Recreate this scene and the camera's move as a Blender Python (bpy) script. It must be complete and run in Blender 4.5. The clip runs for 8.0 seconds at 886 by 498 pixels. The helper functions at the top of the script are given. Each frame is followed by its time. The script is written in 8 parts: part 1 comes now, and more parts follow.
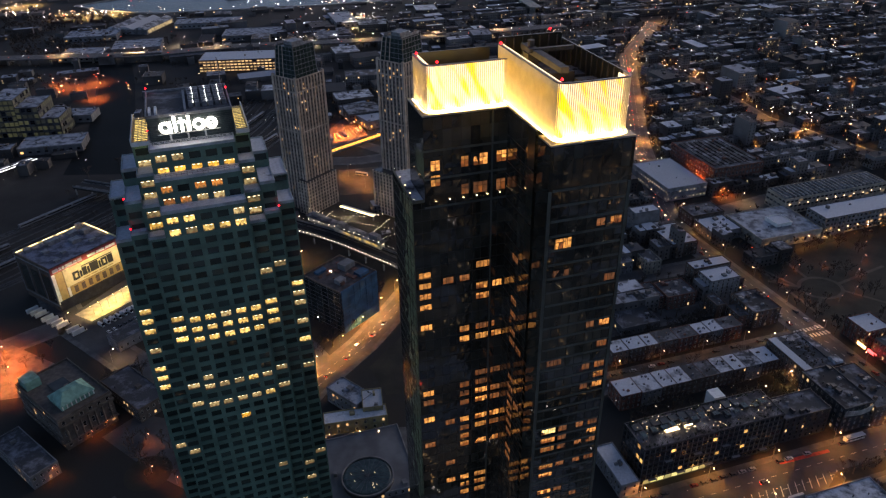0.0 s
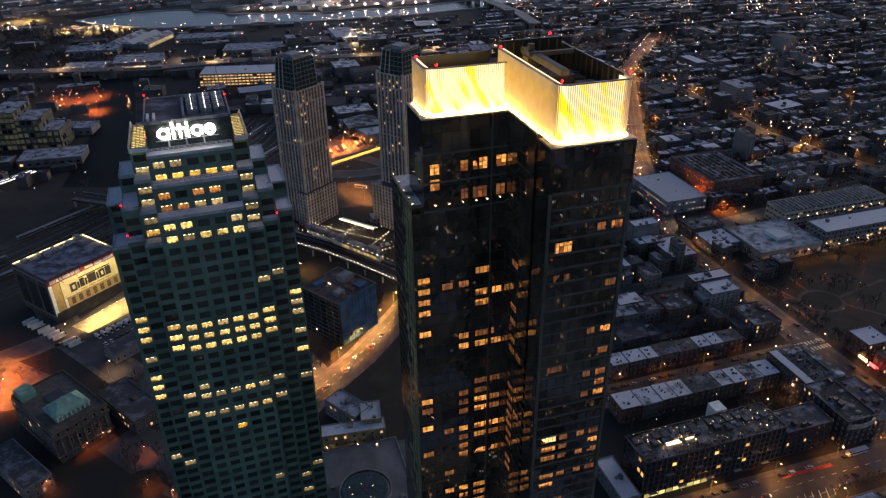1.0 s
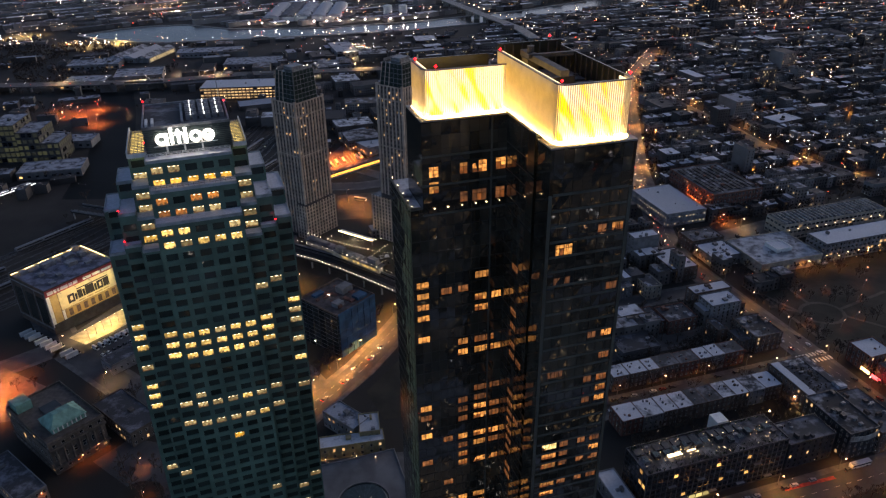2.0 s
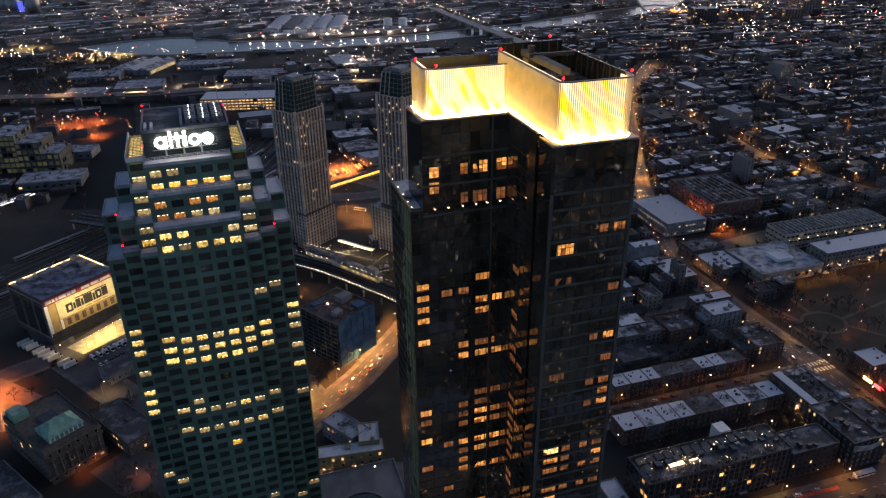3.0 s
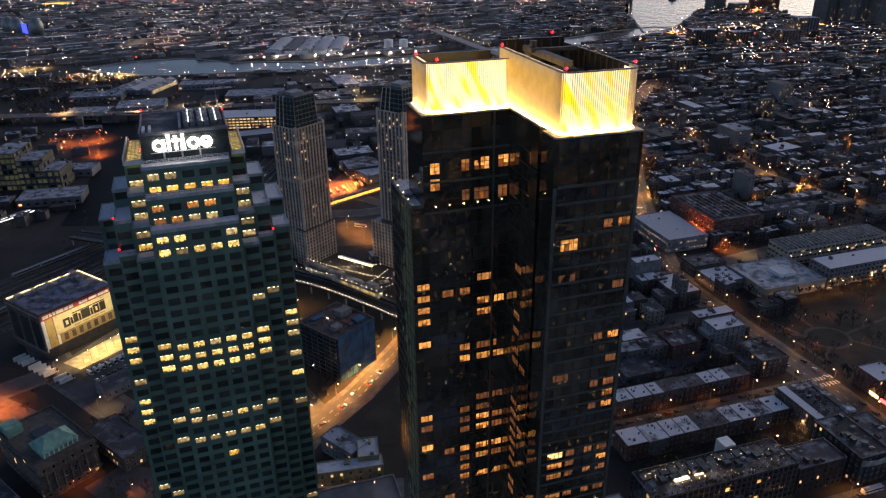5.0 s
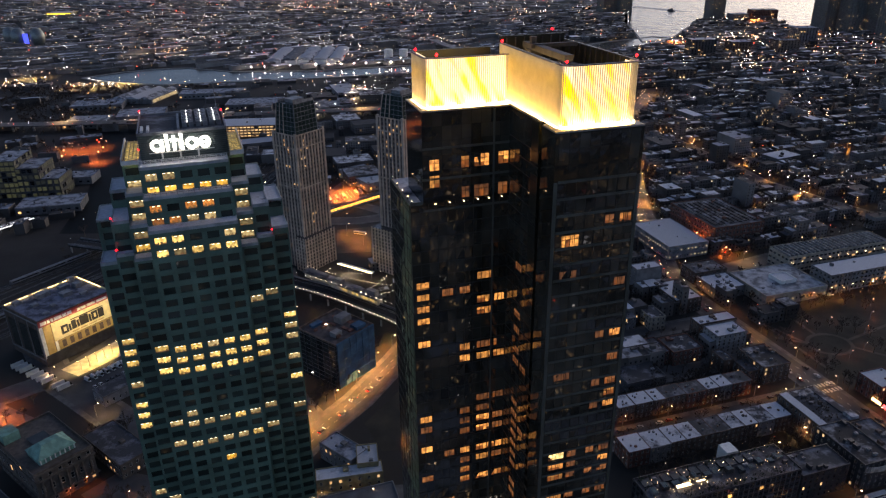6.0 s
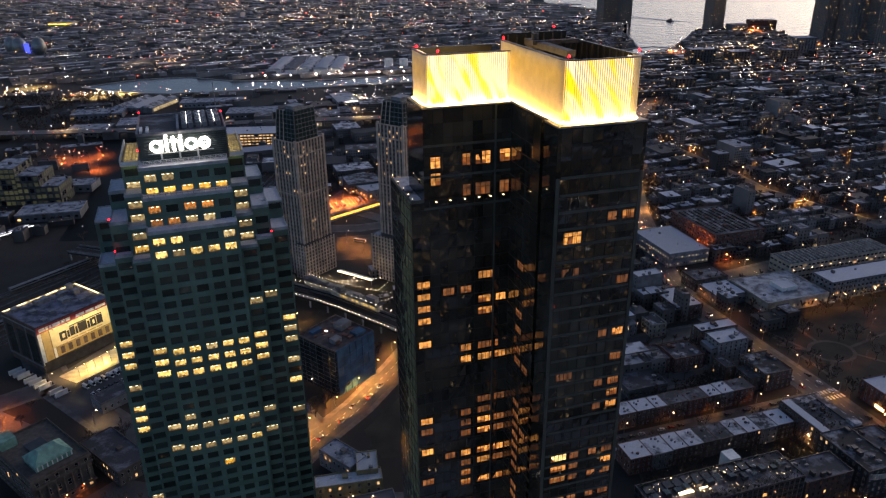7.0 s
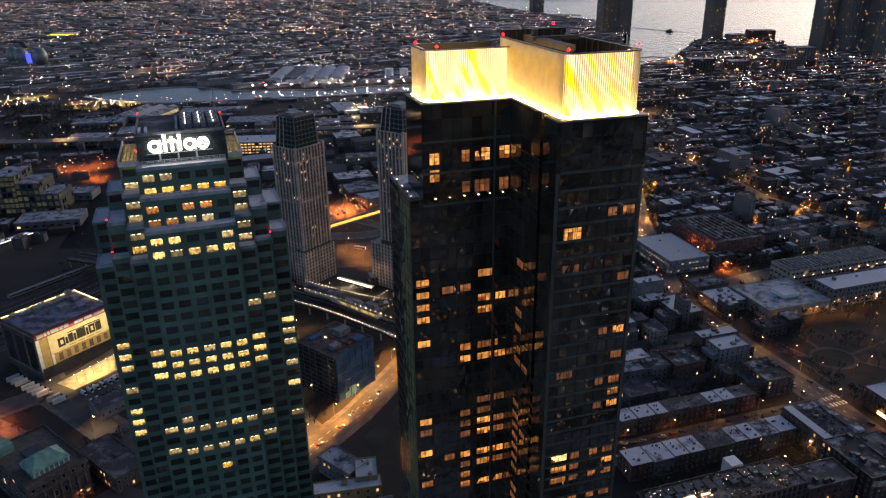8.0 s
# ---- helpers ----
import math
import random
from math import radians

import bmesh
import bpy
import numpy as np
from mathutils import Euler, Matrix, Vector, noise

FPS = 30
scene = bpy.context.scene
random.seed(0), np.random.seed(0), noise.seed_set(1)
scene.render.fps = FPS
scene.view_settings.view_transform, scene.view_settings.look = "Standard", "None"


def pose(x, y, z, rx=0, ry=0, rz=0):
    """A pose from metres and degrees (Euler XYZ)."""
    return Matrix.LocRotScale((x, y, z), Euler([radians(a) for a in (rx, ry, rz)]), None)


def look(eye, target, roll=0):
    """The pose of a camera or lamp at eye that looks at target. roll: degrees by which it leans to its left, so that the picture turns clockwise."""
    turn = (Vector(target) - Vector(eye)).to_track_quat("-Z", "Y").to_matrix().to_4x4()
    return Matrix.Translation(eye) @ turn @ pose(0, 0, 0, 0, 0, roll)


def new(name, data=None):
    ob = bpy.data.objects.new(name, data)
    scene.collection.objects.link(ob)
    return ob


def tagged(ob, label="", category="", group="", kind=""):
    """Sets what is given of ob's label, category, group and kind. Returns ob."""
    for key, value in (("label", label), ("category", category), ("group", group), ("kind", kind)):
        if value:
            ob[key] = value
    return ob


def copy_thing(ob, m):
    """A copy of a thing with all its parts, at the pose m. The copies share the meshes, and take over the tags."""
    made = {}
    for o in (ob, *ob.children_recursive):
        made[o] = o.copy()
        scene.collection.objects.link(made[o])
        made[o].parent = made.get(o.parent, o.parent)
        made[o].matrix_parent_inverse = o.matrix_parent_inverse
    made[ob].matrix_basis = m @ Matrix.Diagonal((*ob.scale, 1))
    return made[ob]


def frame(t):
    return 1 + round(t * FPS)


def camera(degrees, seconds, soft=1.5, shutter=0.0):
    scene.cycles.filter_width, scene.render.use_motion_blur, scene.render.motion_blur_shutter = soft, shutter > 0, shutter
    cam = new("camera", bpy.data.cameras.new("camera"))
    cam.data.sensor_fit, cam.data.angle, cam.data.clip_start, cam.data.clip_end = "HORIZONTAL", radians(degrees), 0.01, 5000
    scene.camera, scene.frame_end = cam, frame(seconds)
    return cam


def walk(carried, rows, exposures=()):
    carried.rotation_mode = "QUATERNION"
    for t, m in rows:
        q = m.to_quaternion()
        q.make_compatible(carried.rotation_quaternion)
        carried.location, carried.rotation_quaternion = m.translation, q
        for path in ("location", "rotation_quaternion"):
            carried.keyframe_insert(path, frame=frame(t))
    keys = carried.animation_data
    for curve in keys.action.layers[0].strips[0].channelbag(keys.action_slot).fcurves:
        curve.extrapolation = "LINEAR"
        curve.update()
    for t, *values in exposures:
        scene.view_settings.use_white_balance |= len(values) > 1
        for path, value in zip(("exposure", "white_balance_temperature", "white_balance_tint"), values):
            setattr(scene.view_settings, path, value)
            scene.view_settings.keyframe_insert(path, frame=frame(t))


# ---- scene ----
cam = camera(63.17, 8.0, soft=1.25)
PATH = [
    (0.0, look((0.00, 0.00, 279.97), (-0.001, 86.620, 229.999), -0.99)),
    (0.5, look((0.09, 0.10, 278.61), (0.148, 87.244, 229.560), -0.89)),
    (1.0, look((-0.02, 0.27, 277.06), (0.118, 87.952, 228.981), -0.82)),
    (1.5, look((0.06, 0.24, 275.53), (0.232, 88.450, 228.422), -0.77)),
    (3.0, look((-0.13, 0.33, 271.00), (0.163, 89.831, 226.402), -0.73)),
    (3.5, look((-0.32, 0.49, 269.54), (-0.028, 90.364, 225.690), -0.74)),
    (4.0, look((-0.35, 0.59, 268.05), (-0.068, 90.807, 224.921), -0.73)),
    (4.5, look((-0.36, 0.62, 266.56), (-0.074, 91.155, 224.083), -0.74)),
    (6.0, look((-0.32, 0.86, 261.81), (0.009, 92.284, 221.283), -0.75)),
    (6.5, look((-0.48, 0.99, 260.37), (-0.133, 92.698, 220.492), -0.75)),
    (7.0, look((-0.61, 1.20, 258.91), (-0.238, 93.180, 219.676), -0.72)),
    (7.5, look((-0.63, 1.21, 257.41), (-0.255, 93.463, 218.831), -0.71)),
    (8.0, look((-0.39, 1.27, 255.85), (-0.039, 93.804, 217.949), -0.72)),
]
walk(cam, PATH, [(0.0, 1.22, 7050.0, 20.0), (8.0, 1.22, 7050.0, 20.0)])

# ---- world and light: dusk, the sun just down, ahead and to the right ----
SUN_AZ = 45.0                                   # degrees from +y towards +x
world = bpy.data.worlds.new("dusk_sky")
scene.world = world
world.use_nodes = True
wn = world.node_tree.nodes
sky = wn.new("ShaderNodeTexSky")
sky.sky_type = 'NISHITA'
sky.sun_disc = False
sky.sun_elevation = radians(14.0)
sky.sun_rotation = radians(SUN_AZ)
sky.altitude = 100
sky.air_density, sky.dust_density, sky.ozone_density = 0.7, 1.6, 2.6
wn["Background"].inputs[1].default_value = 0.060
world.node_tree.links.new(sky.outputs[0], wn["Background"].inputs[0])
sun_data = bpy.data.lights.new("sun", 'SUN')
sun_data.energy, sun_data.angle, sun_data.color = 0.02, radians(12), (1.0, 0.8, 0.7)
sun = new("sun", sun_data)
sun.matrix_world = look((0, 0, 400), (-100 * math.sin(radians(SUN_AZ)), -100 * math.cos(radians(SUN_AZ)), 400 - 12))


# ---- materials ----
def nodes_of(m):
    m.use_nodes = True
    return m.node_tree.nodes, m.node_tree.links, m.node_tree.nodes["Principled BSDF"]


def surface(name, colour, rough=0.8, metal=0.0, scale=0.4, vary=0.35, bump=0.2, fine=6.0, by=None, spread=0.3, other=None, ior=1.5, swell=0.15):
    """A matt or glossy surface with stains at two scales. by: 'object' or 'island' varies the pieces; other: a second colour to mix towards."""
    m = bpy.data.materials.new(name)
    n, l, p = nodes_of(m)
    geo = n.new("ShaderNodeNewGeometry")
    big, small = n.new("ShaderNodeTexNoise"), n.new("ShaderNodeTexNoise")
    big.inputs["Scale"].default_value, big.inputs["Detail"].default_value = scale, 5
    small.inputs["Scale"].default_value, small.inputs["Detail"].default_value = fine, 3
    l.new(geo.outputs["Position"], big.inputs["Vector"])
    l.new(geo.outputs["Position"], small.inputs["Vector"])
    ramp = n.new("ShaderNodeMapRange")
    ramp.inputs["From Min"].default_value, ramp.inputs["From Max"].default_value = 0.35, 0.65
    l.new(big.outputs["Fac"], ramp.inputs["Value"])
    mix = n.new("ShaderNodeMix")
    mix.data_type = 'RGBA'
    dark = tuple(c * (1 - vary) for c in colour)
    second = other or tuple(min(1, c * (1 + vary)) for c in colour)
    mix.inputs["A"].default_value, mix.inputs["B"].default_value = (*dark, 1), (*second, 1)
    l.new(ramp.outputs["Result"], mix.inputs["Factor"])
    hsv = n.new("ShaderNodeHueSaturation")
    l.new(mix.outputs["Result"], hsv.inputs["Color"])
    val = n.new("ShaderNodeMath")
    val.operation = 'MULTIPLY_ADD'
    val.inputs[1].default_value, val.inputs[2].default_value = 0.5, 0.75
    l.new(small.outputs["Fac"], val.inputs[0])
    last = val
    if by:
        rnd = n.new("ShaderNodeObjectInfo") if by == 'object' else geo
        mr = n.new("ShaderNodeMapRange")
        mr.inputs["To Min"].default_value, mr.inputs["To Max"].default_value = 1 - spread, 1 + spread
        l.new(rnd.outputs["Random" if by == 'object' else "Random Per Island"], mr.inputs["Value"])
        both = n.new("ShaderNodeMath")
        both.operation = 'MULTIPLY'
        l.new(val.outputs[0], both.inputs[0])
        l.new(mr.outputs["Result"], both.inputs[1])
        last = both
    l.new(last.outputs[0], hsv.inputs["Value"])
    l.new(hsv.outputs["Color"], p.inputs["Base Color"])
    p.inputs["Roughness"].default_value, p.inputs["Metallic"].default_value, p.inputs["IOR"].default_value = rough, metal, ior
    if bump:
        b = n.new("ShaderNodeBump")
        b.inputs["Strength"].default_value, b.inputs["Distance"].default_value = bump, swell
        l.new(small.outputs["Fac"], b.inputs["Height"])
        l.new(b.outputs["Normal"], p.inputs["Normal"])
    return m


def snowy(name, bare, snow, cover=0.5, rough=0.9, scale=0.12, by='island'):
    """A flat roof or a yard with thin snow; how much of it differs from piece to piece."""
    m = bpy.data.materials.new(name)
    n, l, p = nodes_of(m)
    geo = n.new("ShaderNodeNewGeometry")
    rnd = n.new("ShaderNodeObjectInfo") if by == 'object' else geo
    big = n.new("ShaderNodeTexNoise")
    big.inputs["Scale"].default_value, big.inputs["Detail"].default_value, big.inputs["Roughness"].default_value = scale, 8, 0.65
    l.new(geo.outputs["Position"], big.inputs["Vector"])
    add = n.new("ShaderNodeMath")
    add.operation = 'ADD'
    l.new(big.outputs["Fac"], add.inputs[0])
    mr = n.new("ShaderNodeMapRange")
    mr.inputs["To Min"].default_value, mr.inputs["To Max"].default_value = cover - 0.75, cover - 0.25
    l.new(rnd.outputs["Random" if by == 'object' else "Random Per Island"], mr.inputs["Value"])
    l.new(mr.outputs["Result"], add.inputs[1])
    edge = n.new("ShaderNodeMapRange")
    edge.inputs["From Min"].default_value, edge.inputs["From Max"].default_value = 0.42, 0.58
    l.new(add.outputs[0], edge.inputs["Value"])
    mix = n.new("ShaderNodeMix")
    mix.data_type = 'RGBA'
    mix.inputs["A"].default_value, mix.inputs["B"].default_value = (*bare, 1), (*snow, 1)
    l.new(edge.outputs["Result"], mix.inputs["Factor"])
    fine = n.new("ShaderNodeTexNoise")
    fine.inputs["Scale"].default_value, fine.inputs["Detail"].default_value = 1.3, 4
    l.new(geo.outputs["Position"], fine.inputs["Vector"])
    hsv = n.new("ShaderNodeHueSaturation")
    ma = n.new("ShaderNodeMath")
    ma.operation = 'MULTIPLY_ADD'
    ma.inputs[1].default_value, ma.inputs[2].default_value = 0.7, 0.65
    l.new(fine.outputs["Fac"], ma.inputs[0])
    l.new(ma.outputs[0], hsv.inputs["Value"])
    l.new(mix.outputs["Result"], hsv.inputs["Color"])
    l.new(hsv.outputs["Color"], p.inputs["Base Color"])
    p.inputs["Roughness"].default_value = rough
    return m


def glowing(name, colour, strength, by=None, second=None, lo=0.5, hi=1.4, scale=0.0):
    """A thing that gives off light: a lamp, a lit sign or the lit room behind a pane."""
    m = bpy.data.materials.new(name)
    n, l, p = nodes_of(m)
    p.inputs["Base Color"].default_value = (0.06, 0.06, 0.06, 1)
    p.inputs["Emission Color"].default_value = (*colour, 1)
    p.inputs["Emission Strength"].default_value = strength
    geo = n.new("ShaderNodeNewGeometry")
    fac = None
    if by:
        rnd = n.new("ShaderNodeObjectInfo") if by == 'object' else geo
        out = rnd.outputs["Random" if by == 'object' else "Random Per Island"]
        mr = n.new("ShaderNodeMapRange")
        mr.inputs["To Min"].default_value, mr.inputs["To Max"].default_value = lo * strength, hi * strength
        l.new(out, mr.inputs["Value"])
        fac = mr.outputs["Result"]
        if second:
            wn_ = n.new("ShaderNodeTexWhiteNoise")
            wn_.noise_dimensions = '1D'
            l.new(out, wn_.inputs["W"])
            mix = n.new("ShaderNodeMix")
            mix.data_type = 'RGBA'
            mix.inputs["A"].default_value, mix.inputs["B"].default_value = (*colour, 1), (*second, 1)
            l.new(wn_.outputs["Value"], mix.inputs["Factor"])
            l.new(mix.outputs["Result"], p.inputs["Emission Color"])
    if scale:
        nz = n.new("ShaderNodeTexNoise")
        nz.inputs["Scale"].default_value, nz.inputs["Detail"].default_value = scale, 3
        l.new(geo.outputs["Position"], nz.inputs["Vector"])
        mr2 = n.new("ShaderNodeMapRange")
        mr2.inputs["From Min"].default_value, mr2.inputs["From Max"].default_value = 0.35, 0.65
        mr2.inputs["To Min"].default_value, mr2.inputs["To Max"].default_value = 0.35, 1.3
        l.new(nz.outputs["Fac"], mr2.inputs["Value"])
        mu = n.new("ShaderNodeMath")
        mu.operation = 'MULTIPLY'
        l.new(mr2.outputs["Result"], mu.inputs[0])
        if fac:
            l.new(fac, mu.inputs[1])
        else:
            mu.inputs[1].default_value = strength
        fac = mu.outputs[0]
    if fac:
        l.new(fac, p.inputs["Emission Strength"])
    return m


ASPHALT = surface("asphalt", (0.05, 0.05, 0.053), 0.75, scale=0.05, vary=0.35, other=(0.085, 0.082, 0.08), bump=0.1, fine=1.5)
GROUND = snowy("winter_ground", (0.022, 0.019, 0.015), (0.056, 0.052, 0.048), 0.30, scale=0.02)
PAVING = surface("pavement_concrete", (0.095, 0.092, 0.09), 0.85, scale=0.2, vary=0.3, bump=0.1)
PAINT_LINE = surface("road_paint", (0.55, 0.53, 0.48), 0.7, scale=1.5, vary=0.4, bump=0)
BALLAST = surface("rail_ballast", (0.018, 0.016, 0.014), 0.95, scale=0.03, vary=0.45, fine=3)
RAIL_STEEL = surface("rail_steel", (0.25, 0.24, 0.23), 0.4, 0.8, scale=0.3, vary=0.3, bump=0)
GRASS = surface("winter_grass", (0.030, 0.029, 0.018), 0.95, scale=0.05, vary=0.4, other=(0.048, 0.038, 0.024), fine=3)
EARTH = surface("bare_earth", (0.08, 0.065, 0.05), 0.95, scale=0.05, vary=0.4)
CONCRETE = surface("weathered_concrete", (0.28, 0.27, 0.25), 0.85, scale=0.3, vary=0.3)
ROOF_SNOW = snowy("snow_dusted_roof", (0.040, 0.038, 0.040), (0.62, 0.62, 0.64), 0.47)
ROOF_SNOW_OB = snowy("snow_dusted_flat_roof", (0.05, 0.05, 0.055), (0.56, 0.565, 0.59), 0.62, by='object')
ROOF_DARK = snowy("dark_felt_roof", (0.05, 0.05, 0.053), (0.20, 0.20, 0.22), 0.40)
ROOF_FELT = snowy("town_felt_roof", (0.032, 0.029, 0.029), (0.30, 0.30, 0.32), 0.36)
ROOF_BLUE = snowy("blue_grey_metal_roof", (0.05, 0.055, 0.065), (0.34, 0.36, 0.40), 0.50)
ROOF_BROWN = snowy("gravel_roof", (0.10, 0.085, 0.075), (0.34, 0.34, 0.37), 0.42)
# paler copy of the town walls for the far houses, haze put into the colour
WALLS_HAZED = surface("pale_far_walls", (0.20, 0.18, 0.165), 0.85, scale=0.02, vary=0.4, by='island', spread=0.5, bump=0)
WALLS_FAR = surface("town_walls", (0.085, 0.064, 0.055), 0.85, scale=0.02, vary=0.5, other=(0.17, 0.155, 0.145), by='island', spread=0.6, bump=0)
BRICK_RED = surface("red_brick", (0.14, 0.062, 0.045), 0.9, scale=0.3, vary=0.35)
BRICK_BROWN = surface("brown_brick", (0.115, 0.08, 0.062), 0.9, scale=0.3, vary=0.35, by='object', spread=0.35)
BEIGE = surface("beige_masonry", (0.52, 0.40, 0.31), 0.85, scale=0.15, vary=0.25)
STUCCO = surface("yellow_stucco", (0.27, 0.22, 0.12), 0.85, scale=0.3, vary=0.25)
STEEL = surface("grey_painted_steel", (0.22, 0.22, 0.23), 0.5, 0.4, scale=0.5, vary=0.3)
DARK_STEEL = surface("dark_steel", (0.05, 0.05, 0.055), 0.5, 0.5, scale=0.5, vary=0.3)
WHITE_PAINT = surface("white_paint", (0.75, 0.74, 0.7), 0.6, scale=0.4, vary=0.12)
COPPER = surface("green_copper_roof", (0.15, 0.30, 0.24), 0.7, scale=0.3, vary=0.3)
BARK = surface("bark", (0.08, 0.06, 0.045), 0.95, scale=2, vary=0.3)
TWIGS = surface("bare_twigs", (0.060, 0.044, 0.033), 0.95, scale=0.6, vary=0.35, bump=0)
WIDE_WATER = surface("rippled_river_water", (0.03, 0.035, 0.04), 0.20, scale=0.01, vary=0.2, bump=0.6, fine=0.03, ior=1.33, swell=5.0)
WATER = surface("river_water", (0.012, 0.016, 0.018), 0.20, scale=0.01, vary=0.2, bump=0.3, fine=0.12, ior=1.33, swell=0.8)
DARK_GLASS = surface("dark_window_glass", (0.030, 0.033, 0.030), 0.06, scale=0.2, vary=0.2, bump=0, by='object', spread=0.4)
TOWN_GLASS = surface("town_window_glass", (0.015, 0.016, 0.02), 0.15, scale=0.2, vary=0.2, bump=0)


# ---- mesh helpers ----
class Geo:
    """Collects faces of several materials into one mesh."""

    def __init__(self):
        self.v, self.f, self.m = [], [], []

    def face(self, pts, mat=0):
        b = len(self.v)
        self.v.extend(pts)
        self.f.append(tuple(range(b, b + len(pts))))
        self.m.append(mat)

    def hexa(self, c, mat=0, top=None, bottom=True):
        """c: four corners below and four above, counter-clockwise seen from above."""
        b = len(self.v)
        self.v.extend(c)
        fs = [(0, 1, 5, 4), (1, 2, 6, 5), (2, 3, 7, 6), (3, 0, 4, 7)]
        ms = [mat] * 4
        if bottom:
            fs.append((3, 2, 1, 0)), ms.append(mat)
        fs.append((4, 5, 6, 7)), ms.append(mat if top is None else top)
        self.f.extend(tuple(b + i for i in q) for q in fs)
        self.m.extend(ms)

    def box(self, x0, x1, y0, y1, z0, z1, mat=0, top=None, bottom=True):
        self.hexa([(x0, y0, z0), (x1, y0, z0), (x1, y1, z0), (x0, y1, z0), (x0, y0, z1), (x1, y0, z1), (x1, y1, z1), (x0, y1, z1)], mat, top, bottom)

    def turned(self, cx, cy, w, d, ang, z0, z1, mat=0, top=None, bottom=True, shift=(0, 0)):
        c, s = math.cos(radians(ang)), math.sin(radians(ang))
        q = [(cx + c * (a * w / 2 + shift[0]) - s * (b * d / 2 + shift[1]), cy + s * (a * w / 2 + shift[0]) + c * (b * d / 2 + shift[1])) for a, b in ((-1, -1), (1, -1), (1, 1), (-1, 1))]
        self.hexa([(*p, z0) for p in q] + [(*p, z1) for p in q], mat, top, bottom)

    def prism(self, poly, z0, z1, mat=0, top=None):
        b, n = len(self.v), len(poly)
        self.v.extend([(x, y, z0) for x, y in poly] + [(x, y, z1) for x, y in poly])
        for i in range(n):
            j = (i + 1) % n
            self.f.append((b + i, b + j, b + n + j, b + n + i)), self.m.append(mat)
        self.f.append(tuple(b + n + i for i in range(n))), self.m.append(mat if top is None else top)
        self.f.append(tuple(b + i for i in reversed(range(n)))), self.m.append(mat)

    def tube(self, p, q, r0, r1=None, sides=6, mat=0, cap=True):
        p, q = Vector(p), Vector(q)
        d = (q - p).normalized()
        a = d.orthogonal().normalized()
        c = d.cross(a)
        b = len(self.v)
        r1 = r0 if r1 is None else r1
        for o, r in ((p, r0), (q, r1)):
            for i in range(sides):
                t = 2 * math.pi * i / sides
                self.v.append(tuple(o + (a * math.cos(t) + c * math.sin(t)) * r))
        for i in range(sides):
            j = (i + 1) % sides
            self.f.append((b + i, b + j, b + sides + j, b + sides + i)), self.m.append(mat)
        if cap:
            self.f.append(tuple(b + i for i in reversed(range(sides)))), self.m.append(mat)
            self.f.append(tuple(b + sides + i for i in range(sides))), self.m.append(mat)

    def ribbon(self, pts, width, z, mat=0, z1=None):
        """A strip along a line on the ground; with z1 a wall or a deck from z to z1."""
        left, right = [], []
        for i, p in enumerate(pts):
            a, b = Vector(pts[max(i - 1, 0)]).to_2d(), Vector(pts[min(i + 1, len(pts) - 1)]).to_2d()
            d = (b - a).normalized()
            n = Vector((-d.y, d.x)) * width / 2
            left.append(Vector(p).to_2d() + n), right.append(Vector(p).to_2d() - n)
        b, n = len(self.v), len(pts)
        for l, r in zip(left, right):
            self.v.extend([(*r, z), (*l, z)] if z1 is None else [(*r, z), (*l, z), (*l, z1), (*r, z1)])
        for i in range(n - 1):
            if z1 is None:
                p, q = b + 2 * i, b + 2 * i + 2
                self.f.append((p, q, q + 1, p + 1)), self.m.append(mat)
            else:
                p, q = b + 4 * i, b + 4 * i + 4
                for k in range(4):
                    j = (k + 1) % 4
                    self.f.append((p + k, p + j, q + j, q + k)), self.m.append(mat)
        if z1 is not None:
            self.f.extend([(b + 3, b + 2, b + 1, b), tuple(b + 4 * n - 4 + k for k in range(4))]), self.m.extend([mat, mat])

    def ball(self, x, y, z, r, mat=0):
        b = len(self.v)
        self.v.extend([(x + r, y, z), (x, y + r, z), (x - r, y, z), (x, y - r, z), (x, y, z + r), (x, y, z - r)])
        for i in range(4):
            j = (i + 1) % 4
            self.f.extend([(b + i, b + j, b + 4), (b + j, b + i, b + 5)]), self.m.extend([mat, mat])

    def lights_grid(self, xs, zs, front, back, kinds):
        """One joined window: a grid of cells; kinds(i, k) gives a cell's material, and cells of material 1 stand forward as bars."""
        index = {}

        def at(i, k, y):
            if (i, k, y) not in index:
                index[i, k, y] = len(self.v)
                self.v.append((xs[i], y, zs[k]))
            return index[i, k, y]

        n, h = len(xs) - 1, len(zs) - 1
        bar = lambda i, k: not (0 <= i < n and 0 <= k < h) or kinds(i, k) == 1
        for i in range(n):
            for k in range(h):
                y = front if bar(i, k) else back
                self.f.append((at(i, k, y), at(i + 1, k, y), at(i + 1, k + 1, y), at(i, k + 1, y))), self.m.append(kinds(i, k))
                if y == back:
                    for (a, b), (c, d) in (((i, k), (i + 1, k)), ((i + 1, k), (i + 1, k + 1)), ((i + 1, k + 1), (i, k + 1)), ((i, k + 1), (i, k))):
                        other = {((i, k), (i + 1, k)): (i, k - 1), ((i + 1, k), (i + 1, k + 1)): (i + 1, k), ((i + 1, k + 1), (i, k + 1)): (i, k + 1), ((i, k + 1), (i, k)): (i - 1, k)}[(a, b), (c, d)]
                        if bar(*other):
                            self.f.append((at(a, b, front), at(c, d, front), at(c, d, back), at(a, b, back))), self.m.append(1)

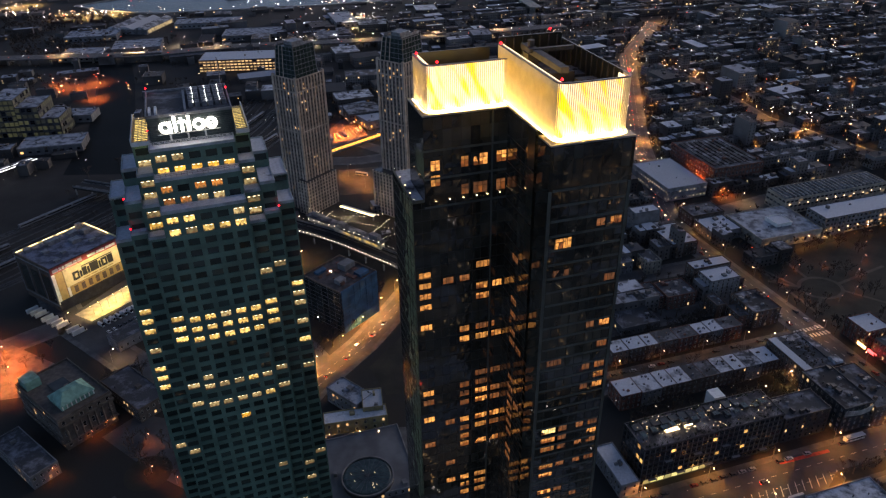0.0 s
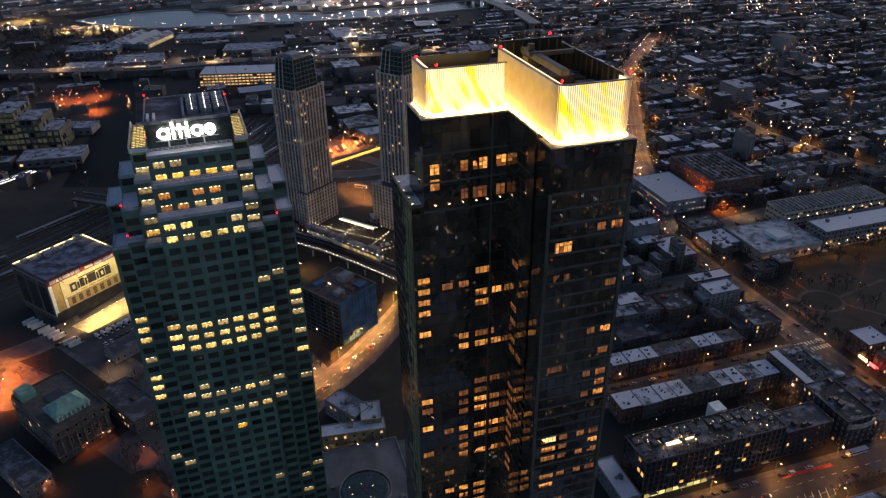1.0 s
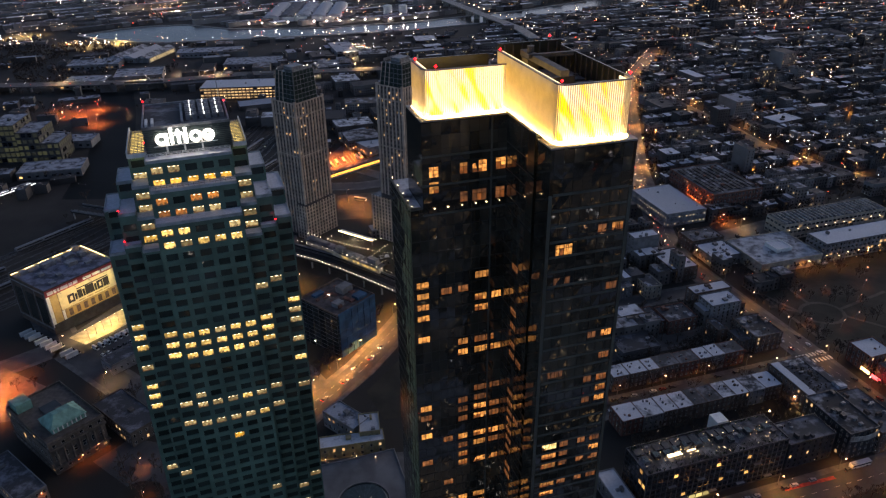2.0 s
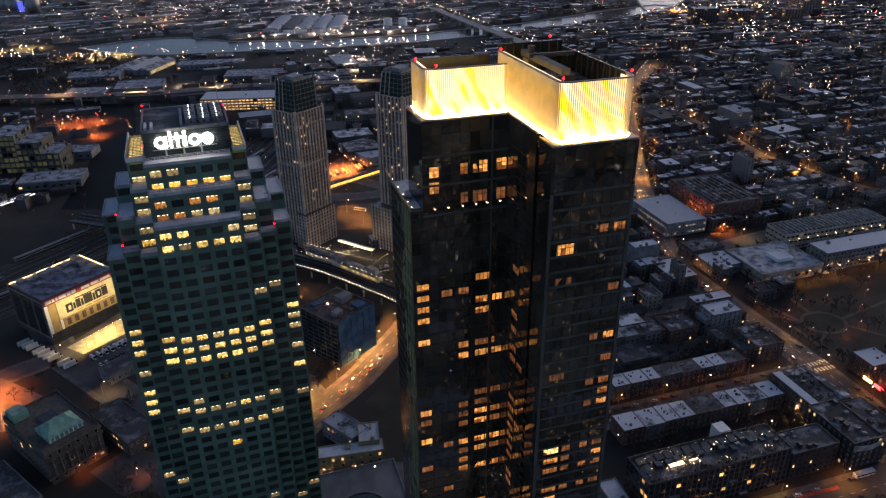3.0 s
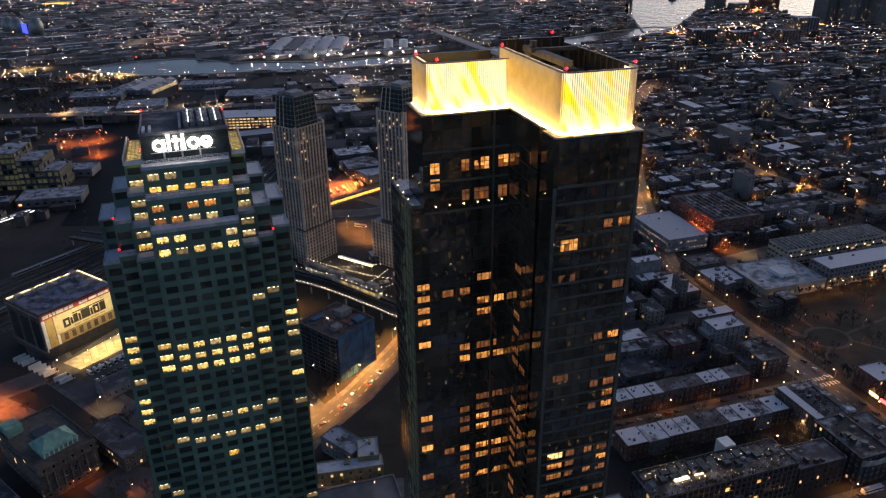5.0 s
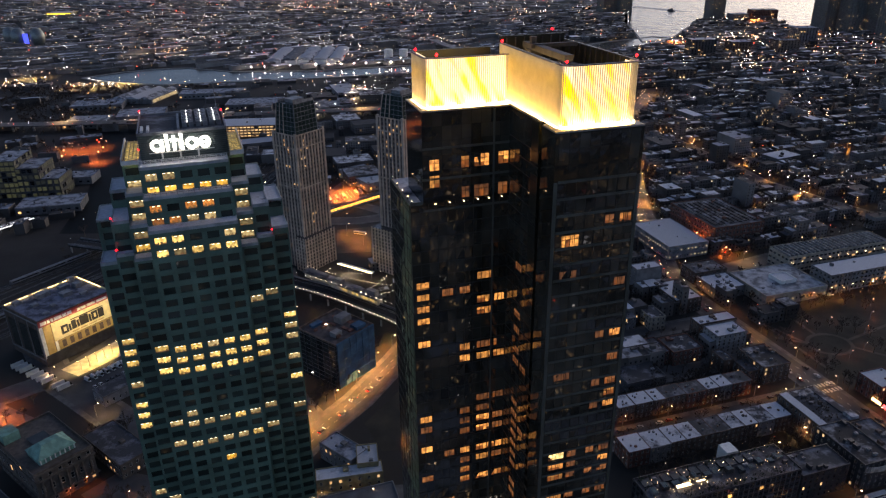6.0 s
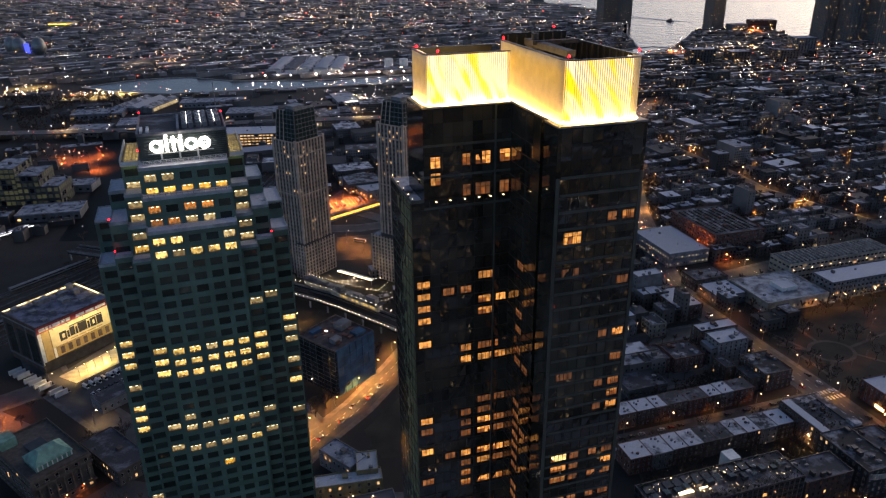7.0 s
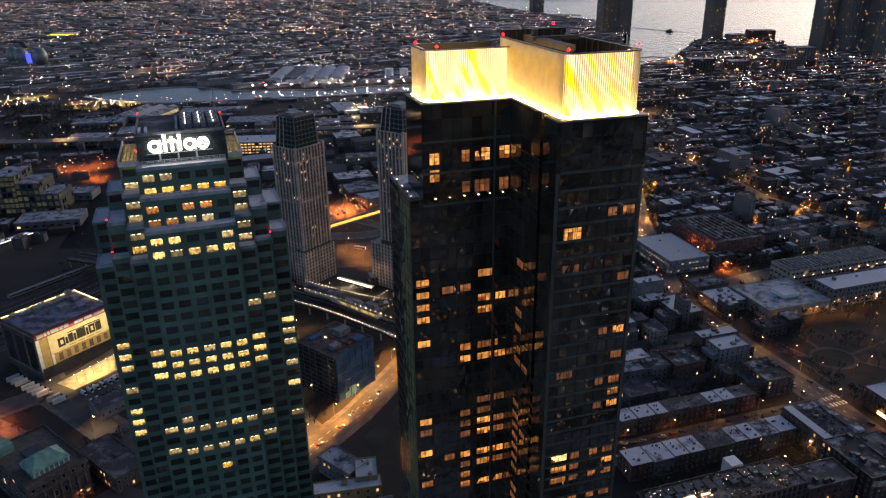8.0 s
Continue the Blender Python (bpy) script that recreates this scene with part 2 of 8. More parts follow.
    def mesh(self, name, mats):
        me = bpy.data.meshes.new(name)
        me.from_pydata(self.v, [], self.f)
        for m in (mats if isinstance(mats, (list, tuple)) else [mats]):
            me.materials.append(m)
        if len(me.materials) > 1:
            me.polygons.foreach_set("material_index", self.m)
        me.update()
        return me


def part(name, geo, material, parent, label="", kind="", m=None):
    """One mesh object under a thing or under a part. geo may be a ready mesh, to be shared."""
    me = geo.mesh(name, material) if isinstance(geo, Geo) else geo
    ob = new(name, me)
    ob.parent = parent
    if m is not None:
        ob.matrix_basis = m
    return tagged(ob, label=label, kind=kind)


def thing(name, m, label, category, group="", kind=""):
    ob = new(name)
    ob.empty_display_size = 1
    ob.matrix_basis = m
    return tagged(ob, label, category, group, kind)


def single(name, geo, material, label, category="", group="", kind="", m=None):
    ob = new(name, geo.mesh(name, material) if isinstance(geo, Geo) else geo)
    if m is not None:
        ob.matrix_basis = m
    return tagged(ob, label, category, group, kind)


def grid_xy(u, v, a=17.0):
    """From the street grid's own axes to the world."""
    c, s = math.cos(radians(a)), math.sin(radians(a))
    return (u * c - v * s, u * s + v * c)


# ---- the teal office tower ----
TEAL = surface("teal_glass_panel", (0.092, 0.172, 0.138), 0.30, scale=0.12, vary=0.25, bump=0, by='island', spread=0.12, fine=2.0)
TERRACE_SNOW = snowy("snowy_terrace", (0.16, 0.17, 0.19), (0.60, 0.61, 0.66), 0.86, by='object', scale=0.25)
PALE_CAP = surface("pale_teal_cap", (0.34, 0.38, 0.40), 0.5, scale=0.3, vary=0.3, bump=0)
OFFICE_DARK = surface("office_window_glass", (0.032, 0.046, 0.040), 0.06, scale=0.2, vary=0.2, bump=0, by='object', spread=0.5)
OFFICE_LIT = glowing("lit_office", (1.0, 0.70, 0.20), 0.55, by='object', second=(1.0, 0.66, 0.16), lo=0.55, hi=1.2, scale=0.9)
OFFICE_AMBER = glowing("amber_lit_office", (1.0, 0.52, 0.05), 0.62, by='object', second=(1.0, 0.62, 0.12), lo=0.6, hi=1.2, scale=0.8)
OFFICE_BROWN = glowing("brown_lit_office", (1.0, 0.36, 0.06), 0.26, by='object', lo=0.4, hi=1.3, scale=1.6)
OFFICE_DIM = glowing("dim_office", (0.9, 0.70, 0.30), 0.22, by='object', lo=0.35, hi=1.4, scale=1.2)
SIGN_WHITE = glowing("white_sign_light", (1.0, 0.99, 0.90), 4.0)
WALKWAY_GLOW = glowing("lit_lattice", (1.0, 0.76, 0.22), 0.9, scale=1.1)
RED_LAMP = glowing("red_beacon", (1.0, 0.006, 0.010), 5.0)
CEILING_LAMP = glowing("ceiling_lamp", (1.0, 0.85, 0.5), 1.4)
LOUVRE = surface("louvre_metal", (0.07, 0.09, 0.09), 0.45, 0.4, scale=0.4, vary=0.3)

office = thing("office_tower", pose(-70.5, 191.5, 0, 0, 0, 19), "teal glass office tower with stepped snowy crown and lit sign", "tower")
DEPTH = 54.0
FLOOR, ROW0 = 3.95, 146.7 - 36 * 3.95              # floor height and the centre of the lowest row of windows
# bays: from u, to u, and steps (top, front) from the ground up
BAYS = [
    (-12.3, 12.3, [(185.2, 0.0), (193.5, 5.0), (201.0, 9.8)], [-9.4, -4.7, 0.2, 5.0, 9.7], 3.3),
    (12.3, 17.3, [(176.8, 2.0), (185.2, 6.6), (193.2, 11.4), (200.6, 18.0)], [14.9], 3.9),
    (-17.3, -12.3, [(176.8, 2.0), (185.2, 6.6), (193.2, 11.4), (200.6, 18.0)], [-14.7], 3.9),
    (17.3, 22.2, [(177.6, 5.2), (186.6, 8.0), (192.0, 20.5)], [19.8], 3.7),
    (-22.2, -17.3, [(177.6, 5.2), (186.6, 8.0), (192.0, 20.5)], [-19.8], 3.7),
    (22.2, 27.4, [(178.0, 10.0), (183.6, 19.5)], [25.0], 4.0),
    (-27.4, -22.2, [(173.6, 10.0), (183.6, 20.0)], [-24.3], 4.0),
]
glass, parapet = Geo(), Geo()
spandrels = [Geo() for _ in BAYS]
slots = []                                         # windows: u, front, z, width
for b, (u0, u1, steps, cols, ww) in enumerate(BAYS):
    low = 0.0
    for top, vf in steps:
        glass.box(u0, u1, vf + 0.35, DEPTH - vf - 0.35, low, top - 0.1)
        roofs = Geo()
        roofs.box(u0 + 0.3, u1 - 0.3, vf + 0.4, DEPTH - vf - 0.4, top - 0.1, top + 0.05)
        part("terrace_roof", roofs, TERRACE_SNOW, office, "snow-dusted stepped terrace")
        for a in ((u0, u1, vf, vf + 0.4), (u0, u1, DEPTH - vf - 0.4, DEPTH - vf), (u0, u0 + 0.35, vf, DEPTH - vf), (u1 - 0.35, u1, vf, DEPTH - vf)):
            parapet.box(*a, top - 0.6, top + 0.32)
        rows = [ROW0 + FLOOR * k for k in range(60) if low + 0.3 < ROW0 + FLOOR * k < top - 1.3]
        w = spandrels[b]
        z_prev = low
        for zc in rows + [None]:
            z_low = top - 0.6 if zc is None else zc - 1.12
            w.box(u0, u1, vf, vf + 0.36, z_prev, z_low)
            w.box(u0, u1, DEPTH - vf - 0.36, DEPTH - vf, z_prev, z_low)
            if zc is not None:
                edges = [u0] + [e for c in cols for e in (c - ww / 2, c + ww / 2)] + [u1]
                for i in range(0, len(edges), 2):
                    w.box(edges[i], edges[i + 1], vf, vf + 0.36, zc - 1.12, zc + 1.12)
                    w.box(edges[i], edges[i + 1], DEPTH - vf - 0.36, DEPTH - vf, zc - 1.12, zc + 1.12)
                slots.extend((c, vf, zc, ww, b) for c in cols)
                z_prev = zc + 1.12
        w.box(u0, u0 + 0.3, vf + 0.36, DEPTH - vf - 0.36, low, top - 0.6)
        w.box(u1 - 0.3, u1, vf + 0.36, DEPTH - vf - 0.36, low, top - 0.6)
        low = top
    part("facade_bay", w, TEAL, office, "teal glass panels between the window rows")
part("glass_core", glass, OFFICE_DARK, office, "dark glass behind the window openings")
part("parapet", parapet, PALE_CAP, office)

# panes: a window of its own, or joined where they are many and far down
LIT_ROWS = {146.7: "wide", 142.7: "wide", 138.8: "wide", 118.9: "mid", 111.0: "mid"}


def pane_mesh(name, w, h, material):
    g = Geo()
    g.box(-w / 2, w / 2, 0, 0.05, -h / 2, h / 2)
    return g.mesh(name, material)


def lit_pane_mesh(name, w, h, room):
    """A lit office seen through its pane: ceiling lamps above, desks and partitions below."""
    g = Geo()
    r = random.Random(name)
    n = 9
    xs = [-w / 2, -w / 2 + 0.08] + [-w / 2 + 0.08 + (w - 0.16) * k / n for k in range(1, n)] + [w / 2 - 0.08, w / 2]
    zs = [-h / 2, -h / 2 + 0.08, -h / 2 + 0.45, -h / 2 + 0.8, h / 2 - 0.42, h / 2 - 0.2, h / 2 - 0.08, h / 2]
    desk = {i: r.choice((0, 1, 1, 2)) for i in range(1, n + 1)}
    lamp = r.randrange(1, 4)

    def kinds(i, k):
        if i in (0, n + 1) or k in (0, 6):
            return 1
        if k == 4 and (i + lamp) % 4 in (0, 1):
            return 2
        return 3 if k - 1 < desk[i] and k < 3 else 0

    g.lights_grid(xs, zs, 0.0, 0.05, kinds)
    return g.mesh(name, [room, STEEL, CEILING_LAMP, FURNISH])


# desks emit a faint glow that stands in for the room's light
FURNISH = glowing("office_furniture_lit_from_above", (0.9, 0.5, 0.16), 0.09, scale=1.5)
panes = {}
rest = Geo()
rng = random.Random(7)
many = 0
for c, vf, zc, ww, b in sorted(slots, key=lambda s: -s[2]):
    kind = "dark"
    near = [k for z, k in LIT_ROWS.items() if abs(z - zc) < 1]
    if vf == 0.0 or b in (1, 2):
        if near and zc > 130 and not (zc > 146 and 0 < c < 1):
            kind = "lit"
        elif near and b in (0, 1, 2):
            kind = "dim" if rng.random() < 0.9 else "lit"
    if b in (5, 6):
        if b == 6 and any(abs(zc - z) < 1 for z in (146.7, 142.7, 138.8, 122.9, 119.0, 115.1)):
            kind = "lit"
        if b == 5 and any(abs(zc - z) < 1 for z in (146.7, 122.9)):
            kind = "lit"
        if b == 5 and any(abs(zc - z) < 1 for z in (142.7, 138.8, 130.8)) or b == 6 and abs(zc - 130.8) < 1:
            kind = "dim"
    if zc > 176.5:
        tall = {198.1: ["dim", "dim", "dark", "dark", "dark"], 194.1: ["amber", "amber", "amber", "amber", "amber"], 190.2: ["brown", "dark", "brown", "brown", "dark"],
                186.2: ["brown", "brown", "dim", "dim", "dark"], 182.3: ["lit", "lit", "dark", "dark", "dim"], 178.3: ["lit", "dim", "lit", "lit", "lit"]}
        key = min(tall, key=lambda z: abs(z - zc))
        if b == 0:
            kind = tall[key][[-9.4, -4.7, 0.2, 5.0, 9.7].index(c)]
        elif b in (1, 2):
            kind = rng.choice(["dark", "lit", "amber", "brown", "dim", "lit"])
        else:
            kind = rng.choice(["dark", "dark", "dim"])
    if kind == "dark" and rng.random() < 0.02:
        kind = "dim"
    if abs(zc - 103.3) < 1 and abs(c - 0.2) < 0.5:
        kind = "amber"
    if kind == "dark":
        many += 1
        if many > 290:
            rest.box(c - ww / 2, c + ww / 2, vf + 0.27, vf + 0.32, zc - 1.1, zc + 1.1)
            continue
    key = (kind, ww, rng.randrange(4) if kind != "dark" else 0)
    if key not in panes:
        name = "lit_office_pane" if kind != "dark" else "office_pane"
        panes[key] = pane_mesh("office_pane", ww - 0.06, 2.2, OFFICE_DARK) if kind == "dark" else lit_pane_mesh(f"{name}_{key}", ww - 0.06, 2.2, {"lit": OFFICE_LIT, "amber": OFFICE_AMBER, "dim": OFFICE_DIM, "brown": OFFICE_BROWN}[kind])
    part("window", panes[key], None, office, "" if kind == "dark" else "window of a lit office", m=pose(c, vf + 0.27, zc))
part("lower_windows", rest, OFFICE_DARK, office, kind="stuff")

# penthouse box with the sign, its lit sides and the plant on its roof
pent = Geo()
pent.box(-11.3, 13.0, 14.0, 39.0, 200.9, 209.4)
part("penthouse", pent, LOUVRE, office, "dark louvred penthouse")
for k in range(13):
    g = Geo()
    g.box(-11.5, 13.2, 13.7, 14.0, 202.0 + k * 0.58, 202.28 + k * 0.58)
    part("louvre", g, LOUVRE, office)
top = Geo()
top.box(-11.0, 12.7, 14.3, 38.7, 209.4, 209.5)
part("penthouse_roof", top, ROOF_DARK, office)
rim = Geo()
for a in ((-11.5, 13.2, 13.7, 14.1), (-11.5, 13.2, 38.7, 39.2), (-11.5, -11.1, 13.7, 39.2), (12.8, 13.2, 13.7, 39.2)):
    rim.box(*a, 209.3, 210.1)
part("roof_rim", rim, STEEL, office)
unit_lamps = Geo()
for i in range(6):
    for j in range(4):
        x, y = 1.0 + i * 1.95, 19.0 + j * 4.6
        fans = Geo()
        fans.box(x, x + 1.3, y, y + 3.4, 209.5, 210.9)
        fans.tube((x + 0.65, y + 1.7, 210.8), (x + 0.65, y + 1.7, 211.3), 0.5, sides=8)
        part("cooling_unit", fans, STEEL, office)
        if i % 2 == 0:
            unit_lamps.box(x + 1.4, x + 1.62, y + 0.4, y + 0.7, 210.9, 211.1)
            unit_lamps.box(x + 1.4, x + 1.62, y + 2.2, y + 2.5, 210.9, 211.1)
part("unit_lamps", unit_lamps, glowing("plant_lamp", (0.85, 0.93, 1.0), 3.0), office, kind="stuff")
for x in (-10.6, -8.9, -0.5):
    g = Geo()
    g.box(x, x + 0.7, 16, 22 if x < -1 else 36, 209.5, 210.3)
    part("roof_duct", g, WHITE_PAINT if x < -1 else STEEL, office)
mast = Geo()
mast.tube((11.8, 38, 209.5), (11.8, 38, 219), 0.12)
part("mast", mast, STEEL, office)
for sx in (-1, 1):
    walkway, lattice, lights = Geo(), Geo(), Geo()
    x0, x1 = (13.3, 17.0) if sx > 0 else (-16.9, -11.6)
    for k in range(16):
        y = 16.5 + k * 1.55
        lattice.box(x0, x1, y, y + 0.22, 201.3, 201.6)
        lattice.box(x0 + 0.1, x0 + 0.3, y, y + 1.55, 201.3, 201.55)
    for k in range(5):
        x = x0 + (x1 - x0) * (k + 0.5) / 5
        lattice.box(x - 0.07, x + 0.07, 16.5, 41, 201.35, 201.6)
    part("lattice", lattice, STEEL, office, "steel lattice over a lit walkway")
    # the floor itself glows yellow, standing in for lamps along the walkway
    lights.box(x0 + 0.2, x1 - 0.2, 16.6, 41, 200.66, 200.72)
    part("lit_walkway", lights, WALKWAY_GLOW, office, "rooftop walkway floor, its yellow lamplight painted as glow")
    walkway.box(x1 if sx > 0 else x0 - 0.35, x1 + 0.35 if sx > 0 else x0, 16.2, 41.4, 200.6, 202.6)
    walkway.box(x0, x1, 16.0, 16.4, 200.6, 201.9)
    part("walkway_screen", walkway, WHITE_PAINT, office)
rail = Geo()
for z in (201.5, 201.9, 202.3):
    rail.box(-12.2, 12.2, 12.5, 12.62, z, z + 0.12)
for k in range(17):
    rail.box(-12.2 + k * 1.52, -12.05 + k * 1.52, 12.5, 12.62, 200.9, 202.4)
part("rooftop_rail", rail, WHITE_PAINT, office, "white tubular rail at the sign's foot")
rail = Geo()
for z in (194.4, 194.9):
    rail.box(-12.0, 12.2, 5.3, 5.42, z, z + 0.1)
for k in range(17):
    rail.box(-12.0 + k * 1.51, -11.9 + k * 1.51, 5.3, 5.42, 193.6, 195.0)
part("terrace_rail", rail, STEEL, office)
for x, y, z in ((-11.2, 38.6, 211.0), (12.9, 30, 211.2), (-12.0, 18.0, 204.2), (22.0, 5.6, 179.0), (-22.0, 8.6, 187.6), (-21.8, 5.6, 179.0)):
    g = Geo()
    g.tube((x, y, z - 1.4), (x, y, z), 0.06)
    post = part("beacon_post", g, STEEL, office)
    g = Geo()
    g.ball(x, y, z + 0.2, 0.32)
    part("beacon_lamp", g, RED_LAMP, post, "red obstruction lamp")


def ring(g, x, z, r, inner, y0, y1, n=28):
    """A flat ring facing the viewer, r and inner its two radii, y0 to y1 its depth."""
    for k in range(n):
        p, q = 2 * math.pi * k / n, 2 * math.pi * (k + 1) / n
        c = [(x + f * math.cos(t), z + f * math.sin(t)) for f, t in ((r, p), (r, q), (inner, q), (inner, p))]
        g.hexa([(cx, y1, cz) for cx, cz in c] + [(cx, y0, cz) for cx, cz in c])


sign = thing("rooftop_sign", pose(-70.5, 191.5, 0, 0, 0, 19) @ pose(0, 12.9, 204.6), "white glowing rooftop sign of rounded shapes", "sign")
for x, kind in ((-6.6, "ring"), (-3.75, "tall"), (-1.85, "cross"), (0.25, "bar"), (2.95, "ring"), (6.55, "ring")):
    g = Geo()
    if kind == "ring":
        ring(g, x, 1.65, 1.72, 0.92, 0, 0.4)
        if x < -6:
            g.box(x + 1.15, x + 1.85, 0, 0.4, 0, 3.3)
        if x > 6:
            g.box(x - 1.1, x + 1.1, 0.02, 0.38, 1.48, 1.82)
    else:
        g.box(x - 0.42, x + 0.42, 0, 0.4, 0, {"tall": 4.7, "cross": 4.2, "bar": 3.2}[kind])
        if kind == "cross":
            g.box(x - 1.0, x + 1.1, 0.01, 0.39, 2.55, 3.25)
        if kind == "bar":
            g.box(x - 0.42, x + 0.42, 0, 0.4, 3.7, 4.5)
    part("sign_shape", g, SIGN_WHITE, sign)
for x in (-5.5, -0.5, 4.5):
    g = Geo()
    g.box(x - 0.25, x + 0.25, 0.4, 0.9, -2.5, 3.0)
    part("sign_bracket", g, WHITE_PAINT, sign)
g = Geo()
g.box(-9, 9, 0.35, 0.5, -0.6, -0.35)
part("sign_rail", g, WHITE_PAINT, sign)

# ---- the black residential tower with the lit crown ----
def streak_glow_screen(name):
    """Screen wall glowing by itself; tall uneven streaks of yellow lamplight are painted into its colours."""
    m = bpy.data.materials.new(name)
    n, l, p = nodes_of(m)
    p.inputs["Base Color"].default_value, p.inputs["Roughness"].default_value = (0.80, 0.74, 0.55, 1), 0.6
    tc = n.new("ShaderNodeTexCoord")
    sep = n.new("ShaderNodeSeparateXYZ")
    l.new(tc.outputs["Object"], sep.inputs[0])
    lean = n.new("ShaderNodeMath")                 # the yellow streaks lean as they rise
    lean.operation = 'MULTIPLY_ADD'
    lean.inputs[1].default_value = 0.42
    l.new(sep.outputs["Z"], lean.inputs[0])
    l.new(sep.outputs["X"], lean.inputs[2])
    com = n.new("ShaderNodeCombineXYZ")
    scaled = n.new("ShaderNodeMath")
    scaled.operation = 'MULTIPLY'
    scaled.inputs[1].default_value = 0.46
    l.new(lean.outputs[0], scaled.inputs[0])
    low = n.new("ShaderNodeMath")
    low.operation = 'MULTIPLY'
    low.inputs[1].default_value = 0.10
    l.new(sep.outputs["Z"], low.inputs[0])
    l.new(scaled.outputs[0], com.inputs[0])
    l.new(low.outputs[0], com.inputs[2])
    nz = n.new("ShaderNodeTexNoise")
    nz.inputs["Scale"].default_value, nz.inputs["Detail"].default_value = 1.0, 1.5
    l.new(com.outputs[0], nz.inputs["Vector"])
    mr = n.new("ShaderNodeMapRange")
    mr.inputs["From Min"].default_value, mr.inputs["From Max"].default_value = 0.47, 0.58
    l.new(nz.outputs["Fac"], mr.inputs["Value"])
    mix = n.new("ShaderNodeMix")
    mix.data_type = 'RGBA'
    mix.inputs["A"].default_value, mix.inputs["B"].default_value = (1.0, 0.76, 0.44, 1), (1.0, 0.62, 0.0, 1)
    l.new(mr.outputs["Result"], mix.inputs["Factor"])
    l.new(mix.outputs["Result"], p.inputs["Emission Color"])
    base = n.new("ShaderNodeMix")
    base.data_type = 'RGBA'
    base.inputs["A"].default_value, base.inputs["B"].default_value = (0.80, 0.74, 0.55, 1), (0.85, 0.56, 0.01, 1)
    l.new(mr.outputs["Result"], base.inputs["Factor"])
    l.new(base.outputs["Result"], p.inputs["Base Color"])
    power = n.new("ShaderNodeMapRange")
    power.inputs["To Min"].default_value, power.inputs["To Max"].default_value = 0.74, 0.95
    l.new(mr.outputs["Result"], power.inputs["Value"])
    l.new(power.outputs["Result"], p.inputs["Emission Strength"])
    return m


BLACK = surface("black_curtain_glass", (0.020, 0.019, 0.014), 0.05, scale=0.06, vary=0.4, bump=0, fine=0.5, ior=1.6)
PANE = surface("tinted_curtain_pane", (0.034, 0.032, 0.025), 0.035, scale=0.06, vary=0.5, bump=0, fine=0.4, by='island', spread=0.4, ior=1.75)
BLACK_PANEL = surface("black_metal_panel", (0.030, 0.030, 0.023), 0.28, 0.3, scale=0.1, vary=0.3, bump=0)
SLAB_GREY = surface("grey_slab_edge", (0.068, 0.074, 0.064), 0.45, scale=0.2, vary=0.3, bump=0)
MULLION = surface("dark_mullion", (0.020, 0.020, 0.018), 0.5, 0.0, vary=0.2, bump=0)
FLAT_LIT = glowing("lit_flat", (1.0, 0.40, 0.09), 0.52, by='object', second=(1.0, 0.43, 0.09), lo=0.40, hi=1.25, scale=1.1)
FLAT_DIM = glowing("dim_flat", (1.0, 0.38, 0.11), 0.13, by='object', lo=0.4, hi=1.3, scale=0.9)
FLAT_BRIGHT = glowing("bright_flat", (1.0, 0.74, 0.26), 1.0, scale=1.0)
FIN = surface("pale_crown_fin", (0.66, 0.60, 0.46), 0.45, scale=0.5, vary=0.08, bump=0)
SCREEN = streak_glow_screen("backlit_crown_wall")
CROWN_LED = glowing("crown_strip_light", (1.0, 0.72, 0.30), 24.0)
CRANE_GREY = surface("dull_crane_steel", (0.055, 0.048, 0.046), 0.6, 0.2, scale=0.5, vary=0.3)

TB = pose(21.0, 128.8, 0, 0, 0, 16.5)
tower = thing("residential_tower", TB, "black glass residential tower with a glowing slatted crown", "tower")
NOTCH = [(0.8, 9.0), (3.4, 9.0), (3.4, 6.0), (0.0, 6.0)]
AV = 24.2                                          # the long front of the recessed wing
LOWER = [(0, 0), (18.3, 0), (18.3, 43.5), (-21.7, 43.5), (-21.7, AV), (0.8, AV)] + NOTCH
UPPER = [(0, 0), (18.3, 0), (18.3, 37), (-18.8, 37), (-18.8, AV), (0.8, AV)] + NOTCH
g = Geo()
g.prism(LOWER, 0, 207.6)
part("lower_shaft", g, BLACK, tower, "black mirror glass")
g = Geo()
g.prism(UPPER, 207.6, 227.6)
part("upper_shaft", g, BLACK, tower, "black mirror glass")
g = Geo()
g.prism(UPPER, 227.6, 227.9)
part("crown_deck", g, STEEL, tower)
g = Geo()
g.box(-21.5, -18.9, AV + 0.2, 43.3, 207.6, 207.75)
g.box(-18.9, 18.1, 37.1, 43.3, 207.6, 207.75)
part("terrace_deck", g, ROOF_SNOW_OB, tower, "grey terrace on the setback")
g = Geo()
g.box(-21.7, -21.5, AV, 43.5, 207.6, 208.3)
g.box(-21.5, -18.9, AV, AV + 0.2, 207.6, 208.3)
part("terrace_parapet", g, SLAB_GREY, tower)


def edge_walk(poly, z, geo, w, h, out=0.2, mat=0):
    """A band of height h round the tower's outline."""
    n = len(poly)
    for i in range(n):
        a, b = Vector(poly[i]), Vector(poly[(i + 1) % n])
        d = (b - a).normalized()
        o = Vector((d.y, -d.x)) * out
        q = [a - d * 0.0 + o, b + o, b - o * w, a - o * w]
        geo.hexa([(*p, z) for p in q] + [(*p, z + h) for p in q], mat)


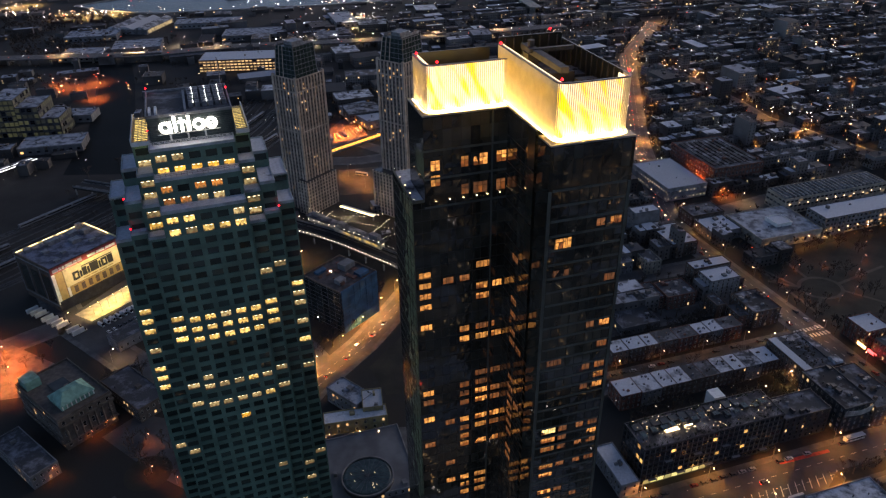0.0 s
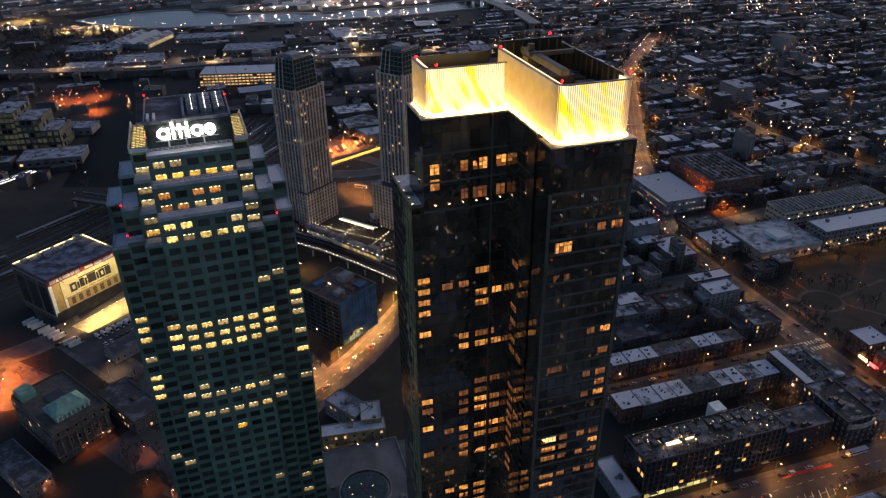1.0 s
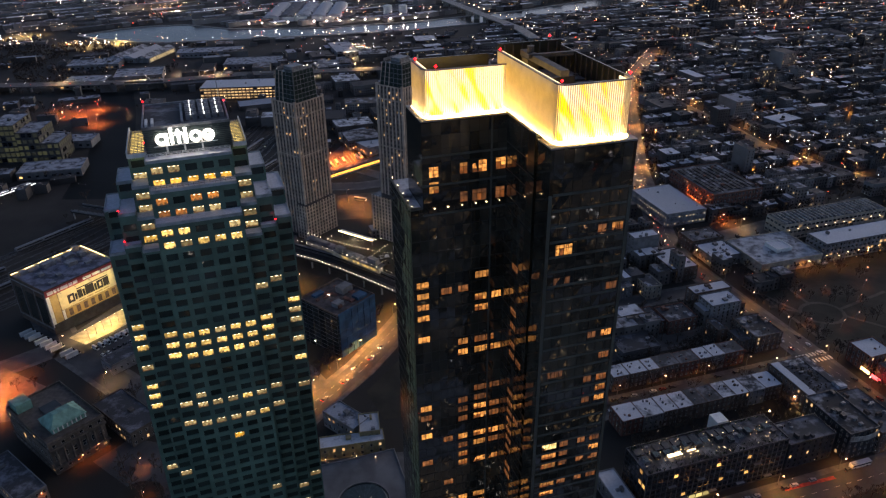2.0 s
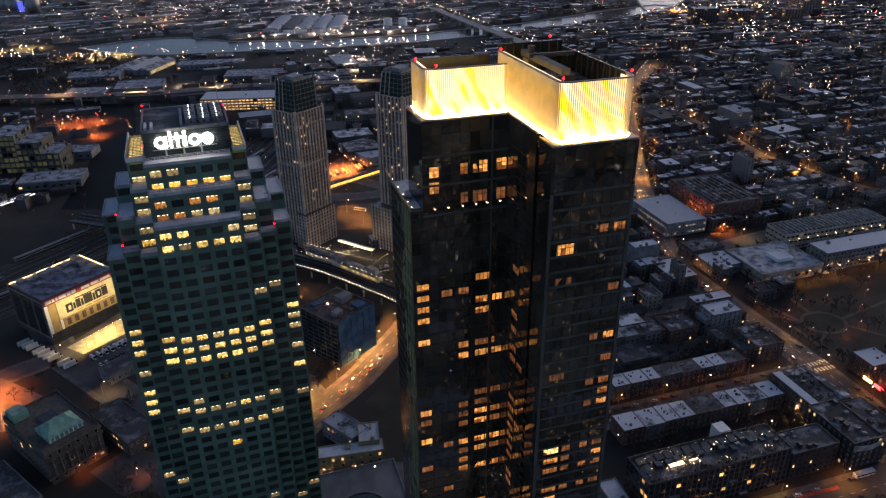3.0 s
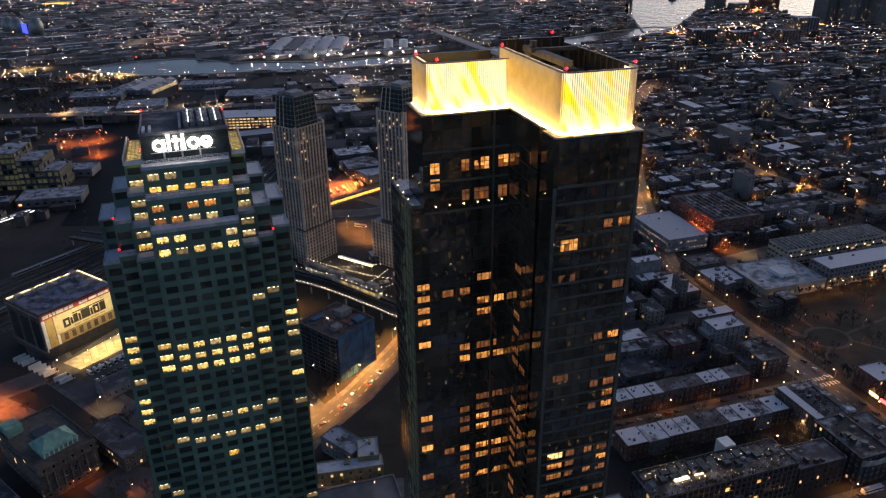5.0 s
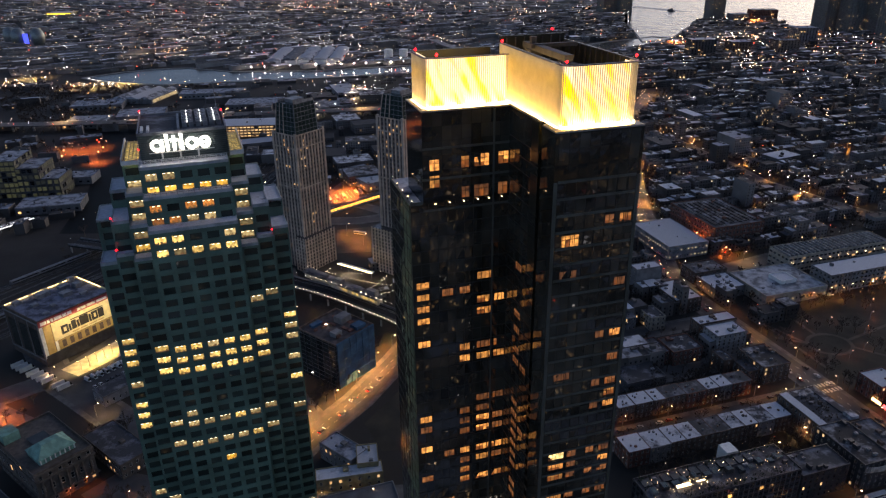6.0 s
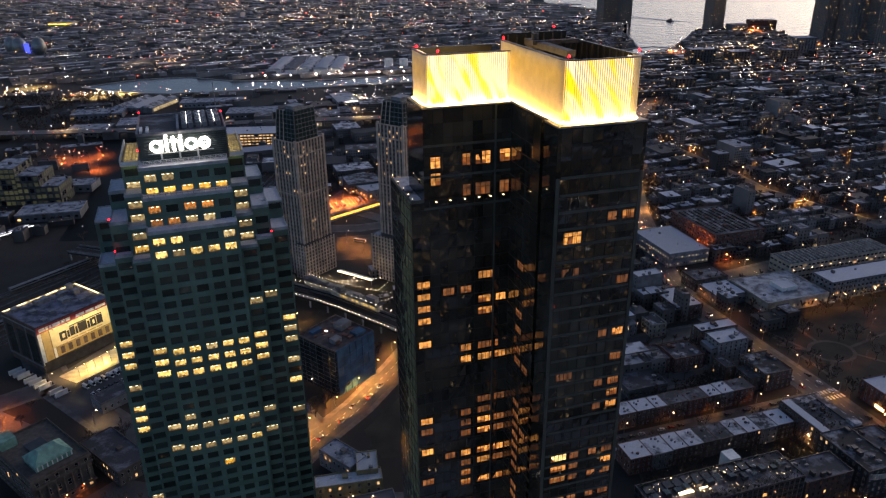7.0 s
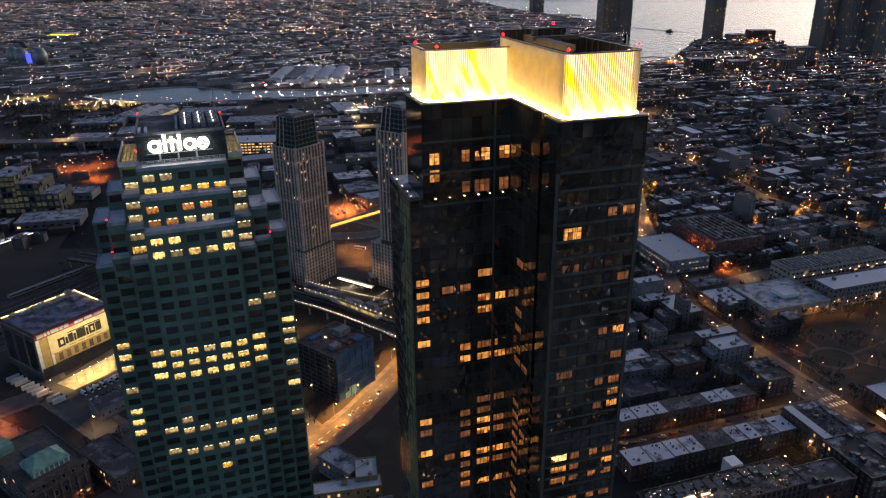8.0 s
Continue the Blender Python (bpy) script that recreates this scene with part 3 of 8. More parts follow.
def face_strip(geo, a, b, z0, z1, out0, out1):
    """A box against the face from a to b, from out0 to out1 metres in front of it."""
    a, b = Vector(a), Vector(b)
    d = (b - a).normalized()
    o = Vector((d.y, -d.x))
    q = [a + o * out1, b + o * out1, b + o * out0, a + o * out0]
    geo.hexa([(*p, z0) for p in q] + [(*p, z1) for p in q])


e_bands = [227.6 - 9.4 - 3.45 * k for k in range(9)]
e_bands += [e_bands[-1] - 3.03 * k for k in range(1, 62) if e_bands[-1] - 3.03 * k > 3]
for z in e_bands:
    g = Geo()
    face_strip(g, (0.9, 0), (17.4, 0), z - 0.27, z + 0.27, 0.0, 0.14)
    part("slab_edge", g, SLAB_GREY, tower)
a_rows = [188.9 - 3.1 * k for k in range(-12, 60)]


def panes_on(geo, a, b, n, zs, rnd):
    """Glass panes of a curtain wall, each a little out of true, so that what they mirror breaks from pane to pane."""
    a, b = Vector(a), Vector(b)
    d = (b - a) / n
    o = Vector((d.y, -d.x)).normalized()
    for z0, z1 in zip(zs[:-1], zs[1:]):
        for k in range(n):
            p, q = a + d * (k + 0.02), a + d * (k + 0.98)
            w = [0.03 + rnd.uniform(-0.014, 0.014) for _ in range(4)]
            geo.face([(*(p + o * w[0]), z0 + 0.03), (*(q + o * w[1]), z0 + 0.03), (*(q + o * w[2]), z1 - 0.03), (*(p + o * w[3]), z1 - 0.03)])


pane_rng = random.Random(17)
levels = sorted(z - 1.55 for z in a_rows if 6 < z - 1.55 < 227)
for a, b, n, top in (((-21.7, AV), (0.8, AV), 11, 207.0), ((-18.8, AV), (0.8, AV), 9, 227.4), ((0.8, AV), (0.8, 9.0), 8, 227.4), ((-21.7, 43.5), (-21.7, AV), 9, 207.0), ((0.7, 0.0), (17.6, 0.0), 8, 227.4), ((0.0, 6.0), (0.0, 0.0), 3, 227.4)):
    zs = [z for z in levels if z < top and (top < 210 or n != 9 or z > 206)] + [top]
    g = Geo()
    panes_on(g, a, b, n, zs, pane_rng)
    part("curtain_panes", g, PANE, tower, "black mirror glass panes, each slightly out of true", kind="stuff")
for z in a_rows:
    if z - 1.5 < 207:
        fine = Geo()
        face_strip(fine, (-21.7, AV), (0.8, AV), z - 1.66, z - 1.44, 0.0, 0.06)
        part("floor_band", fine, MULLION, tower)
        fine = Geo()
        face_strip(fine, (-21.7, 43.5), (-21.7, AV), z - 1.66, z - 1.44, 0.0, 0.06)
        part("floor_band", fine, MULLION, tower)
    if z < 226:
        fine = Geo()
        face_strip(fine, (0.8, AV), (0.8, 9.0), z - 1.66, z - 1.44, 0.0, 0.06)
        part("floor_band", fine, MULLION, tower)
for z in (205.9, 212.9, 219.6):                    # grey bands across the upper floors
    g = Geo()
    face_strip(g, (-18.8, AV), (0.8, AV), z, z + 0.5, 0.0, 0.10)
    part("slab_edge", g, SLAB_GREY, tower)
up = Geo()
for k in range(12):
    u = -21.7 + 22.5 * k / 11
    face_strip(up, (u - 0.04, AV), (u + 0.04, AV), 1, 207.6, 0.0, 0.07)
for k in range(9):
    u = 0.15 + 18.0 * k / 8
    face_strip(up, (u - 0.04, 0.0), (u + 0.04, 0.0), 1, 218.2, 0.0, 0.10)
for k in range(5):
    v = 23.5 - 14.0 * k / 4
    face_strip(up, (0.8, v + 0.04), (0.8, v - 0.04), 1, 207.6, 0.0, 0.07)
for k in range(7):
    v = 43.0 - 18 * k / 6
    face_strip(up, (-21.7, v + 0.04), (-21.7, v - 0.04), 1, 207.6, 0.0, 0.07)
part("mullions", up, MULLION, tower, kind="stuff")
g = Geo()
face_strip(g, (-3.0, AV), (-2.6, AV), 1, 227.4, 0.0, 0.16)
part("front_pilaster", g, SLAB_GREY, tower, "narrow grey pilaster")
for (a, b) in (((0, 0), (0.7, 0)), ((17.6, 0), (18.3, 0))):
    g = Geo()
    face_strip(g, a, b, 1, 218.2, 0, 0.18)
    part("corner_panel", g, SLAB_GREY, tower)
g = Geo()
face_strip(g, (3.4, 9.0), (0.9, 9.0), 1, 226, 0.0, 0.1)
for z in (197, 208.0, 219.0):
    face_strip(g, (0.8, 12.6), (0.8, 9.2), z, z + 8.5, 0.0, 0.05)
part("notch_panel", g, BLACK_PANEL, tower)
for k in range(24):                                # small balconies in the notch between the two wings
    z = 168 - 3.05 * k
    g = Geo()
    g.box(0.7, 3.3, 6.1, 8.9, z, z + 0.22)
    g.box(0.65, 0.72, 6.1, 8.9, z + 0.22, z + 1.15)
    part("balcony", g, BLACK_PANEL, tower, "small dark balcony with a glass front")


def flat_window(w, h, panes_n, room, name):
    """A lit flat: a glowing room behind a frame with mullions and a transom, some panes half curtained."""
    g = Geo()
    r = random.Random(name)
    xs, bars = [], []
    for i in range(panes_n + 1):
        x = -w / 2 + w * i / panes_n
        xs += [max(x - 0.06, -w / 2 - 0.05), min(x + 0.06, w / 2 + 0.05)]
    zs = [-h / 2, -h / 2 + 0.1, -h / 2 + h * 0.34, -h / 2 + h * 0.62, -h / 2 + h * 0.62 + 0.1, h / 2 - 0.1, h / 2]
    drawn = [r.choice((0, 0, 1, 2)) for _ in range(panes_n)]

    def kinds(i, k):
        if i % 2 == 0 or k in (0, 5) or (k == 3 and h > 2.4):
            return 1
        return 2 if k - 1 < drawn[i // 2] and k < 4 else 0

    g.lights_grid(xs, zs, -0.10, -0.04, kinds)
    return g.mesh(name, [room, MULLION, CURTAIN])


# curtain cells emit a dim glow in place of room light shining through
CURTAIN = glowing("curtain_lit_from_behind", (1.0, 0.30, 0.05), 0.12, scale=0.8)
flat_meshes = {}


def lit_flat(u0, u1, z, m_face, h=1.95, room=FLAT_LIT, rr=random.Random(3)):
    w = round(u1 - u0, 1)
    key = (w, h, room.name, rr.randrange(3))
    if key not in flat_meshes:
        flat_meshes[key] = flat_window(w, h, max(2, round(w / 1.0)), room, f"lit_window_{key}")
    part("lit_window", flat_meshes[key], None, tower, "window of a lit flat", m=m_face @ pose((u0 + u1) / 2, 0, z))


FA, FAU, FE = pose(0, AV, 0), pose(0, AV, 0), pose(0, 0, 0)
FB = pose(0.8, 0, 0, 0, 0, -90)
cols = {"a": (-20.9, -17.9), "b": (-14.9, -12.2), "c": (-10.7, -8.1), "d": (-6.4, -2.5), "e": (-2.1, 0.7)}
LIT_A = {190.3: "d", 187.2: "ab-c-", 184.2: "ade", 181.2: "ad", 178.1: "a", 172.1: "acd-e-", 169.0: "cde", 157.0: "d-e-", 153.9: "d-c-", 150.9: "ad e-c-", 147.8: "a-de-c-",
         141.8: "ab-cde", 138.7: "de-c-", 135.6: "c", 132.6: "a-cde", 126.5: "b-", 119.6: "bcd", 116.6: "cd", 113.5: "cd"}
for z, text in LIT_A.items():
    for i, ch in enumerate(text):
        if ch in cols:
            dim = text[i + 1:i + 2] == "-"
            lit_flat(*cols[ch], 265.4 - (265.4 - z) * 1.0158 - 0.3 + (2.4 if ch == "a" else 0.0), FA, room=FLAT_DIM if dim else FLAT_LIT)
for u0, u1, z, h in ((-17.3, -15.1, 216.25, 2.6), (-17.3, -15.1, 212.6, 2.8), (-10.25, -8.45, 216.4, 2.7), (-7.25, -3.9, 216.5, 2.9), (-1.75, 0.6, 216.55, 2.9), (-10.15, -8.35, 209.6, 2.6), (-7.25, -3.9, 209.6, 2.9), (-1.7, 0.5, 209.6, 2.9)):
    lit_flat(u0, u1, z, FAU, h, FLAT_DIM if z < 210 else FLAT_LIT)
ecols = {"a": (2.2, 6.0), "b": (6.7, 9.0), "c": (11.3, 13.4), "d": (14.6, 17.2)}
LIT_E = {209.6: "c-d", 205.9: "a", 198.5: "a-", 195.5: "d-", 183.5: "dc-", 177.4: "d-", 174.4: "a-", 171.3: "c-d-", 168.3: "d", 165.4: "c-d", 153.2: "A b-c-d-", 150.3: "ab-d", 147.3: "ab-d-c-", 141.3: "ab-c-d-", 138.4: "a", 132.2: "ab-", 129.2: "ac-", 123: "ab-d", 120: "ad-"}
for z, text in LIT_E.items():
    for i, ch in enumerate(text):
        if ch.lower() in ecols:
            dim = text[i + 1:i + 2] == "-"
            lit_flat(*ecols[ch.lower()], z, FE, 2.6 if z == 205.9 else 1.95, FLAT_BRIGHT if ch == "A" else FLAT_DIM if dim else FLAT_LIT)
for z in (193.2, 181.3, 177.3, 172.0, 168.9, 157.1, 153.8, 150.8, 147.8, 144.7, 141.7, 138.6, 132.5, 129.5):
    lit_flat(-18.6, -15.2, z, FB, 1.9, FLAT_DIM)
lit_flat(-14.4, -11.2, 168.9, FB, 1.9, FLAT_DIM)
lit_flat(-14.4, -11.2, 151, FB, 1.9, FLAT_DIM)

# terrace lamps
for x, y in ((-21.3, 24.6), (-21.3, 28.0), (-21.3, 32.5), (-21.3, 37.5), (-21.3, 42.8), (-17.0, 42.8), (-12.0, 42.8)):
    g = Geo()
    g.box(x - 0.12, x + 0.12, y - 0.12, y + 0.12, 207.75, 208.5)
    lamp = part("terrace_lamp", g, DARK_STEEL, tower)
    g = Geo()
    g.ball(x, y, 208.62, 0.10)
    part("lamp_head", g, glowing("terrace_lamp_light", (1.0, 0.68, 0.34), 10.0) if "terrace_lamp_light" not in bpy.data.materials else bpy.data.materials["terrace_lamp_light"], lamp)


for x in (-16.2, -13.0, -9.7, -6.5, -3.9, -0.8):          # small lamps on brackets along the front, below the upper windows
    g = Geo()
    g.box(x - 0.1, x + 0.1, AV - 0.45, AV, 207.5, 207.62)
    lamp = part("wall_lamp", g, DARK_STEEL, tower)
    g = Geo()
    g.box(x - 0.14, x + 0.14, AV - 0.42, AV - 0.32, 207.64, 207.70)
    part("lamp_head", g, bpy.data.materials["terrace_lamp_light"], lamp)


# the crown: fins before a cream screen wall with painted glow, lit too from a strip at their foot
def outline(pts, radius, corner_n=5):
    """A line with its inner corners rounded."""
    out = [Vector(pts[0])]
    for i in range(1, len(pts) - 1):
        p, a, b = Vector(pts[i]), Vector(pts[i - 1]), Vector(pts[i + 1])
        da, db = (a - p).normalized(), (b - p).normalized()
        s, e = p + da * radius, p + db * radius
        for k in range(corner_n + 1):
            t = k / corner_n
            out.append((1 - t) ** 2 * s + 2 * t * (1 - t) * p + t * t * e)
    out.append(Vector(pts[-1]))
    return out


def along(line, step):
    """Points at even steps along a line, with the way at each."""
    out, carry = [], 0.0
    for a, b in zip(line[:-1], line[1:]):
        n = (b - a).length
        d = (b - a) / n if n else Vector((1, 0))
        t = carry
        while t < n:
            out.append((a + d * t, d))
            t += step
        carry = t - n
    return out


def crown_run(line, z0, z1):
    """Fins, top rail, inner screen and light strip along a line walked with the outside on its right."""
    fins = along(line, 0.45)
    fin = Geo()
    fin.box(-0.05, 0.05, -0.14, 0.14, 0, 1)
    me = fin.mesh("fin", FIN)
    for p, d in fins:
        part("fin", me, None, tower, m=Matrix.Translation((p.x, p.y, z0)) @ Matrix.Rotation(math.atan2(d.y, d.x), 4, 'Z') @ Matrix.Diagonal((1, 1, z1 - z0, 1)))
    rail_g, wall_g, led = Geo(), Geo(), Geo()
    for a, b in zip(line[:-1], line[1:]):
        d = (b - a).normalized()
        o = Vector((d.y, -d.x))
        for z, h, w in ((z1 - 0.2, 0.25, 0.22),):
            q = [a + o * w, b + o * w, b - o * w, a - o * w]
            rail_g.hexa([(*p, z) for p in q] + [(*p, z + h) for p in q])
        q = [a - o * 0.95, b - o * 0.95, b - o * 1.15, a - o * 1.15]
        wall_g.hexa([(*p, z0) for p in q] + [(*p, z1 - 0.3) for p in q])
        q = [a - o * 0.45, b - o * 0.45, b - o * 0.75, a - o * 0.75]
        led.hexa([(*p, z0 + 0.05) for p in q] + [(*p, z0 + 0.2) for p in q])
        q = [a + o * 0.45, b + o * 0.45, b + o * 0.33, a + o * 0.33]
        led.hexa([(*p, z0 + 0.02) for p in q] + [(*p, z0 + 0.08) for p in q])
    part("crown_rail", rail_g, STEEL, tower)
    part("crown_wall", wall_g, SCREEN, tower, "cream wall behind the fins with yellow light streaks painted in")
    part("light_strip", led, CROWN_LED, tower, "yellow strip light at the crown's foot")


CROWN_Z0, CROWN_ZA, CROWN_ZE = 227.9, 238.2, 239.4
line_a = outline([(-17.4, 36.0), (-17.4, 25.5), (0.6, 25.5)], 2.6)
crown_run(line_a, CROWN_Z0, CROWN_ZA)
line_e = outline([(1.8, 33.5), (1.8, 1.6), (17.2, 1.6), (17.2, 5.5)], 2.0)
crown_run(line_e, CROWN_Z0, CROWN_ZE)
back = Geo()
face_strip(back, (17.2, 5.5), (17.2, 34.0), CROWN_Z0, CROWN_ZE, -0.2, 0.1)
face_strip(back, (17.2, 34.0), (1.8, 34.0), CROWN_Z0, CROWN_ZE + 1.2, -0.2, 0.1)
face_strip(back, (0.6, 36.4), (-17.4, 36.4), CROWN_Z0, CROWN_ZA, -0.2, 0.1)
part("back_screen", back, BLACK_PANEL, tower, "dark metal screen closing the crown")
for k in range(12):                                # struts inside the far screen
    g = Geo()
    v = 6 + k * 2.4
    g.box(16.6, 16.95, v, v + 0.25, 231, CROWN_ZE - 0.2)
    part("screen_strut", g, CRANE_GREY, tower)
for k in range(7):
    g = Geo()
    u = 3.2 + k * 2.1
    g.box(u, u + 0.25, 33.3, 33.7, 231, CROWN_ZE + 0.8)
    part("screen_strut", g, CRANE_GREY, tower)
g = Geo()
g.box(3.0, 16.4, 3.0, 33.2, 234.0, 234.3)
g.box(-15.6, 1.2, 27.8, 36.0, 234.5, 234.8)
part("plant_deck", g, ROOF_DARK, tower)
for x, y, w, d, h in ((5, 9, 4.5, 3.5, 1.7), (10.5, 8, 4, 5, 2.2), (6, 16, 6, 5, 2.6), (4.5, 24, 3, 6, 1.4), (12, 17, 3, 7, 1.5)):
    g = Geo()
    g.box(x, x + w, y, y + d, 234.3, 234.3 + h)
    for k in range(3):
        g.tube((x + w * (k + 0.5) / 3, y + d / 2, 234.3 + h), (x + w * (k + 0.5) / 3, y + d / 2, 234.6 + h), 0.5, sides=8)
    part("plant_unit", g, CRANE_GREY, tower)
bmu = Geo()                                        # the window-cleaning crane lying on the roof
bmu.box(5.5, 8.0, 25.5, 28.5, 231.3, 238.6)
bmu.box(5.8, 7.6, 10.0, 30.5, 238.6, 239.8)
bmu.box(5.0, 15.5, 24.0, 25.0, 239.2, 240.0)
bmu.tube((6.7, 27, 239.8), (6.7, 27, 241.2), 0.8, sides=8)
part("cleaning_crane", bmu, CRANE_GREY, tower, "grey window-cleaning crane")
for x, y, z in ((-17.2, 33.5, 238.9), (-14.9, 25.7, 238.8), (1.6, 31.8, 239.9), (2.4, 2.2, 240.0), (16.4, 2.2, 240.4), (14.0, 33.5, 241.6)):
    g = Geo()
    g.ball(x, y, z, 0.34)
    part("beacon_lamp", g, RED_LAMP, tower, "red obstruction lamp")

# ---- ground, water, roads ----
g = Geo()
g.face([(-5200, -2600, 0), (5200, -2600, 0), (5200, 5400, 0), (-5200, 5400, 0)])
single("ground", g, GROUND, "dark winter ground with traces of snow", "ground", kind="structure")

from mathutils import noise

CANAL = surface("dark_canal_water", (0.008, 0.009, 0.009), 0.6, scale=0.02, vary=0.2, bump=0, ior=1.15)
CREEK = [(-705, 1452), (-640, 1408), (-565, 1380), (-506, 1372), (-238, 1418), (-47, 1466), (250, 1600), (520, 1780), (640, 1870),
         (560, 1935), (420, 1850), (200, 1680), (-49, 1552), (-250, 1497), (-420, 1500), (-527, 1552), (-600, 1540), (-650, 1512)]
EAST = [(508, 1841), (592, 1885), (709, 2112), (770, 2250), (834, 2295), (900, 2330), (985, 2300), (1010, 2180), (990, 2060), (1010, 1985), (1075, 2010), (1115, 1900), (1117, 1834), (1500, 1500), (3600, 1100), (3600, 4550), (191, 4550),
        (329, 3797), (474, 3405), (615, 3081), (660, 2760), (638, 2514), (560, 2200)]
INLET = [(-365, 640), (-390, 755), (-412, 830), (-447, 930), (-490, 1026), (-440, 1028), (-400, 930), (-364, 830), (-336, 755), (-308, 640)]


def inside(x, y, poly):
    hit, j = False, len(poly) - 1
    for i in range(len(poly)):
        (xi, yi), (xj, yj) = poly[i], poly[j]
        if (yi > y) != (yj > y) and x < (xj - xi) * (y - yi) / (yj - yi) + xi:
            hit = not hit
        j = i
    return hit


def sheet(name, polys, z, material, label, category):
    bm = bmesh.new()
    for poly in polys:
        bm.faces.new([bm.verts.new((x, y, z)) for x, y in poly])
    bmesh.ops.triangulate(bm, faces=bm.faces[:])
    bmesh.ops.recalc_face_normals(bm, faces=bm.faces[:])
    for f in bm.faces:
        if f.normal.z < 0:
            f.normal_flip()
    me = bpy.data.meshes.new(name)
    bm.to_mesh(me)
    bm.free()
    me.materials.append(material)
    return tagged(new(name, me), label, category, kind="structure")


sheet("water", [CREEK], 0.30, WATER, "dark creek water with faint ripples", "water")
sheet("water", [INLET], 0.12, CANAL, "still dark water of a narrow canal", "water")
sheet("water", [EAST], 0.34, WIDE_WATER, "wide river mirroring the pale dusk sky", "water")
bank = Geo()
for poly in (CREEK, EAST):
    bank.ribbon(poly + [poly[0]], 5.0, 0.0, z1=1.4)
single("embankment", bank, CONCRETE, "concrete bulkhead along the water", "embankment", kind="structure")

ROADS = [  # line, width
    ([grid_xy(60, 190), grid_xy(150, 190), grid_xy(420, 190)], 25),                    # boulevard
    ([grid_xy(332, 203), grid_xy(332, 300), grid_xy(328, 420), (188, 545), (205, 703), (268, 1027), (363, 1233)], 15),
    ([grid_xy(100, 283), grid_xy(324, 283)], 11),
    ([grid_xy(100, 330), grid_xy(324, 330)], 10),
    ([grid_xy(339, 440), grid_xy(560, 468)], 16),
    ([grid_xy(120, 380), grid_xy(324, 380)], 10),
    ([(-92, 296), (-75, 331), (-52, 366), (-31, 409), (-5, 470)], 14),                 # the lit diagonal
    ([(-110, 420), (-95, 372), (-76, 345)], 12),
    ([(-330, 500), (-250, 395), (-150, 318), (-60, 268), (20, 235)], 16),
    ([(-250, 395), (-290, 360), (-380, 290)], 13),
    ([(-220, 640), (-140, 662), (-80, 664), (0, 690), (120, 760)], 13),
    ([(-100, 720), (-60, 690), (-20, 640), (10, 560)], 9),
    ([(262, 1000), (315, 940), (330, 880), (348, 822), (358, 765), (386, 718), (420, 665), (520, 540)], 14),          # the far avenue
    ([(-170, 240), (-140, 215), (-120, 180), (-60, 130)], 13),
]
for line, w in ROADS:
    pv, rd = Geo(), Geo()
    pv.ribbon(line, w + 7, 0.0, z1=0.14)
    single("pavement", pv, PAVING, "concrete pavement beside the road", "pavement", kind="structure")
    rd.ribbon(line, w, 0.16)
    single("road", rd, ASPHALT, "worn asphalt road", "road", kind="structure")
marks = Geo()
for line, w in ROADS[:2] + ROADS[6:7]:
    pts = along([Vector(p) for p in line], 7.0)
    for p, d in pts:
        n = Vector((-d.y, d.x))
        for off in (-w / 6, w / 6):
            q = [p + n * (off - 0.1), p + d * 3 + n * (off - 0.1), p + d * 3 + n * (off + 0.1), p + n * (off + 0.1)]
            marks.face([(*c, 0.18) for c in q])
single("lane_marking", marks, PAINT_LINE, "worn white lane markings", "road marking", kind="stuff")

# ---- the town: boxes with parapets, roofs and windows ----
PARK = [(214, 438), (263, 468), (350, 496), (380, 440), (291, 387), (234, 382)]
YARD = [(-900, 380), (-300, 455), (-262, 500), (-140, 545), (-100, 600), (-120, 690), (-180, 860), (-300, 760), (-400, 640), (-900, 640)]
TAKEN = [(PARK, 4), (YARD, 0), (CREEK, 12), (EAST, 12), (INLET, 5)]
NAMED = []                                         # centre, size and turn of buildings with a model of their own


def free(x, y, r):
    if any(inside(x, y, p) for p, _ in TAKEN):
        return False
    for poly in (CREEK, EAST):
        for i in range(len(poly)):
            a, b = Vector(poly[i]), Vector(poly[(i + 1) % len(poly)])
            t = max(0, min(1, (Vector((x, y)) - a).dot(b - a) / (b - a).length_squared))
            if (a + (b - a) * t - Vector((x, y))).length < r + 6:
                return False
    for line, w in ROADS:
        for a, b in zip(line[:-1], line[1:]):
            a, b = Vector(a), Vector(b)
            t = max(0, min(1, (Vector((x, y)) - a).dot(b - a) / (b - a).length_squared))
            if (a + (b - a) * t - Vector((x, y))).length < w / 2 + r + 2:
                return False
    for cx, cy, w, d, ang in NAMED:
        c, s = math.cos(radians(ang)), math.sin(radians(ang))
        dx, dy = x - cx, y - cy
        if abs(dx * c + dy * s) < w / 2 + r and abs(-dx * s + dy * c) < d / 2 + r:
            return False
    return True


NAMED += [(-70.5 - 8.8, 191.5 + 25.5, 60, 60, 19), (21 - 12, 128.8 + 16, 48, 44, 16.5), (-260, 442, 62, 52, 58), (-207, 300, 60, 55, 40), (-216, 272, 50, 20, 40), (-68, 400, 38, 32, -37),
          (-48, 303, 42, 40, -38), (-39, 252, 50, 46, 17), (203, 588, 48, 78, 12), (256, 622, 50, 60, 17), (264, 503, 60, 48, 17), (328, 555, 130, 24, 21.5), (345, 530, 90, 22, 21.5),
          (-96, 555, 52, 50, 20), (-15, 575, 52, 50, 20), (-75, 480, 110, 30, -42), (-85, 665, 100, 190, 0)]
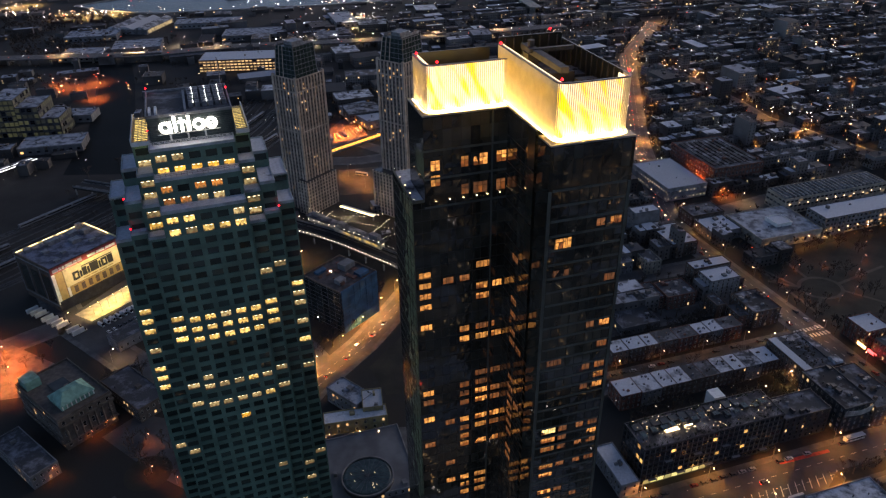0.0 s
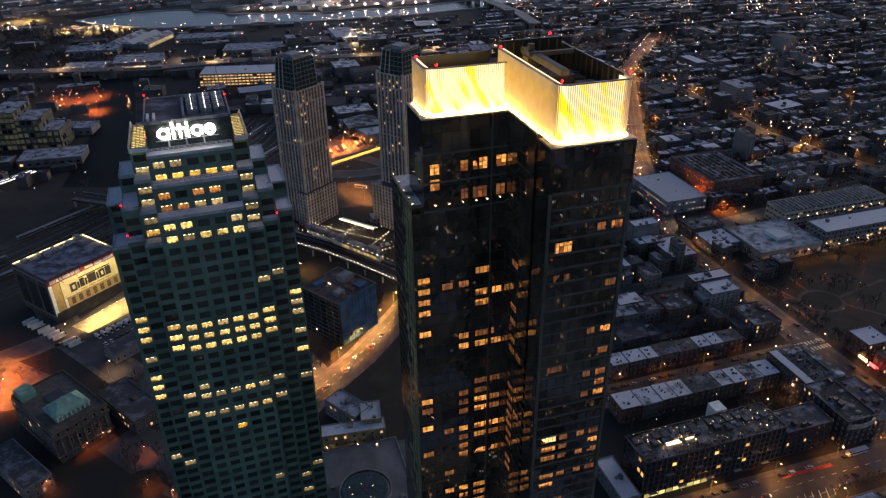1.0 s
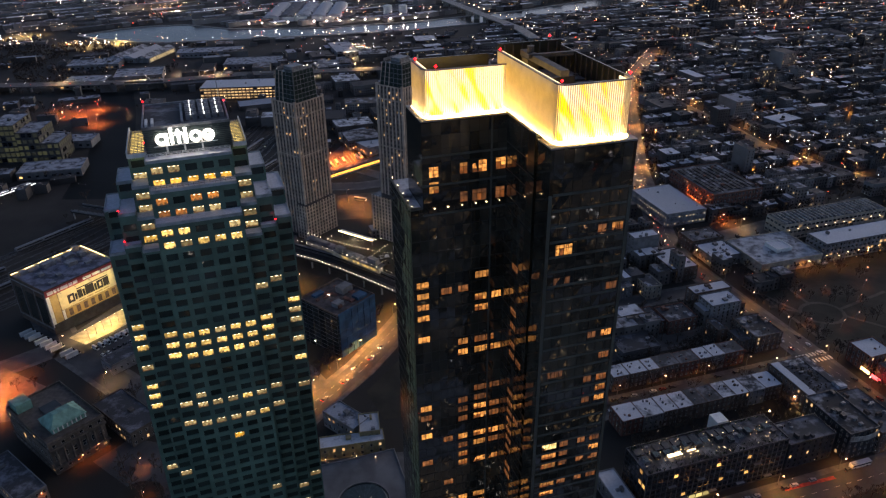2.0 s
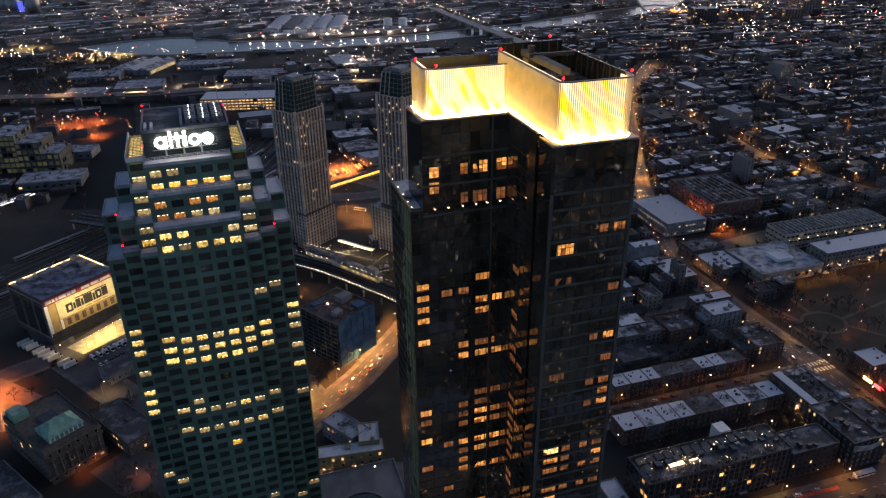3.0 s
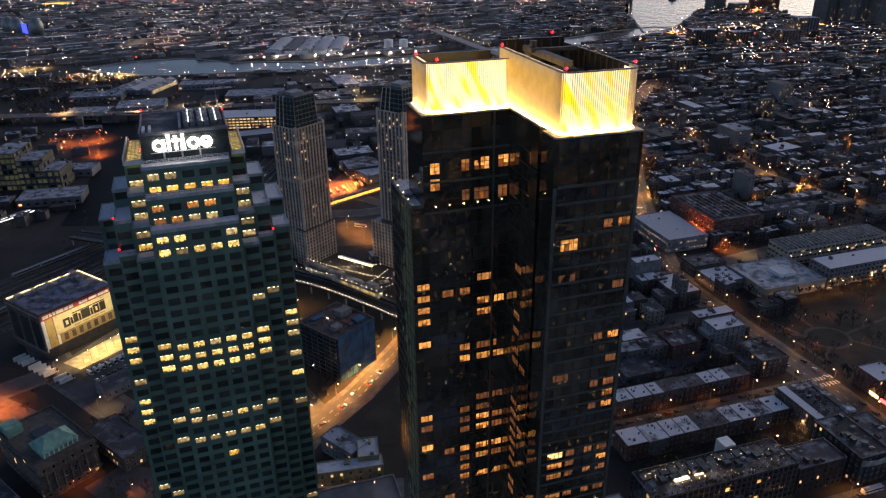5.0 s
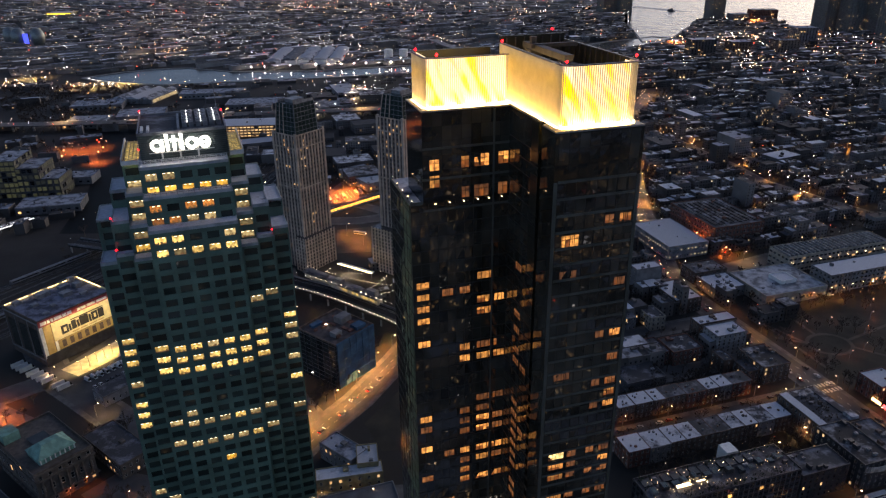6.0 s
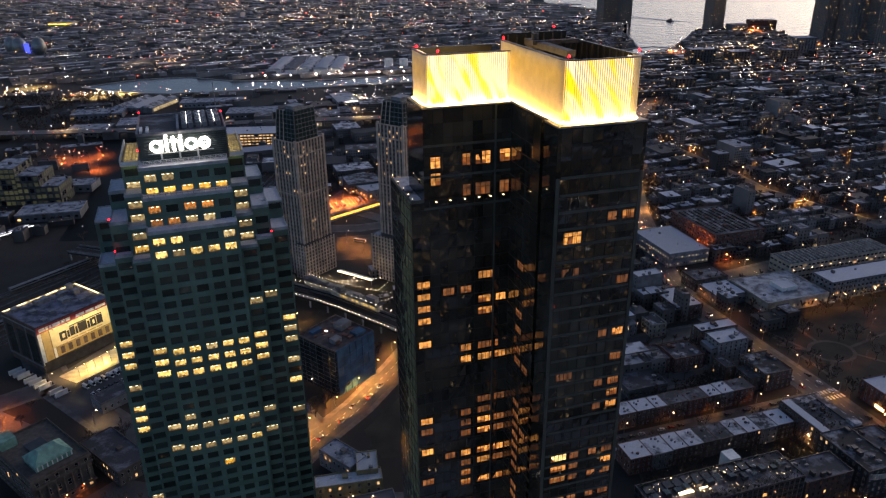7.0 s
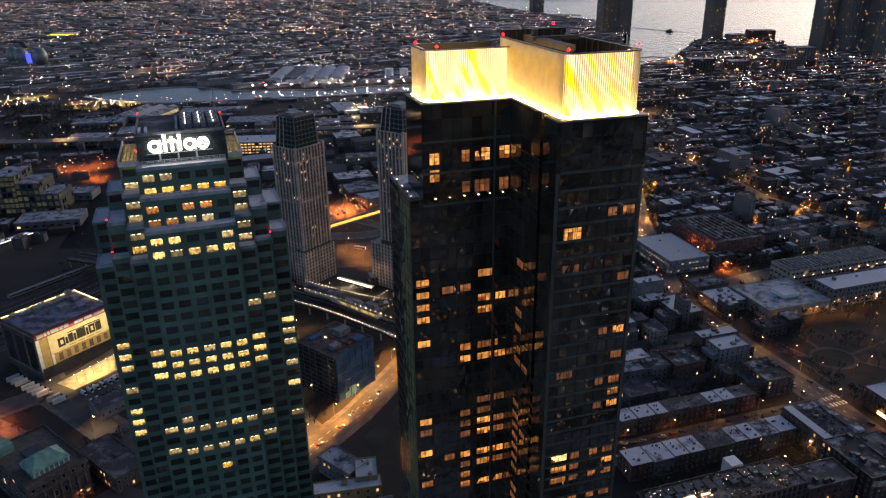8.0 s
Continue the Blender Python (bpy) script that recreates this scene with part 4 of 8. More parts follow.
for u0, u1, v0, v1 in ((175, 285, 200, 232), (172, 322, 256, 275), (172, 322, 290, 312), (284, 324, 200, 276)):
    NAMED.append((*grid_xy((u0 + u1) / 2, (v0 + v1) / 2), u1 - u0, v1 - v0, 17))

NAMED += [(-468, 762, 28, 50, 6), (-443, 760, 26, 46, 6), (-421, 758, 22, 42, 6), (-420, 800, 44, 30, 4), (-405, 712, 64, 38, 12), (-525, 1072, 62, 52, 4), (-445, 1212, 92, 68, 4), (-508, 1258, 84, 100, -10), (-279, 1008, 106, 50, 4)]
KEPT = len(NAMED)
WARM_WINDOW = glowing("lit_house_window", (1.0, 0.50, 0.14), 0.9, by='island', second=(1.0, 0.78, 0.42), lo=0.05, hi=1.5)
STREET_FAR = glowing("far_street_light", (1.0, 0.46, 0.16), 6.0, by='island', second=(1.0, 0.80, 0.54), lo=0.06, hi=1.8)
WHITE_FAR = glowing("far_white_light", (0.88, 0.94, 1.0), 5.5, by='island', second=(1.0, 0.95, 0.8), lo=0.2, hi=1.8)
RED_FAR = glowing("far_red_light", (1.0, 0.07, 0.03), 6.0, by='island', lo=0.3, hi=1.6)
town_rng = random.Random(11)
town = {"near": (Geo(), Geo(), Geo()), "mid": (Geo(), Geo(), Geo()), "far": (Geo(), Geo(), Geo())}


def town_box(zone, cx, cy, w, d, ang, h, lit=0.08, clutter=True):
    """A plain building in the mass of the town: walls, a sunk roof inside a parapet, windows, a stair head."""
    walls, roof, win = town[zone]
    r = town_rng
    walls.turned(cx, cy, w, d, ang, 0, h, 0, bottom=False)
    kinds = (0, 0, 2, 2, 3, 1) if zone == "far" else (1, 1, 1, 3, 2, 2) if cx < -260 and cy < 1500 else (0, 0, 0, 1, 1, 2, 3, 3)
    roof.turned(cx, cy, w - 0.5, d - 0.5, ang, h, h + 0.12, r.choice(kinds), bottom=False)
    if clutter:
        for k in range(r.choice((0, 1, 1, 2))):
            walls.turned(cx, cy, r.uniform(1.5, min(5, w * 0.4)), r.uniform(1.5, min(4, d * 0.4)), ang, h + 0.12, h + r.uniform(1.0, 2.8), 0, bottom=False, shift=(r.uniform(-w * 0.3, w * 0.3), r.uniform(-d * 0.3, d * 0.3)))
        for sx, sy, ww, dd in ((0, -d / 2 + 0.15, w, 0.3), (0, d / 2 - 0.15, w, 0.3)):
            walls.turned(cx, cy, ww, dd, ang, h, h + 0.55, 0, bottom=False, shift=(sx, sy))
    c, s = math.cos(radians(ang)), math.sin(radians(ang))
    floors = max(1, int(h / 3.2))
    for sx, sy, n in ((0, -1, w), (-1, 0, d)):
        for f in range(floors):
            for k in range(max(1, int(n / 3.0))):
                q = r.random()
                if q > lit and (zone == "far" or cx < -200):
                    continue
                t = -n / 2 + (k + 0.5) * n / max(1, int(n / 3.0))
                px, py = (t, -d / 2 - 0.04) if sy else (-w / 2 - 0.04, t)
                mat = 1 if q < lit else 0
                ww = 0.55
                z0 = f * 3.2 + 0.9
                e = ((ww, 0) if sy else (0, ww))
                a, b = (px - e[0], py - e[1]), (px + e[0], py + e[1])
                if not sy:
                    a, b = b, a
                P = [(cx + c * x - s * y, cy + s * x + c * y) for x, y in (a, b)]
                win.face([(*P[0], z0), (*P[1], z0), (*P[1], z0 + 1.5), (*P[0], z0 + 1.5)], mat)


def rows_of_houses(zone, u0, u1, v0, v1, a, lot=7.0, deep=13.0, gap=24.0, street=15.0, block=170.0, hs=(8, 13), lit=0.08, keep=0.95, clip=None):
    """Blocks of terraced houses, back to back across gardens, on a turned grid."""
    r = town_rng
    v = v0
    while v < v1:
        for side in (0, 1):
            vc = v + street / 2 + deep / 2 + side * (deep + gap)
            u, h = u0, r.uniform(*hs)
            while u < u1:
                if (u - u0) % (block + street) > block:
                    u += lot
                    continue
                if r.random() < 0.3:
                    h = r.uniform(*hs)
                n = lot * r.choice((1, 1, 2, 3))
                x, y = grid_xy(u + n / 2, vc, a)
                big = r.random() < 0.03
                if r.random() < keep and (clip is None or clip(x, y)) and free(x, y, max(n, deep) * 0.45):
                    town_box(zone, x, y, n - 0.2, deep * r.uniform(0.8, 1.15), a, h * (1.8 if big else 1) + r.uniform(-0.6, 0.6), lit)
                u += n
        v += street + 2 * deep + gap


def seen_cone(x, y, margin=60):
    return y > 150 and abs(x) < y * 0.66 + margin


right = lambda x, y: seen_cone(x, y) and x > 80 + max(0, (y - 600) * 0.05) and y < 1250
rows_of_houses("near", 100, 1150, 300, 1000, 17, lot=5.5, deep=11.5, gap=20, street=13, hs=(7, 13), clip=right, lit=0.04, keep=0.88)
rows_of_houses("mid", 0, 1700, 1000, 2150, 17, lot=9, deep=15, clip=lambda x, y: seen_cone(x, y) and y >= 1250 and y < 2350 and x > 150 + (y - 1250) * 0.2 - 100)
# industry on the near side of the creek
for k in range(3200):
    x, y = town_rng.uniform(-1000, 260), town_rng.uniform(500, 1440)
    big = 1.0 if k < 700 else 0.45
    w, d = town_rng.uniform(14, 60) * big, town_rng.uniform(12, 40) * big
    if (y > 1290 or x < -420 and y > 1060) and k % 3 or x < -300 and 830 < y < 1330 and k % 4:
        continue
    if seen_cone(x, y) and not (x > 90 and y < 1200) and free(x, y, max(w, d) * 0.55):
        town_box("near", x, y, w, d, town_rng.choice((8, 18, 20, 98)), town_rng.uniform(5, 13) if y < 1250 else town_rng.uniform(3.5, 5.5), 0.012 if x < -200 else 0.04)
        NAMED.append((x, y, w, d, 18))
for k in range(330):                               # taller blocks among the houses
    x, y = town_rng.uniform(150, 1000), town_rng.uniform(560, 1900)
    w, d = town_rng.uniform(14, 30) * town_rng.choice((0.8, 1, 1.5)), town_rng.uniform(12, 26) * town_rng.choice((0.7, 1, 1.3))
    if seen_cone(x, y) and free(x, y, max(w, d) * 0.5):
        town_box("near" if y < 1200 else "mid", x, y, w, d, 17 + town_rng.choice((0, 0, 90, 8)), town_rng.choice((9, 10, 11, 12, 14) if y > 1200 else (9, 12, 13, 14, 16, 17, 19, 24, 30)), town_rng.choice((0.01, 0.02, 0.05, 0.16)))
        NAMED.append((x, y, w, d, 17))
NAMED = NAMED[:KEPT]
# beyond the creek
far_lots = lambda x, y: seen_cone(x, y, 200)
rows_of_houses("far", -1500, 3200, 1100, 3000, 33, lot=16, deep=20, gap=14, street=18, hs=(5, 10), lit=0.025, keep=0.8, clip=lambda x, y: far_lots(x, y) and 1480 < y < 2600)
rows_of_houses("far", -5000, 3000, 1000, 5200, -24, lot=20, deep=24, gap=14, street=22, hs=(5, 12), lit=0.02, keep=0.85, clip=lambda x, y: far_lots(x, y) and 2600 < y < 4660)
# behind and beside the flight line, for what the glass mirrors
rows_of_houses("far", -700, 700, -120, 1500, 197, lot=20, deep=18, gap=22, street=18, hs=(8, 34), lit=0.16, clip=lambda x, y: -520 < y < 80)
for zone, (walls, roof, win) in town.items():
    single("town_walls", walls, WALLS_HAZED if zone == "far" else WALLS_FAR, "brick and render walls of many low houses", "houses", kind="stuff")
    single("town_roofs", roof, [ROOF_SNOW, ROOF_FELT, ROOF_BLUE, ROOF_BROWN], "flat roofs dusted with snow", "roofs", kind="stuff")
    single("town_windows", win, [TOWN_GLASS, WARM_WINDOW], "small windows, some of them lit", "windows", kind="stuff")

# bare trees in the gardens and along the canal banks
garden = Geo()
for count, box, test in ((9000, (80, 760, 240, 900), right), (3200, (80, 900, 700, 1250), right), (2600, (-1000, -420, 1060, 1350), seen_cone), (900, (-700, -150, 640, 1060), seen_cone), (700, (-140, 120, 690, 1300), seen_cone)):
    for k in range(count):
        x, y = town_rng.uniform(box[0], box[1]), town_rng.uniform(box[2], box[3])
        if not test(x, y) or not free(x, y, 1.0) or noise.noise(Vector((x / 70, y / 70, 5.5))) < -0.1:
            continue
        h, s = town_rng.uniform(5, 10), town_rng.uniform(1.8, 3.6)
        garden.face([(x - 0.15, y, 0), (x + 0.15, y, 0), (x, y, h)])
        for j in range(20):
            a, e, q = town_rng.uniform(0, 6.283), town_rng.uniform(0.35, 1.0), town_rng.uniform(0.4, 1.0)
            p = Vector((x + math.cos(a) * s * q, y + math.sin(a) * s * q, h * (0.45 + 0.6 * e)))
            b, w = town_rng.uniform(0, 6.283), town_rng.uniform(0.15, 0.5)
            garden.face([(x, y, h * (0.3 + 0.4 * e)), tuple(p + Vector((math.cos(b) * w, math.sin(b) * w, 0.2))), tuple(p - Vector((math.cos(b) * w, math.sin(b) * w, 0.3)))])
single("garden_trees", garden, TWIGS, "bare winter trees in gardens and along the banks", "trees", kind="stuff")

# lights of the town
lights = [Geo(), Geo(), Geo()]


def sprinkle(n, box, r0, r1, mix=(0.55, 0.35, 0.10), z=(3, 9), test=None):
    rr = town_rng
    for k in range(n):
        x, y = rr.uniform(box[0], box[1]), rr.uniform(box[2], box[3])
        dense = 0.5 + 1.5 * noise.noise(Vector((x / 110, y / 110, 3.1))) + 0.9 * noise.noise(Vector((x / 34, y / 34, 8.7)))
        if rr.random() < dense and (test is None or test(x, y)) and not any(inside(x, y, p) for p in (CREEK, EAST, PARK)):
            q = rr.random()
            lights[0 if q < mix[0] else 1 if q < mix[0] + mix[1] else 2].ball(x, y, rr.uniform(*z), (r0 + (r1 - r0) * rr.random() ** 3) * (0.7 + 0.6 * min(1, max(0, dense))) * min(1, max(0.4, y / 800)))


sprinkle(8200, (60, 900, 230, 1250), 0.06, 0.34, mix=(0.42, 0.50, 0.08), test=right)
sprinkle(2600, (150, 1100, 950, 1850), 0.1, 0.42, z=(9, 15), test=seen_cone)
sprinkle(1900, (-900, 300, 560, 1450), 0.08, 0.36, test=seen_cone)
sprinkle(9000, (-1800, 1800, 1250, 2500), 0.2, 0.8, z=(8, 15), test=far_lots)
sprinkle(20000, (-3200, 3200, 2400, 4650), 0.3, 1.15, z=(8, 18), test=far_lots)
sprinkle(3000, (-600, 600, -420, 90), 0.4, 1.8, mix=(0.5, 0.45, 0.05), z=(3, 30))
for geo, mat, text in zip(lights, (STREET_FAR, WHITE_FAR, RED_FAR), ("orange street lights across the town", "white lights across the town", "red tail lights and beacons")):
    single("town_lights", geo, mat, text, "lights", kind="stuff")

# ---- buildings with a model of their own ----
HOUSE_LIT = glowing("lit_room", (1.0, 0.56, 0.22), 0.5, by='object', second=(1.0, 0.70, 0.32), lo=0.3, hi=1.5)
HOUSE_GLASS = surface("house_window_glass", (0.014, 0.016, 0.02), 0.1, vary=0.2, bump=0, by='object', spread=0.5)
FRAME_PALE = surface("pale_window_frame", (0.35, 0.33, 0.3), 0.7, vary=0.2, bump=0)
FRAME_DARK = surface("dark_window_frame", (0.04, 0.04, 0.042), 0.6, vary=0.2, bump=0)
CREAM_BRICK = surface("cream_brick", (0.36, 0.31, 0.24), 0.9, scale=0.3, vary=0.25, by='object', spread=0.25)
GREY_RENDER = surface("grey_render", (0.17, 0.165, 0.165), 0.9, scale=0.2, vary=0.25, by='object', spread=0.3)
BLACK_CLAD = surface("black_cladding", (0.035, 0.037, 0.042), 0.5, 0.1, scale=0.3, vary=0.3)
window_meshes = {}


def window_mesh(w, h, frame_mat, lit):
    key = (round(w, 2), round(h, 2), frame_mat.name, lit.name if lit else "")
    if key not in window_meshes:
        g = Geo()
        g.lights_grid([-w / 2 - 0.12, -w / 2, w / 2, w / 2 + 0.12], [-0.16, 0, h * 0.5 - 0.04, h * 0.5 + 0.04, h, h + 0.14], -0.1, -0.02, lambda i, k: 0 if i == 1 and k in (1, 3) else 1)
        window_meshes[key] = g.mesh("window", [lit or HOUSE_GLASS, frame_mat])
    return window_meshes[key]


def building(name, m, w, d, h, wall, label, category="building", roof=None, floors=3, step=3.2, win=(1.2, 1.7), lit=0.12, frame_mat=None, group="", clutter=3, sides="fl", seed=1, parapet_h=0.7, lit_mat=None, joined=False):
    """A flat-roofed building standing on the plane at m, its front towards -y: walls, roof, parapet, windows, things on the roof."""
    r = random.Random(seed)
    top = thing(name, m, label, category, group)
    g = Geo()
    g.box(-w / 2, w / 2, -d / 2, d / 2, 0, h)
    part("wall", g, wall, top)
    g = Geo()
    g.box(-w / 2 + 0.3, w / 2 - 0.3, -d / 2 + 0.3, d / 2 - 0.3, h, h + 0.1)
    part("roof", g, roof or ROOF_SNOW_OB, top, "flat roof dusted with snow")
    g = Geo()
    for a in ((-w / 2 - 0.08, w / 2 + 0.08, -d / 2 - 0.08, -d / 2 + 0.3), (-w / 2 - 0.08, w / 2 + 0.08, d / 2 - 0.3, d / 2 + 0.08), (-w / 2 - 0.08, -w / 2 + 0.3, -d / 2 + 0.3, d / 2 - 0.3), (w / 2 - 0.3, w / 2 + 0.08, -d / 2 + 0.3, d / 2 - 0.3)):
        g.box(*a, h - 0.3, h + parapet_h)
    part("parapet", g, wall, top)
    fm = frame_mat or FRAME_PALE
    fh = h / floors
    far_panes = Geo()
    for side in sides:
        n = w if side in "fb" else d
        count = max(1, int((n - 1.0) / step))
        for f in range(floors):
            for k in range(count):
                t = -n / 2 + (k + 0.5) * n / count
                on = r.random() < lit
                if joined:
                    b0, z0 = win[0] / 2, f * fh + fh * 0.32
                    q = {"f": (t - b0, t + b0, -d / 2 - 0.12, -d / 2 - 0.02), "l": (-w / 2 - 0.12, -w / 2 - 0.02, t - b0, t + b0), "r": (w / 2 + 0.02, w / 2 + 0.12, t - b0, t + b0), "b": (t - b0, t + b0, d / 2 + 0.02, d / 2 + 0.12)}[side]
                    far_panes.box(*q, z0, z0 + win[1], 1 if on else 0)
                    continue
                me = window_mesh(*win, fm, (lit_mat or HOUSE_LIT) if on else None)
                place = {"f": pose(t, -d / 2, 0), "l": pose(-w / 2, -t, 0, 0, 0, -90), "r": pose(w / 2, t, 0, 0, 0, 90), "b": pose(-t, d / 2, 0, 0, 0, 180)}[side]
                part("window", me, None, top, m=place @ pose(0, 0, f * fh + fh * 0.32))
    if joined:
        part("glazing", far_panes, [TOWN_GLASS, lit_mat or WARM_WINDOW], top, kind="stuff")
    tiny = 0.45 if category == "house" else 1.0
    for k in range(clutter):
        x, y = r.uniform(-w / 2 + 2, w / 2 - 2), r.uniform(-d / 2 + 2, d / 2 - 2)
        g = Geo()
        q = r.random()
        if q < 0.4:
            a, b, c = r.uniform(1.2, 3) * tiny, r.uniform(1.2, 3) * tiny, r.uniform(1.2, 2.6) * tiny
            g.box(x - a / 2, x + a / 2, y - b / 2, y + b / 2, h + 0.1, h + c)
            part("stair_head", g, wall, top)
        elif q < 0.75:
            a = r.uniform(0.7, 1.3) * tiny
            g.box(x - a, x + a, y - a * 0.7, y + a * 0.7, h + 0.1, h + 1.2)
            g.tube((x, y, h + 1.2), (x, y, h + 1.45), a * 0.55, sides=8)
            part("roof_unit", g, STEEL, top)
        else:
            g.tube((x, y, h + 0.1), (x, y, h + 1.3), 0.28, sides=7)
            part("vent", g, DARK_STEEL, top)
    return top


def on_grid(u0, u1, v0, v1):
    return pose(*grid_xy((u0 + u1) / 2, (v0 + v1) / 2), 0, 0, 0, 17), u1 - u0, v1 - v0


def grid_building(name, u0, u1, v0, v1, h, wall, label, **kw):
    m, w, d = on_grid(u0, u1, v0, v1)
    return building(name, m, w, d, h, wall, label, seed=int(u0 + v0), **kw)


# terraced houses along the side streets
walls = [BRICK_BROWN, BRICK_RED, CREAM_BRICK, GREY_RENDER]
texts = ["brown brick terraced house with snowy flat roof", "red brick terraced house with snowy flat roof", "cream brick terraced house with snowy flat roof", "grey rendered terraced house with dark flat roof"]
rr = random.Random(5)
SNOW, DARK = ROOF_SNOW_OB, ROOF_DARK
TERRACES = [(259.5, 273.2, ((180.5, 193.4, SNOW), (193.4, 206, SNOW), (206, 215.5, SNOW), (215.5, 225.5, SNOW), (225.5, 234, DARK), (234, 244, DARK), (244, 253, SNOW), (253, 262, SNOW), (262, 273, SNOW), (273, 284.5, SNOW))),
            (295.0, 306.3, ((195, 206, SNOW), (206, 218, SNOW), (218, 226, SNOW), (226, 240, DARK), (240, 254, DARK), (254, 263, SNOW), (263, 272, SNOW), (272, 286, DARK))),
            (340, 352, ((180, 197, DARK), (197, 214, SNOW))), (386, 398, ((190, 210, SNOW), (210, 228, DARK), (228, 246, SNOW), (246, 262, DARK))), (352, 364, ((214, 232, DARK), (232, 250, SNOW)))]
for v0, v1, row in TERRACES:
    hh = 10.2 + rr.uniform(-0.3, 0.3)
    for u0, u1, roof_mat in row:
        i = rr.choice((0, 0, 1, 0, 3))
        dv = rr.uniform(-0.25, 0.25)
        grid_building("terraced_house", u0, u1 - 0.06, v0 + dv, v1 + dv, hh + rr.uniform(-0.15, 0.15), walls[i], texts[i].replace("snowy", "dark" if roof_mat is DARK else "snowy"), category="house", group="terraced houses", floors=3, lit=0.018,
                      roof=roof_mat, clutter=4, sides="f" if u0 not in (180.5, 195) else "fl", step=2.6, win=(1.0, 1.7), parapet_h=0.22)

grid_building("apartment_block", 259, 281, 336.5, 355, 10, BRICK_RED, "red brick apartment block with snowy roof", floors=3, lit=0.06, clutter=8)
grid_building("apartment_block", 291, 314, 336, 351, 16, GREY_RENDER, "pale grey apartment block with snowy roof", floors=6, lit=0.05, clutter=6)
grid_building("apartment_block", 293, 323, 357.5, 368, 13, BRICK_BROWN, "brown brick apartment block beside the avenue", floors=4, lit=0.06, clutter=5)
grid_building("house", 270, 281.5, 380, 397, 10, CREAM_BRICK, "cream brick house with snowy roof", category="house", lit=0.1)
grid_building("corner_building", 299, 319, 301, 325, 12, BRICK_BROWN, "brown brick corner building with patchy grey roof", floors=4, lit=0.04, clutter=9, roof=ROOF_FELT)
grid_building("house", 290.5, 298.8, 304, 318, 9, BRICK_BROWN, "low brown house with a dark roof", category="house", roof=ROOF_DARK, lit=0.02)
grid_building("house", 283.5, 290.8, 318, 331, 10, BRICK_BROWN, "brown brick house behind the corner", category="house")
grid_building("house", 251, 258.8, 340, 359, 9, BRICK_RED, "narrow red brick house with cluttered roof", category="house", clutter=6)
grid_building("workshop", 216, 243, 320, 344, 6, GREY_RENDER, "low grey workshop with dark roof", floors=1, roof=ROOF_DARK, clutter=2)
court_block = grid_building("apartment_block", 287, 313, 242, 275, 13, BRICK_BROWN, "brown brick block with snowy wings round a dark roof garden", floors=4, lit=0.03, roof=ROOF_DARK, clutter=6)
for x0, x1, y0, y1, hh in ((-12.6, -7.5, -16, 16, 13.9), (7.8, 12.6, -9, 16, 13.7), (-7.4, 7.7, 11, 16, 13.6), (7.8, 12.6, -16, -10, 15.2)):
    g = Geo()
    g.box(x0, x1, y0, y1, 13.1, hh)
    part("roof_wing", g, ROOF_SNOW_OB, court_block, "snow-dusted roof wing")
garden_rng = random.Random(31)
g = Geo()
for k in range(60):
    x, y, r = garden_rng.uniform(-6.8, 7), garden_rng.uniform(-15, 10), garden_rng.uniform(0.3, 0.9)
    for j in range(7):
        a = garden_rng.uniform(0, 6.283)
        g.face([(x, y, 13.1), (x + r * math.cos(a), y + r * math.sin(a), 13.3 + r), (x + r * math.cos(a + 0.7), y + r * math.sin(a + 0.7), 13.2 + r * 1.4)])
part("roof_planting", g, TWIGS, court_block, "dark winter planting on the roof", kind="stuff")
corner_shop = grid_building("shop", 281, 300, 208, 240, 17.0, BLACK_CLAD, "dark commercial building with a pale rounded fascia", floors=5, lit=0.04, clutter=14, roof=ROOF_FELT)
fascia = Geo()
for k in range(14):                                # the fascia swells outwards
    x, y = -9.0 + k * 1.285, -16.05 - 1.6 * math.sin(math.pi * (k + 0.5) / 14)
    fascia.box(x, x + 1.27, y - 0.3, y, 12.6, 15.8)
    fascia.box(x, x + 1.27, y, -15.9, 12.6, 12.9)
part("fascia", fascia, surface("pale_fascia", (0.34, 0.33, 0.30), 0.7, scale=0.3, vary=0.3), corner_shop, "pale curved fascia")
grid_building("shop", 300.2, 318, 206, 240, 14.0, BRICK_BROWN, "brown brick shop building on the corner", floors=4, lit=0.06, clutter=12, roof=ROOF_DARK)
grid_building("apartment_block", 247.5, 276, 212, 228, 16, BLACK_CLAD, "dark apartment block with glass balconies", floors=5, lit=0.04, clutter=9, roof=ROOF_DARK, frame_mat=FRAME_DARK)
grid_building("house", 350, 368, 262, 279, 12, BRICK_RED, "red brick corner house with snowy roof", category="house", floors=4)
grid_building("house", 352, 372, 240, 258, 10, BRICK_BROWN, "brown brick house beside the avenue", category="house")
grid_building("house", 352, 380, 208, 232, 10, CREAM_BRICK, "cream brick house beside the boulevard", category="house")
grid_building("garage_roof", 228, 266, 140, 174, 8, GREY_RENDER, "low grey building with snowy roof", floors=2, clutter=5)
grid_building("shed", 150, 160, 206, 233, 8, GREY_RENDER, "narrow grey shed with snowy roof", floors=2, clutter=2)

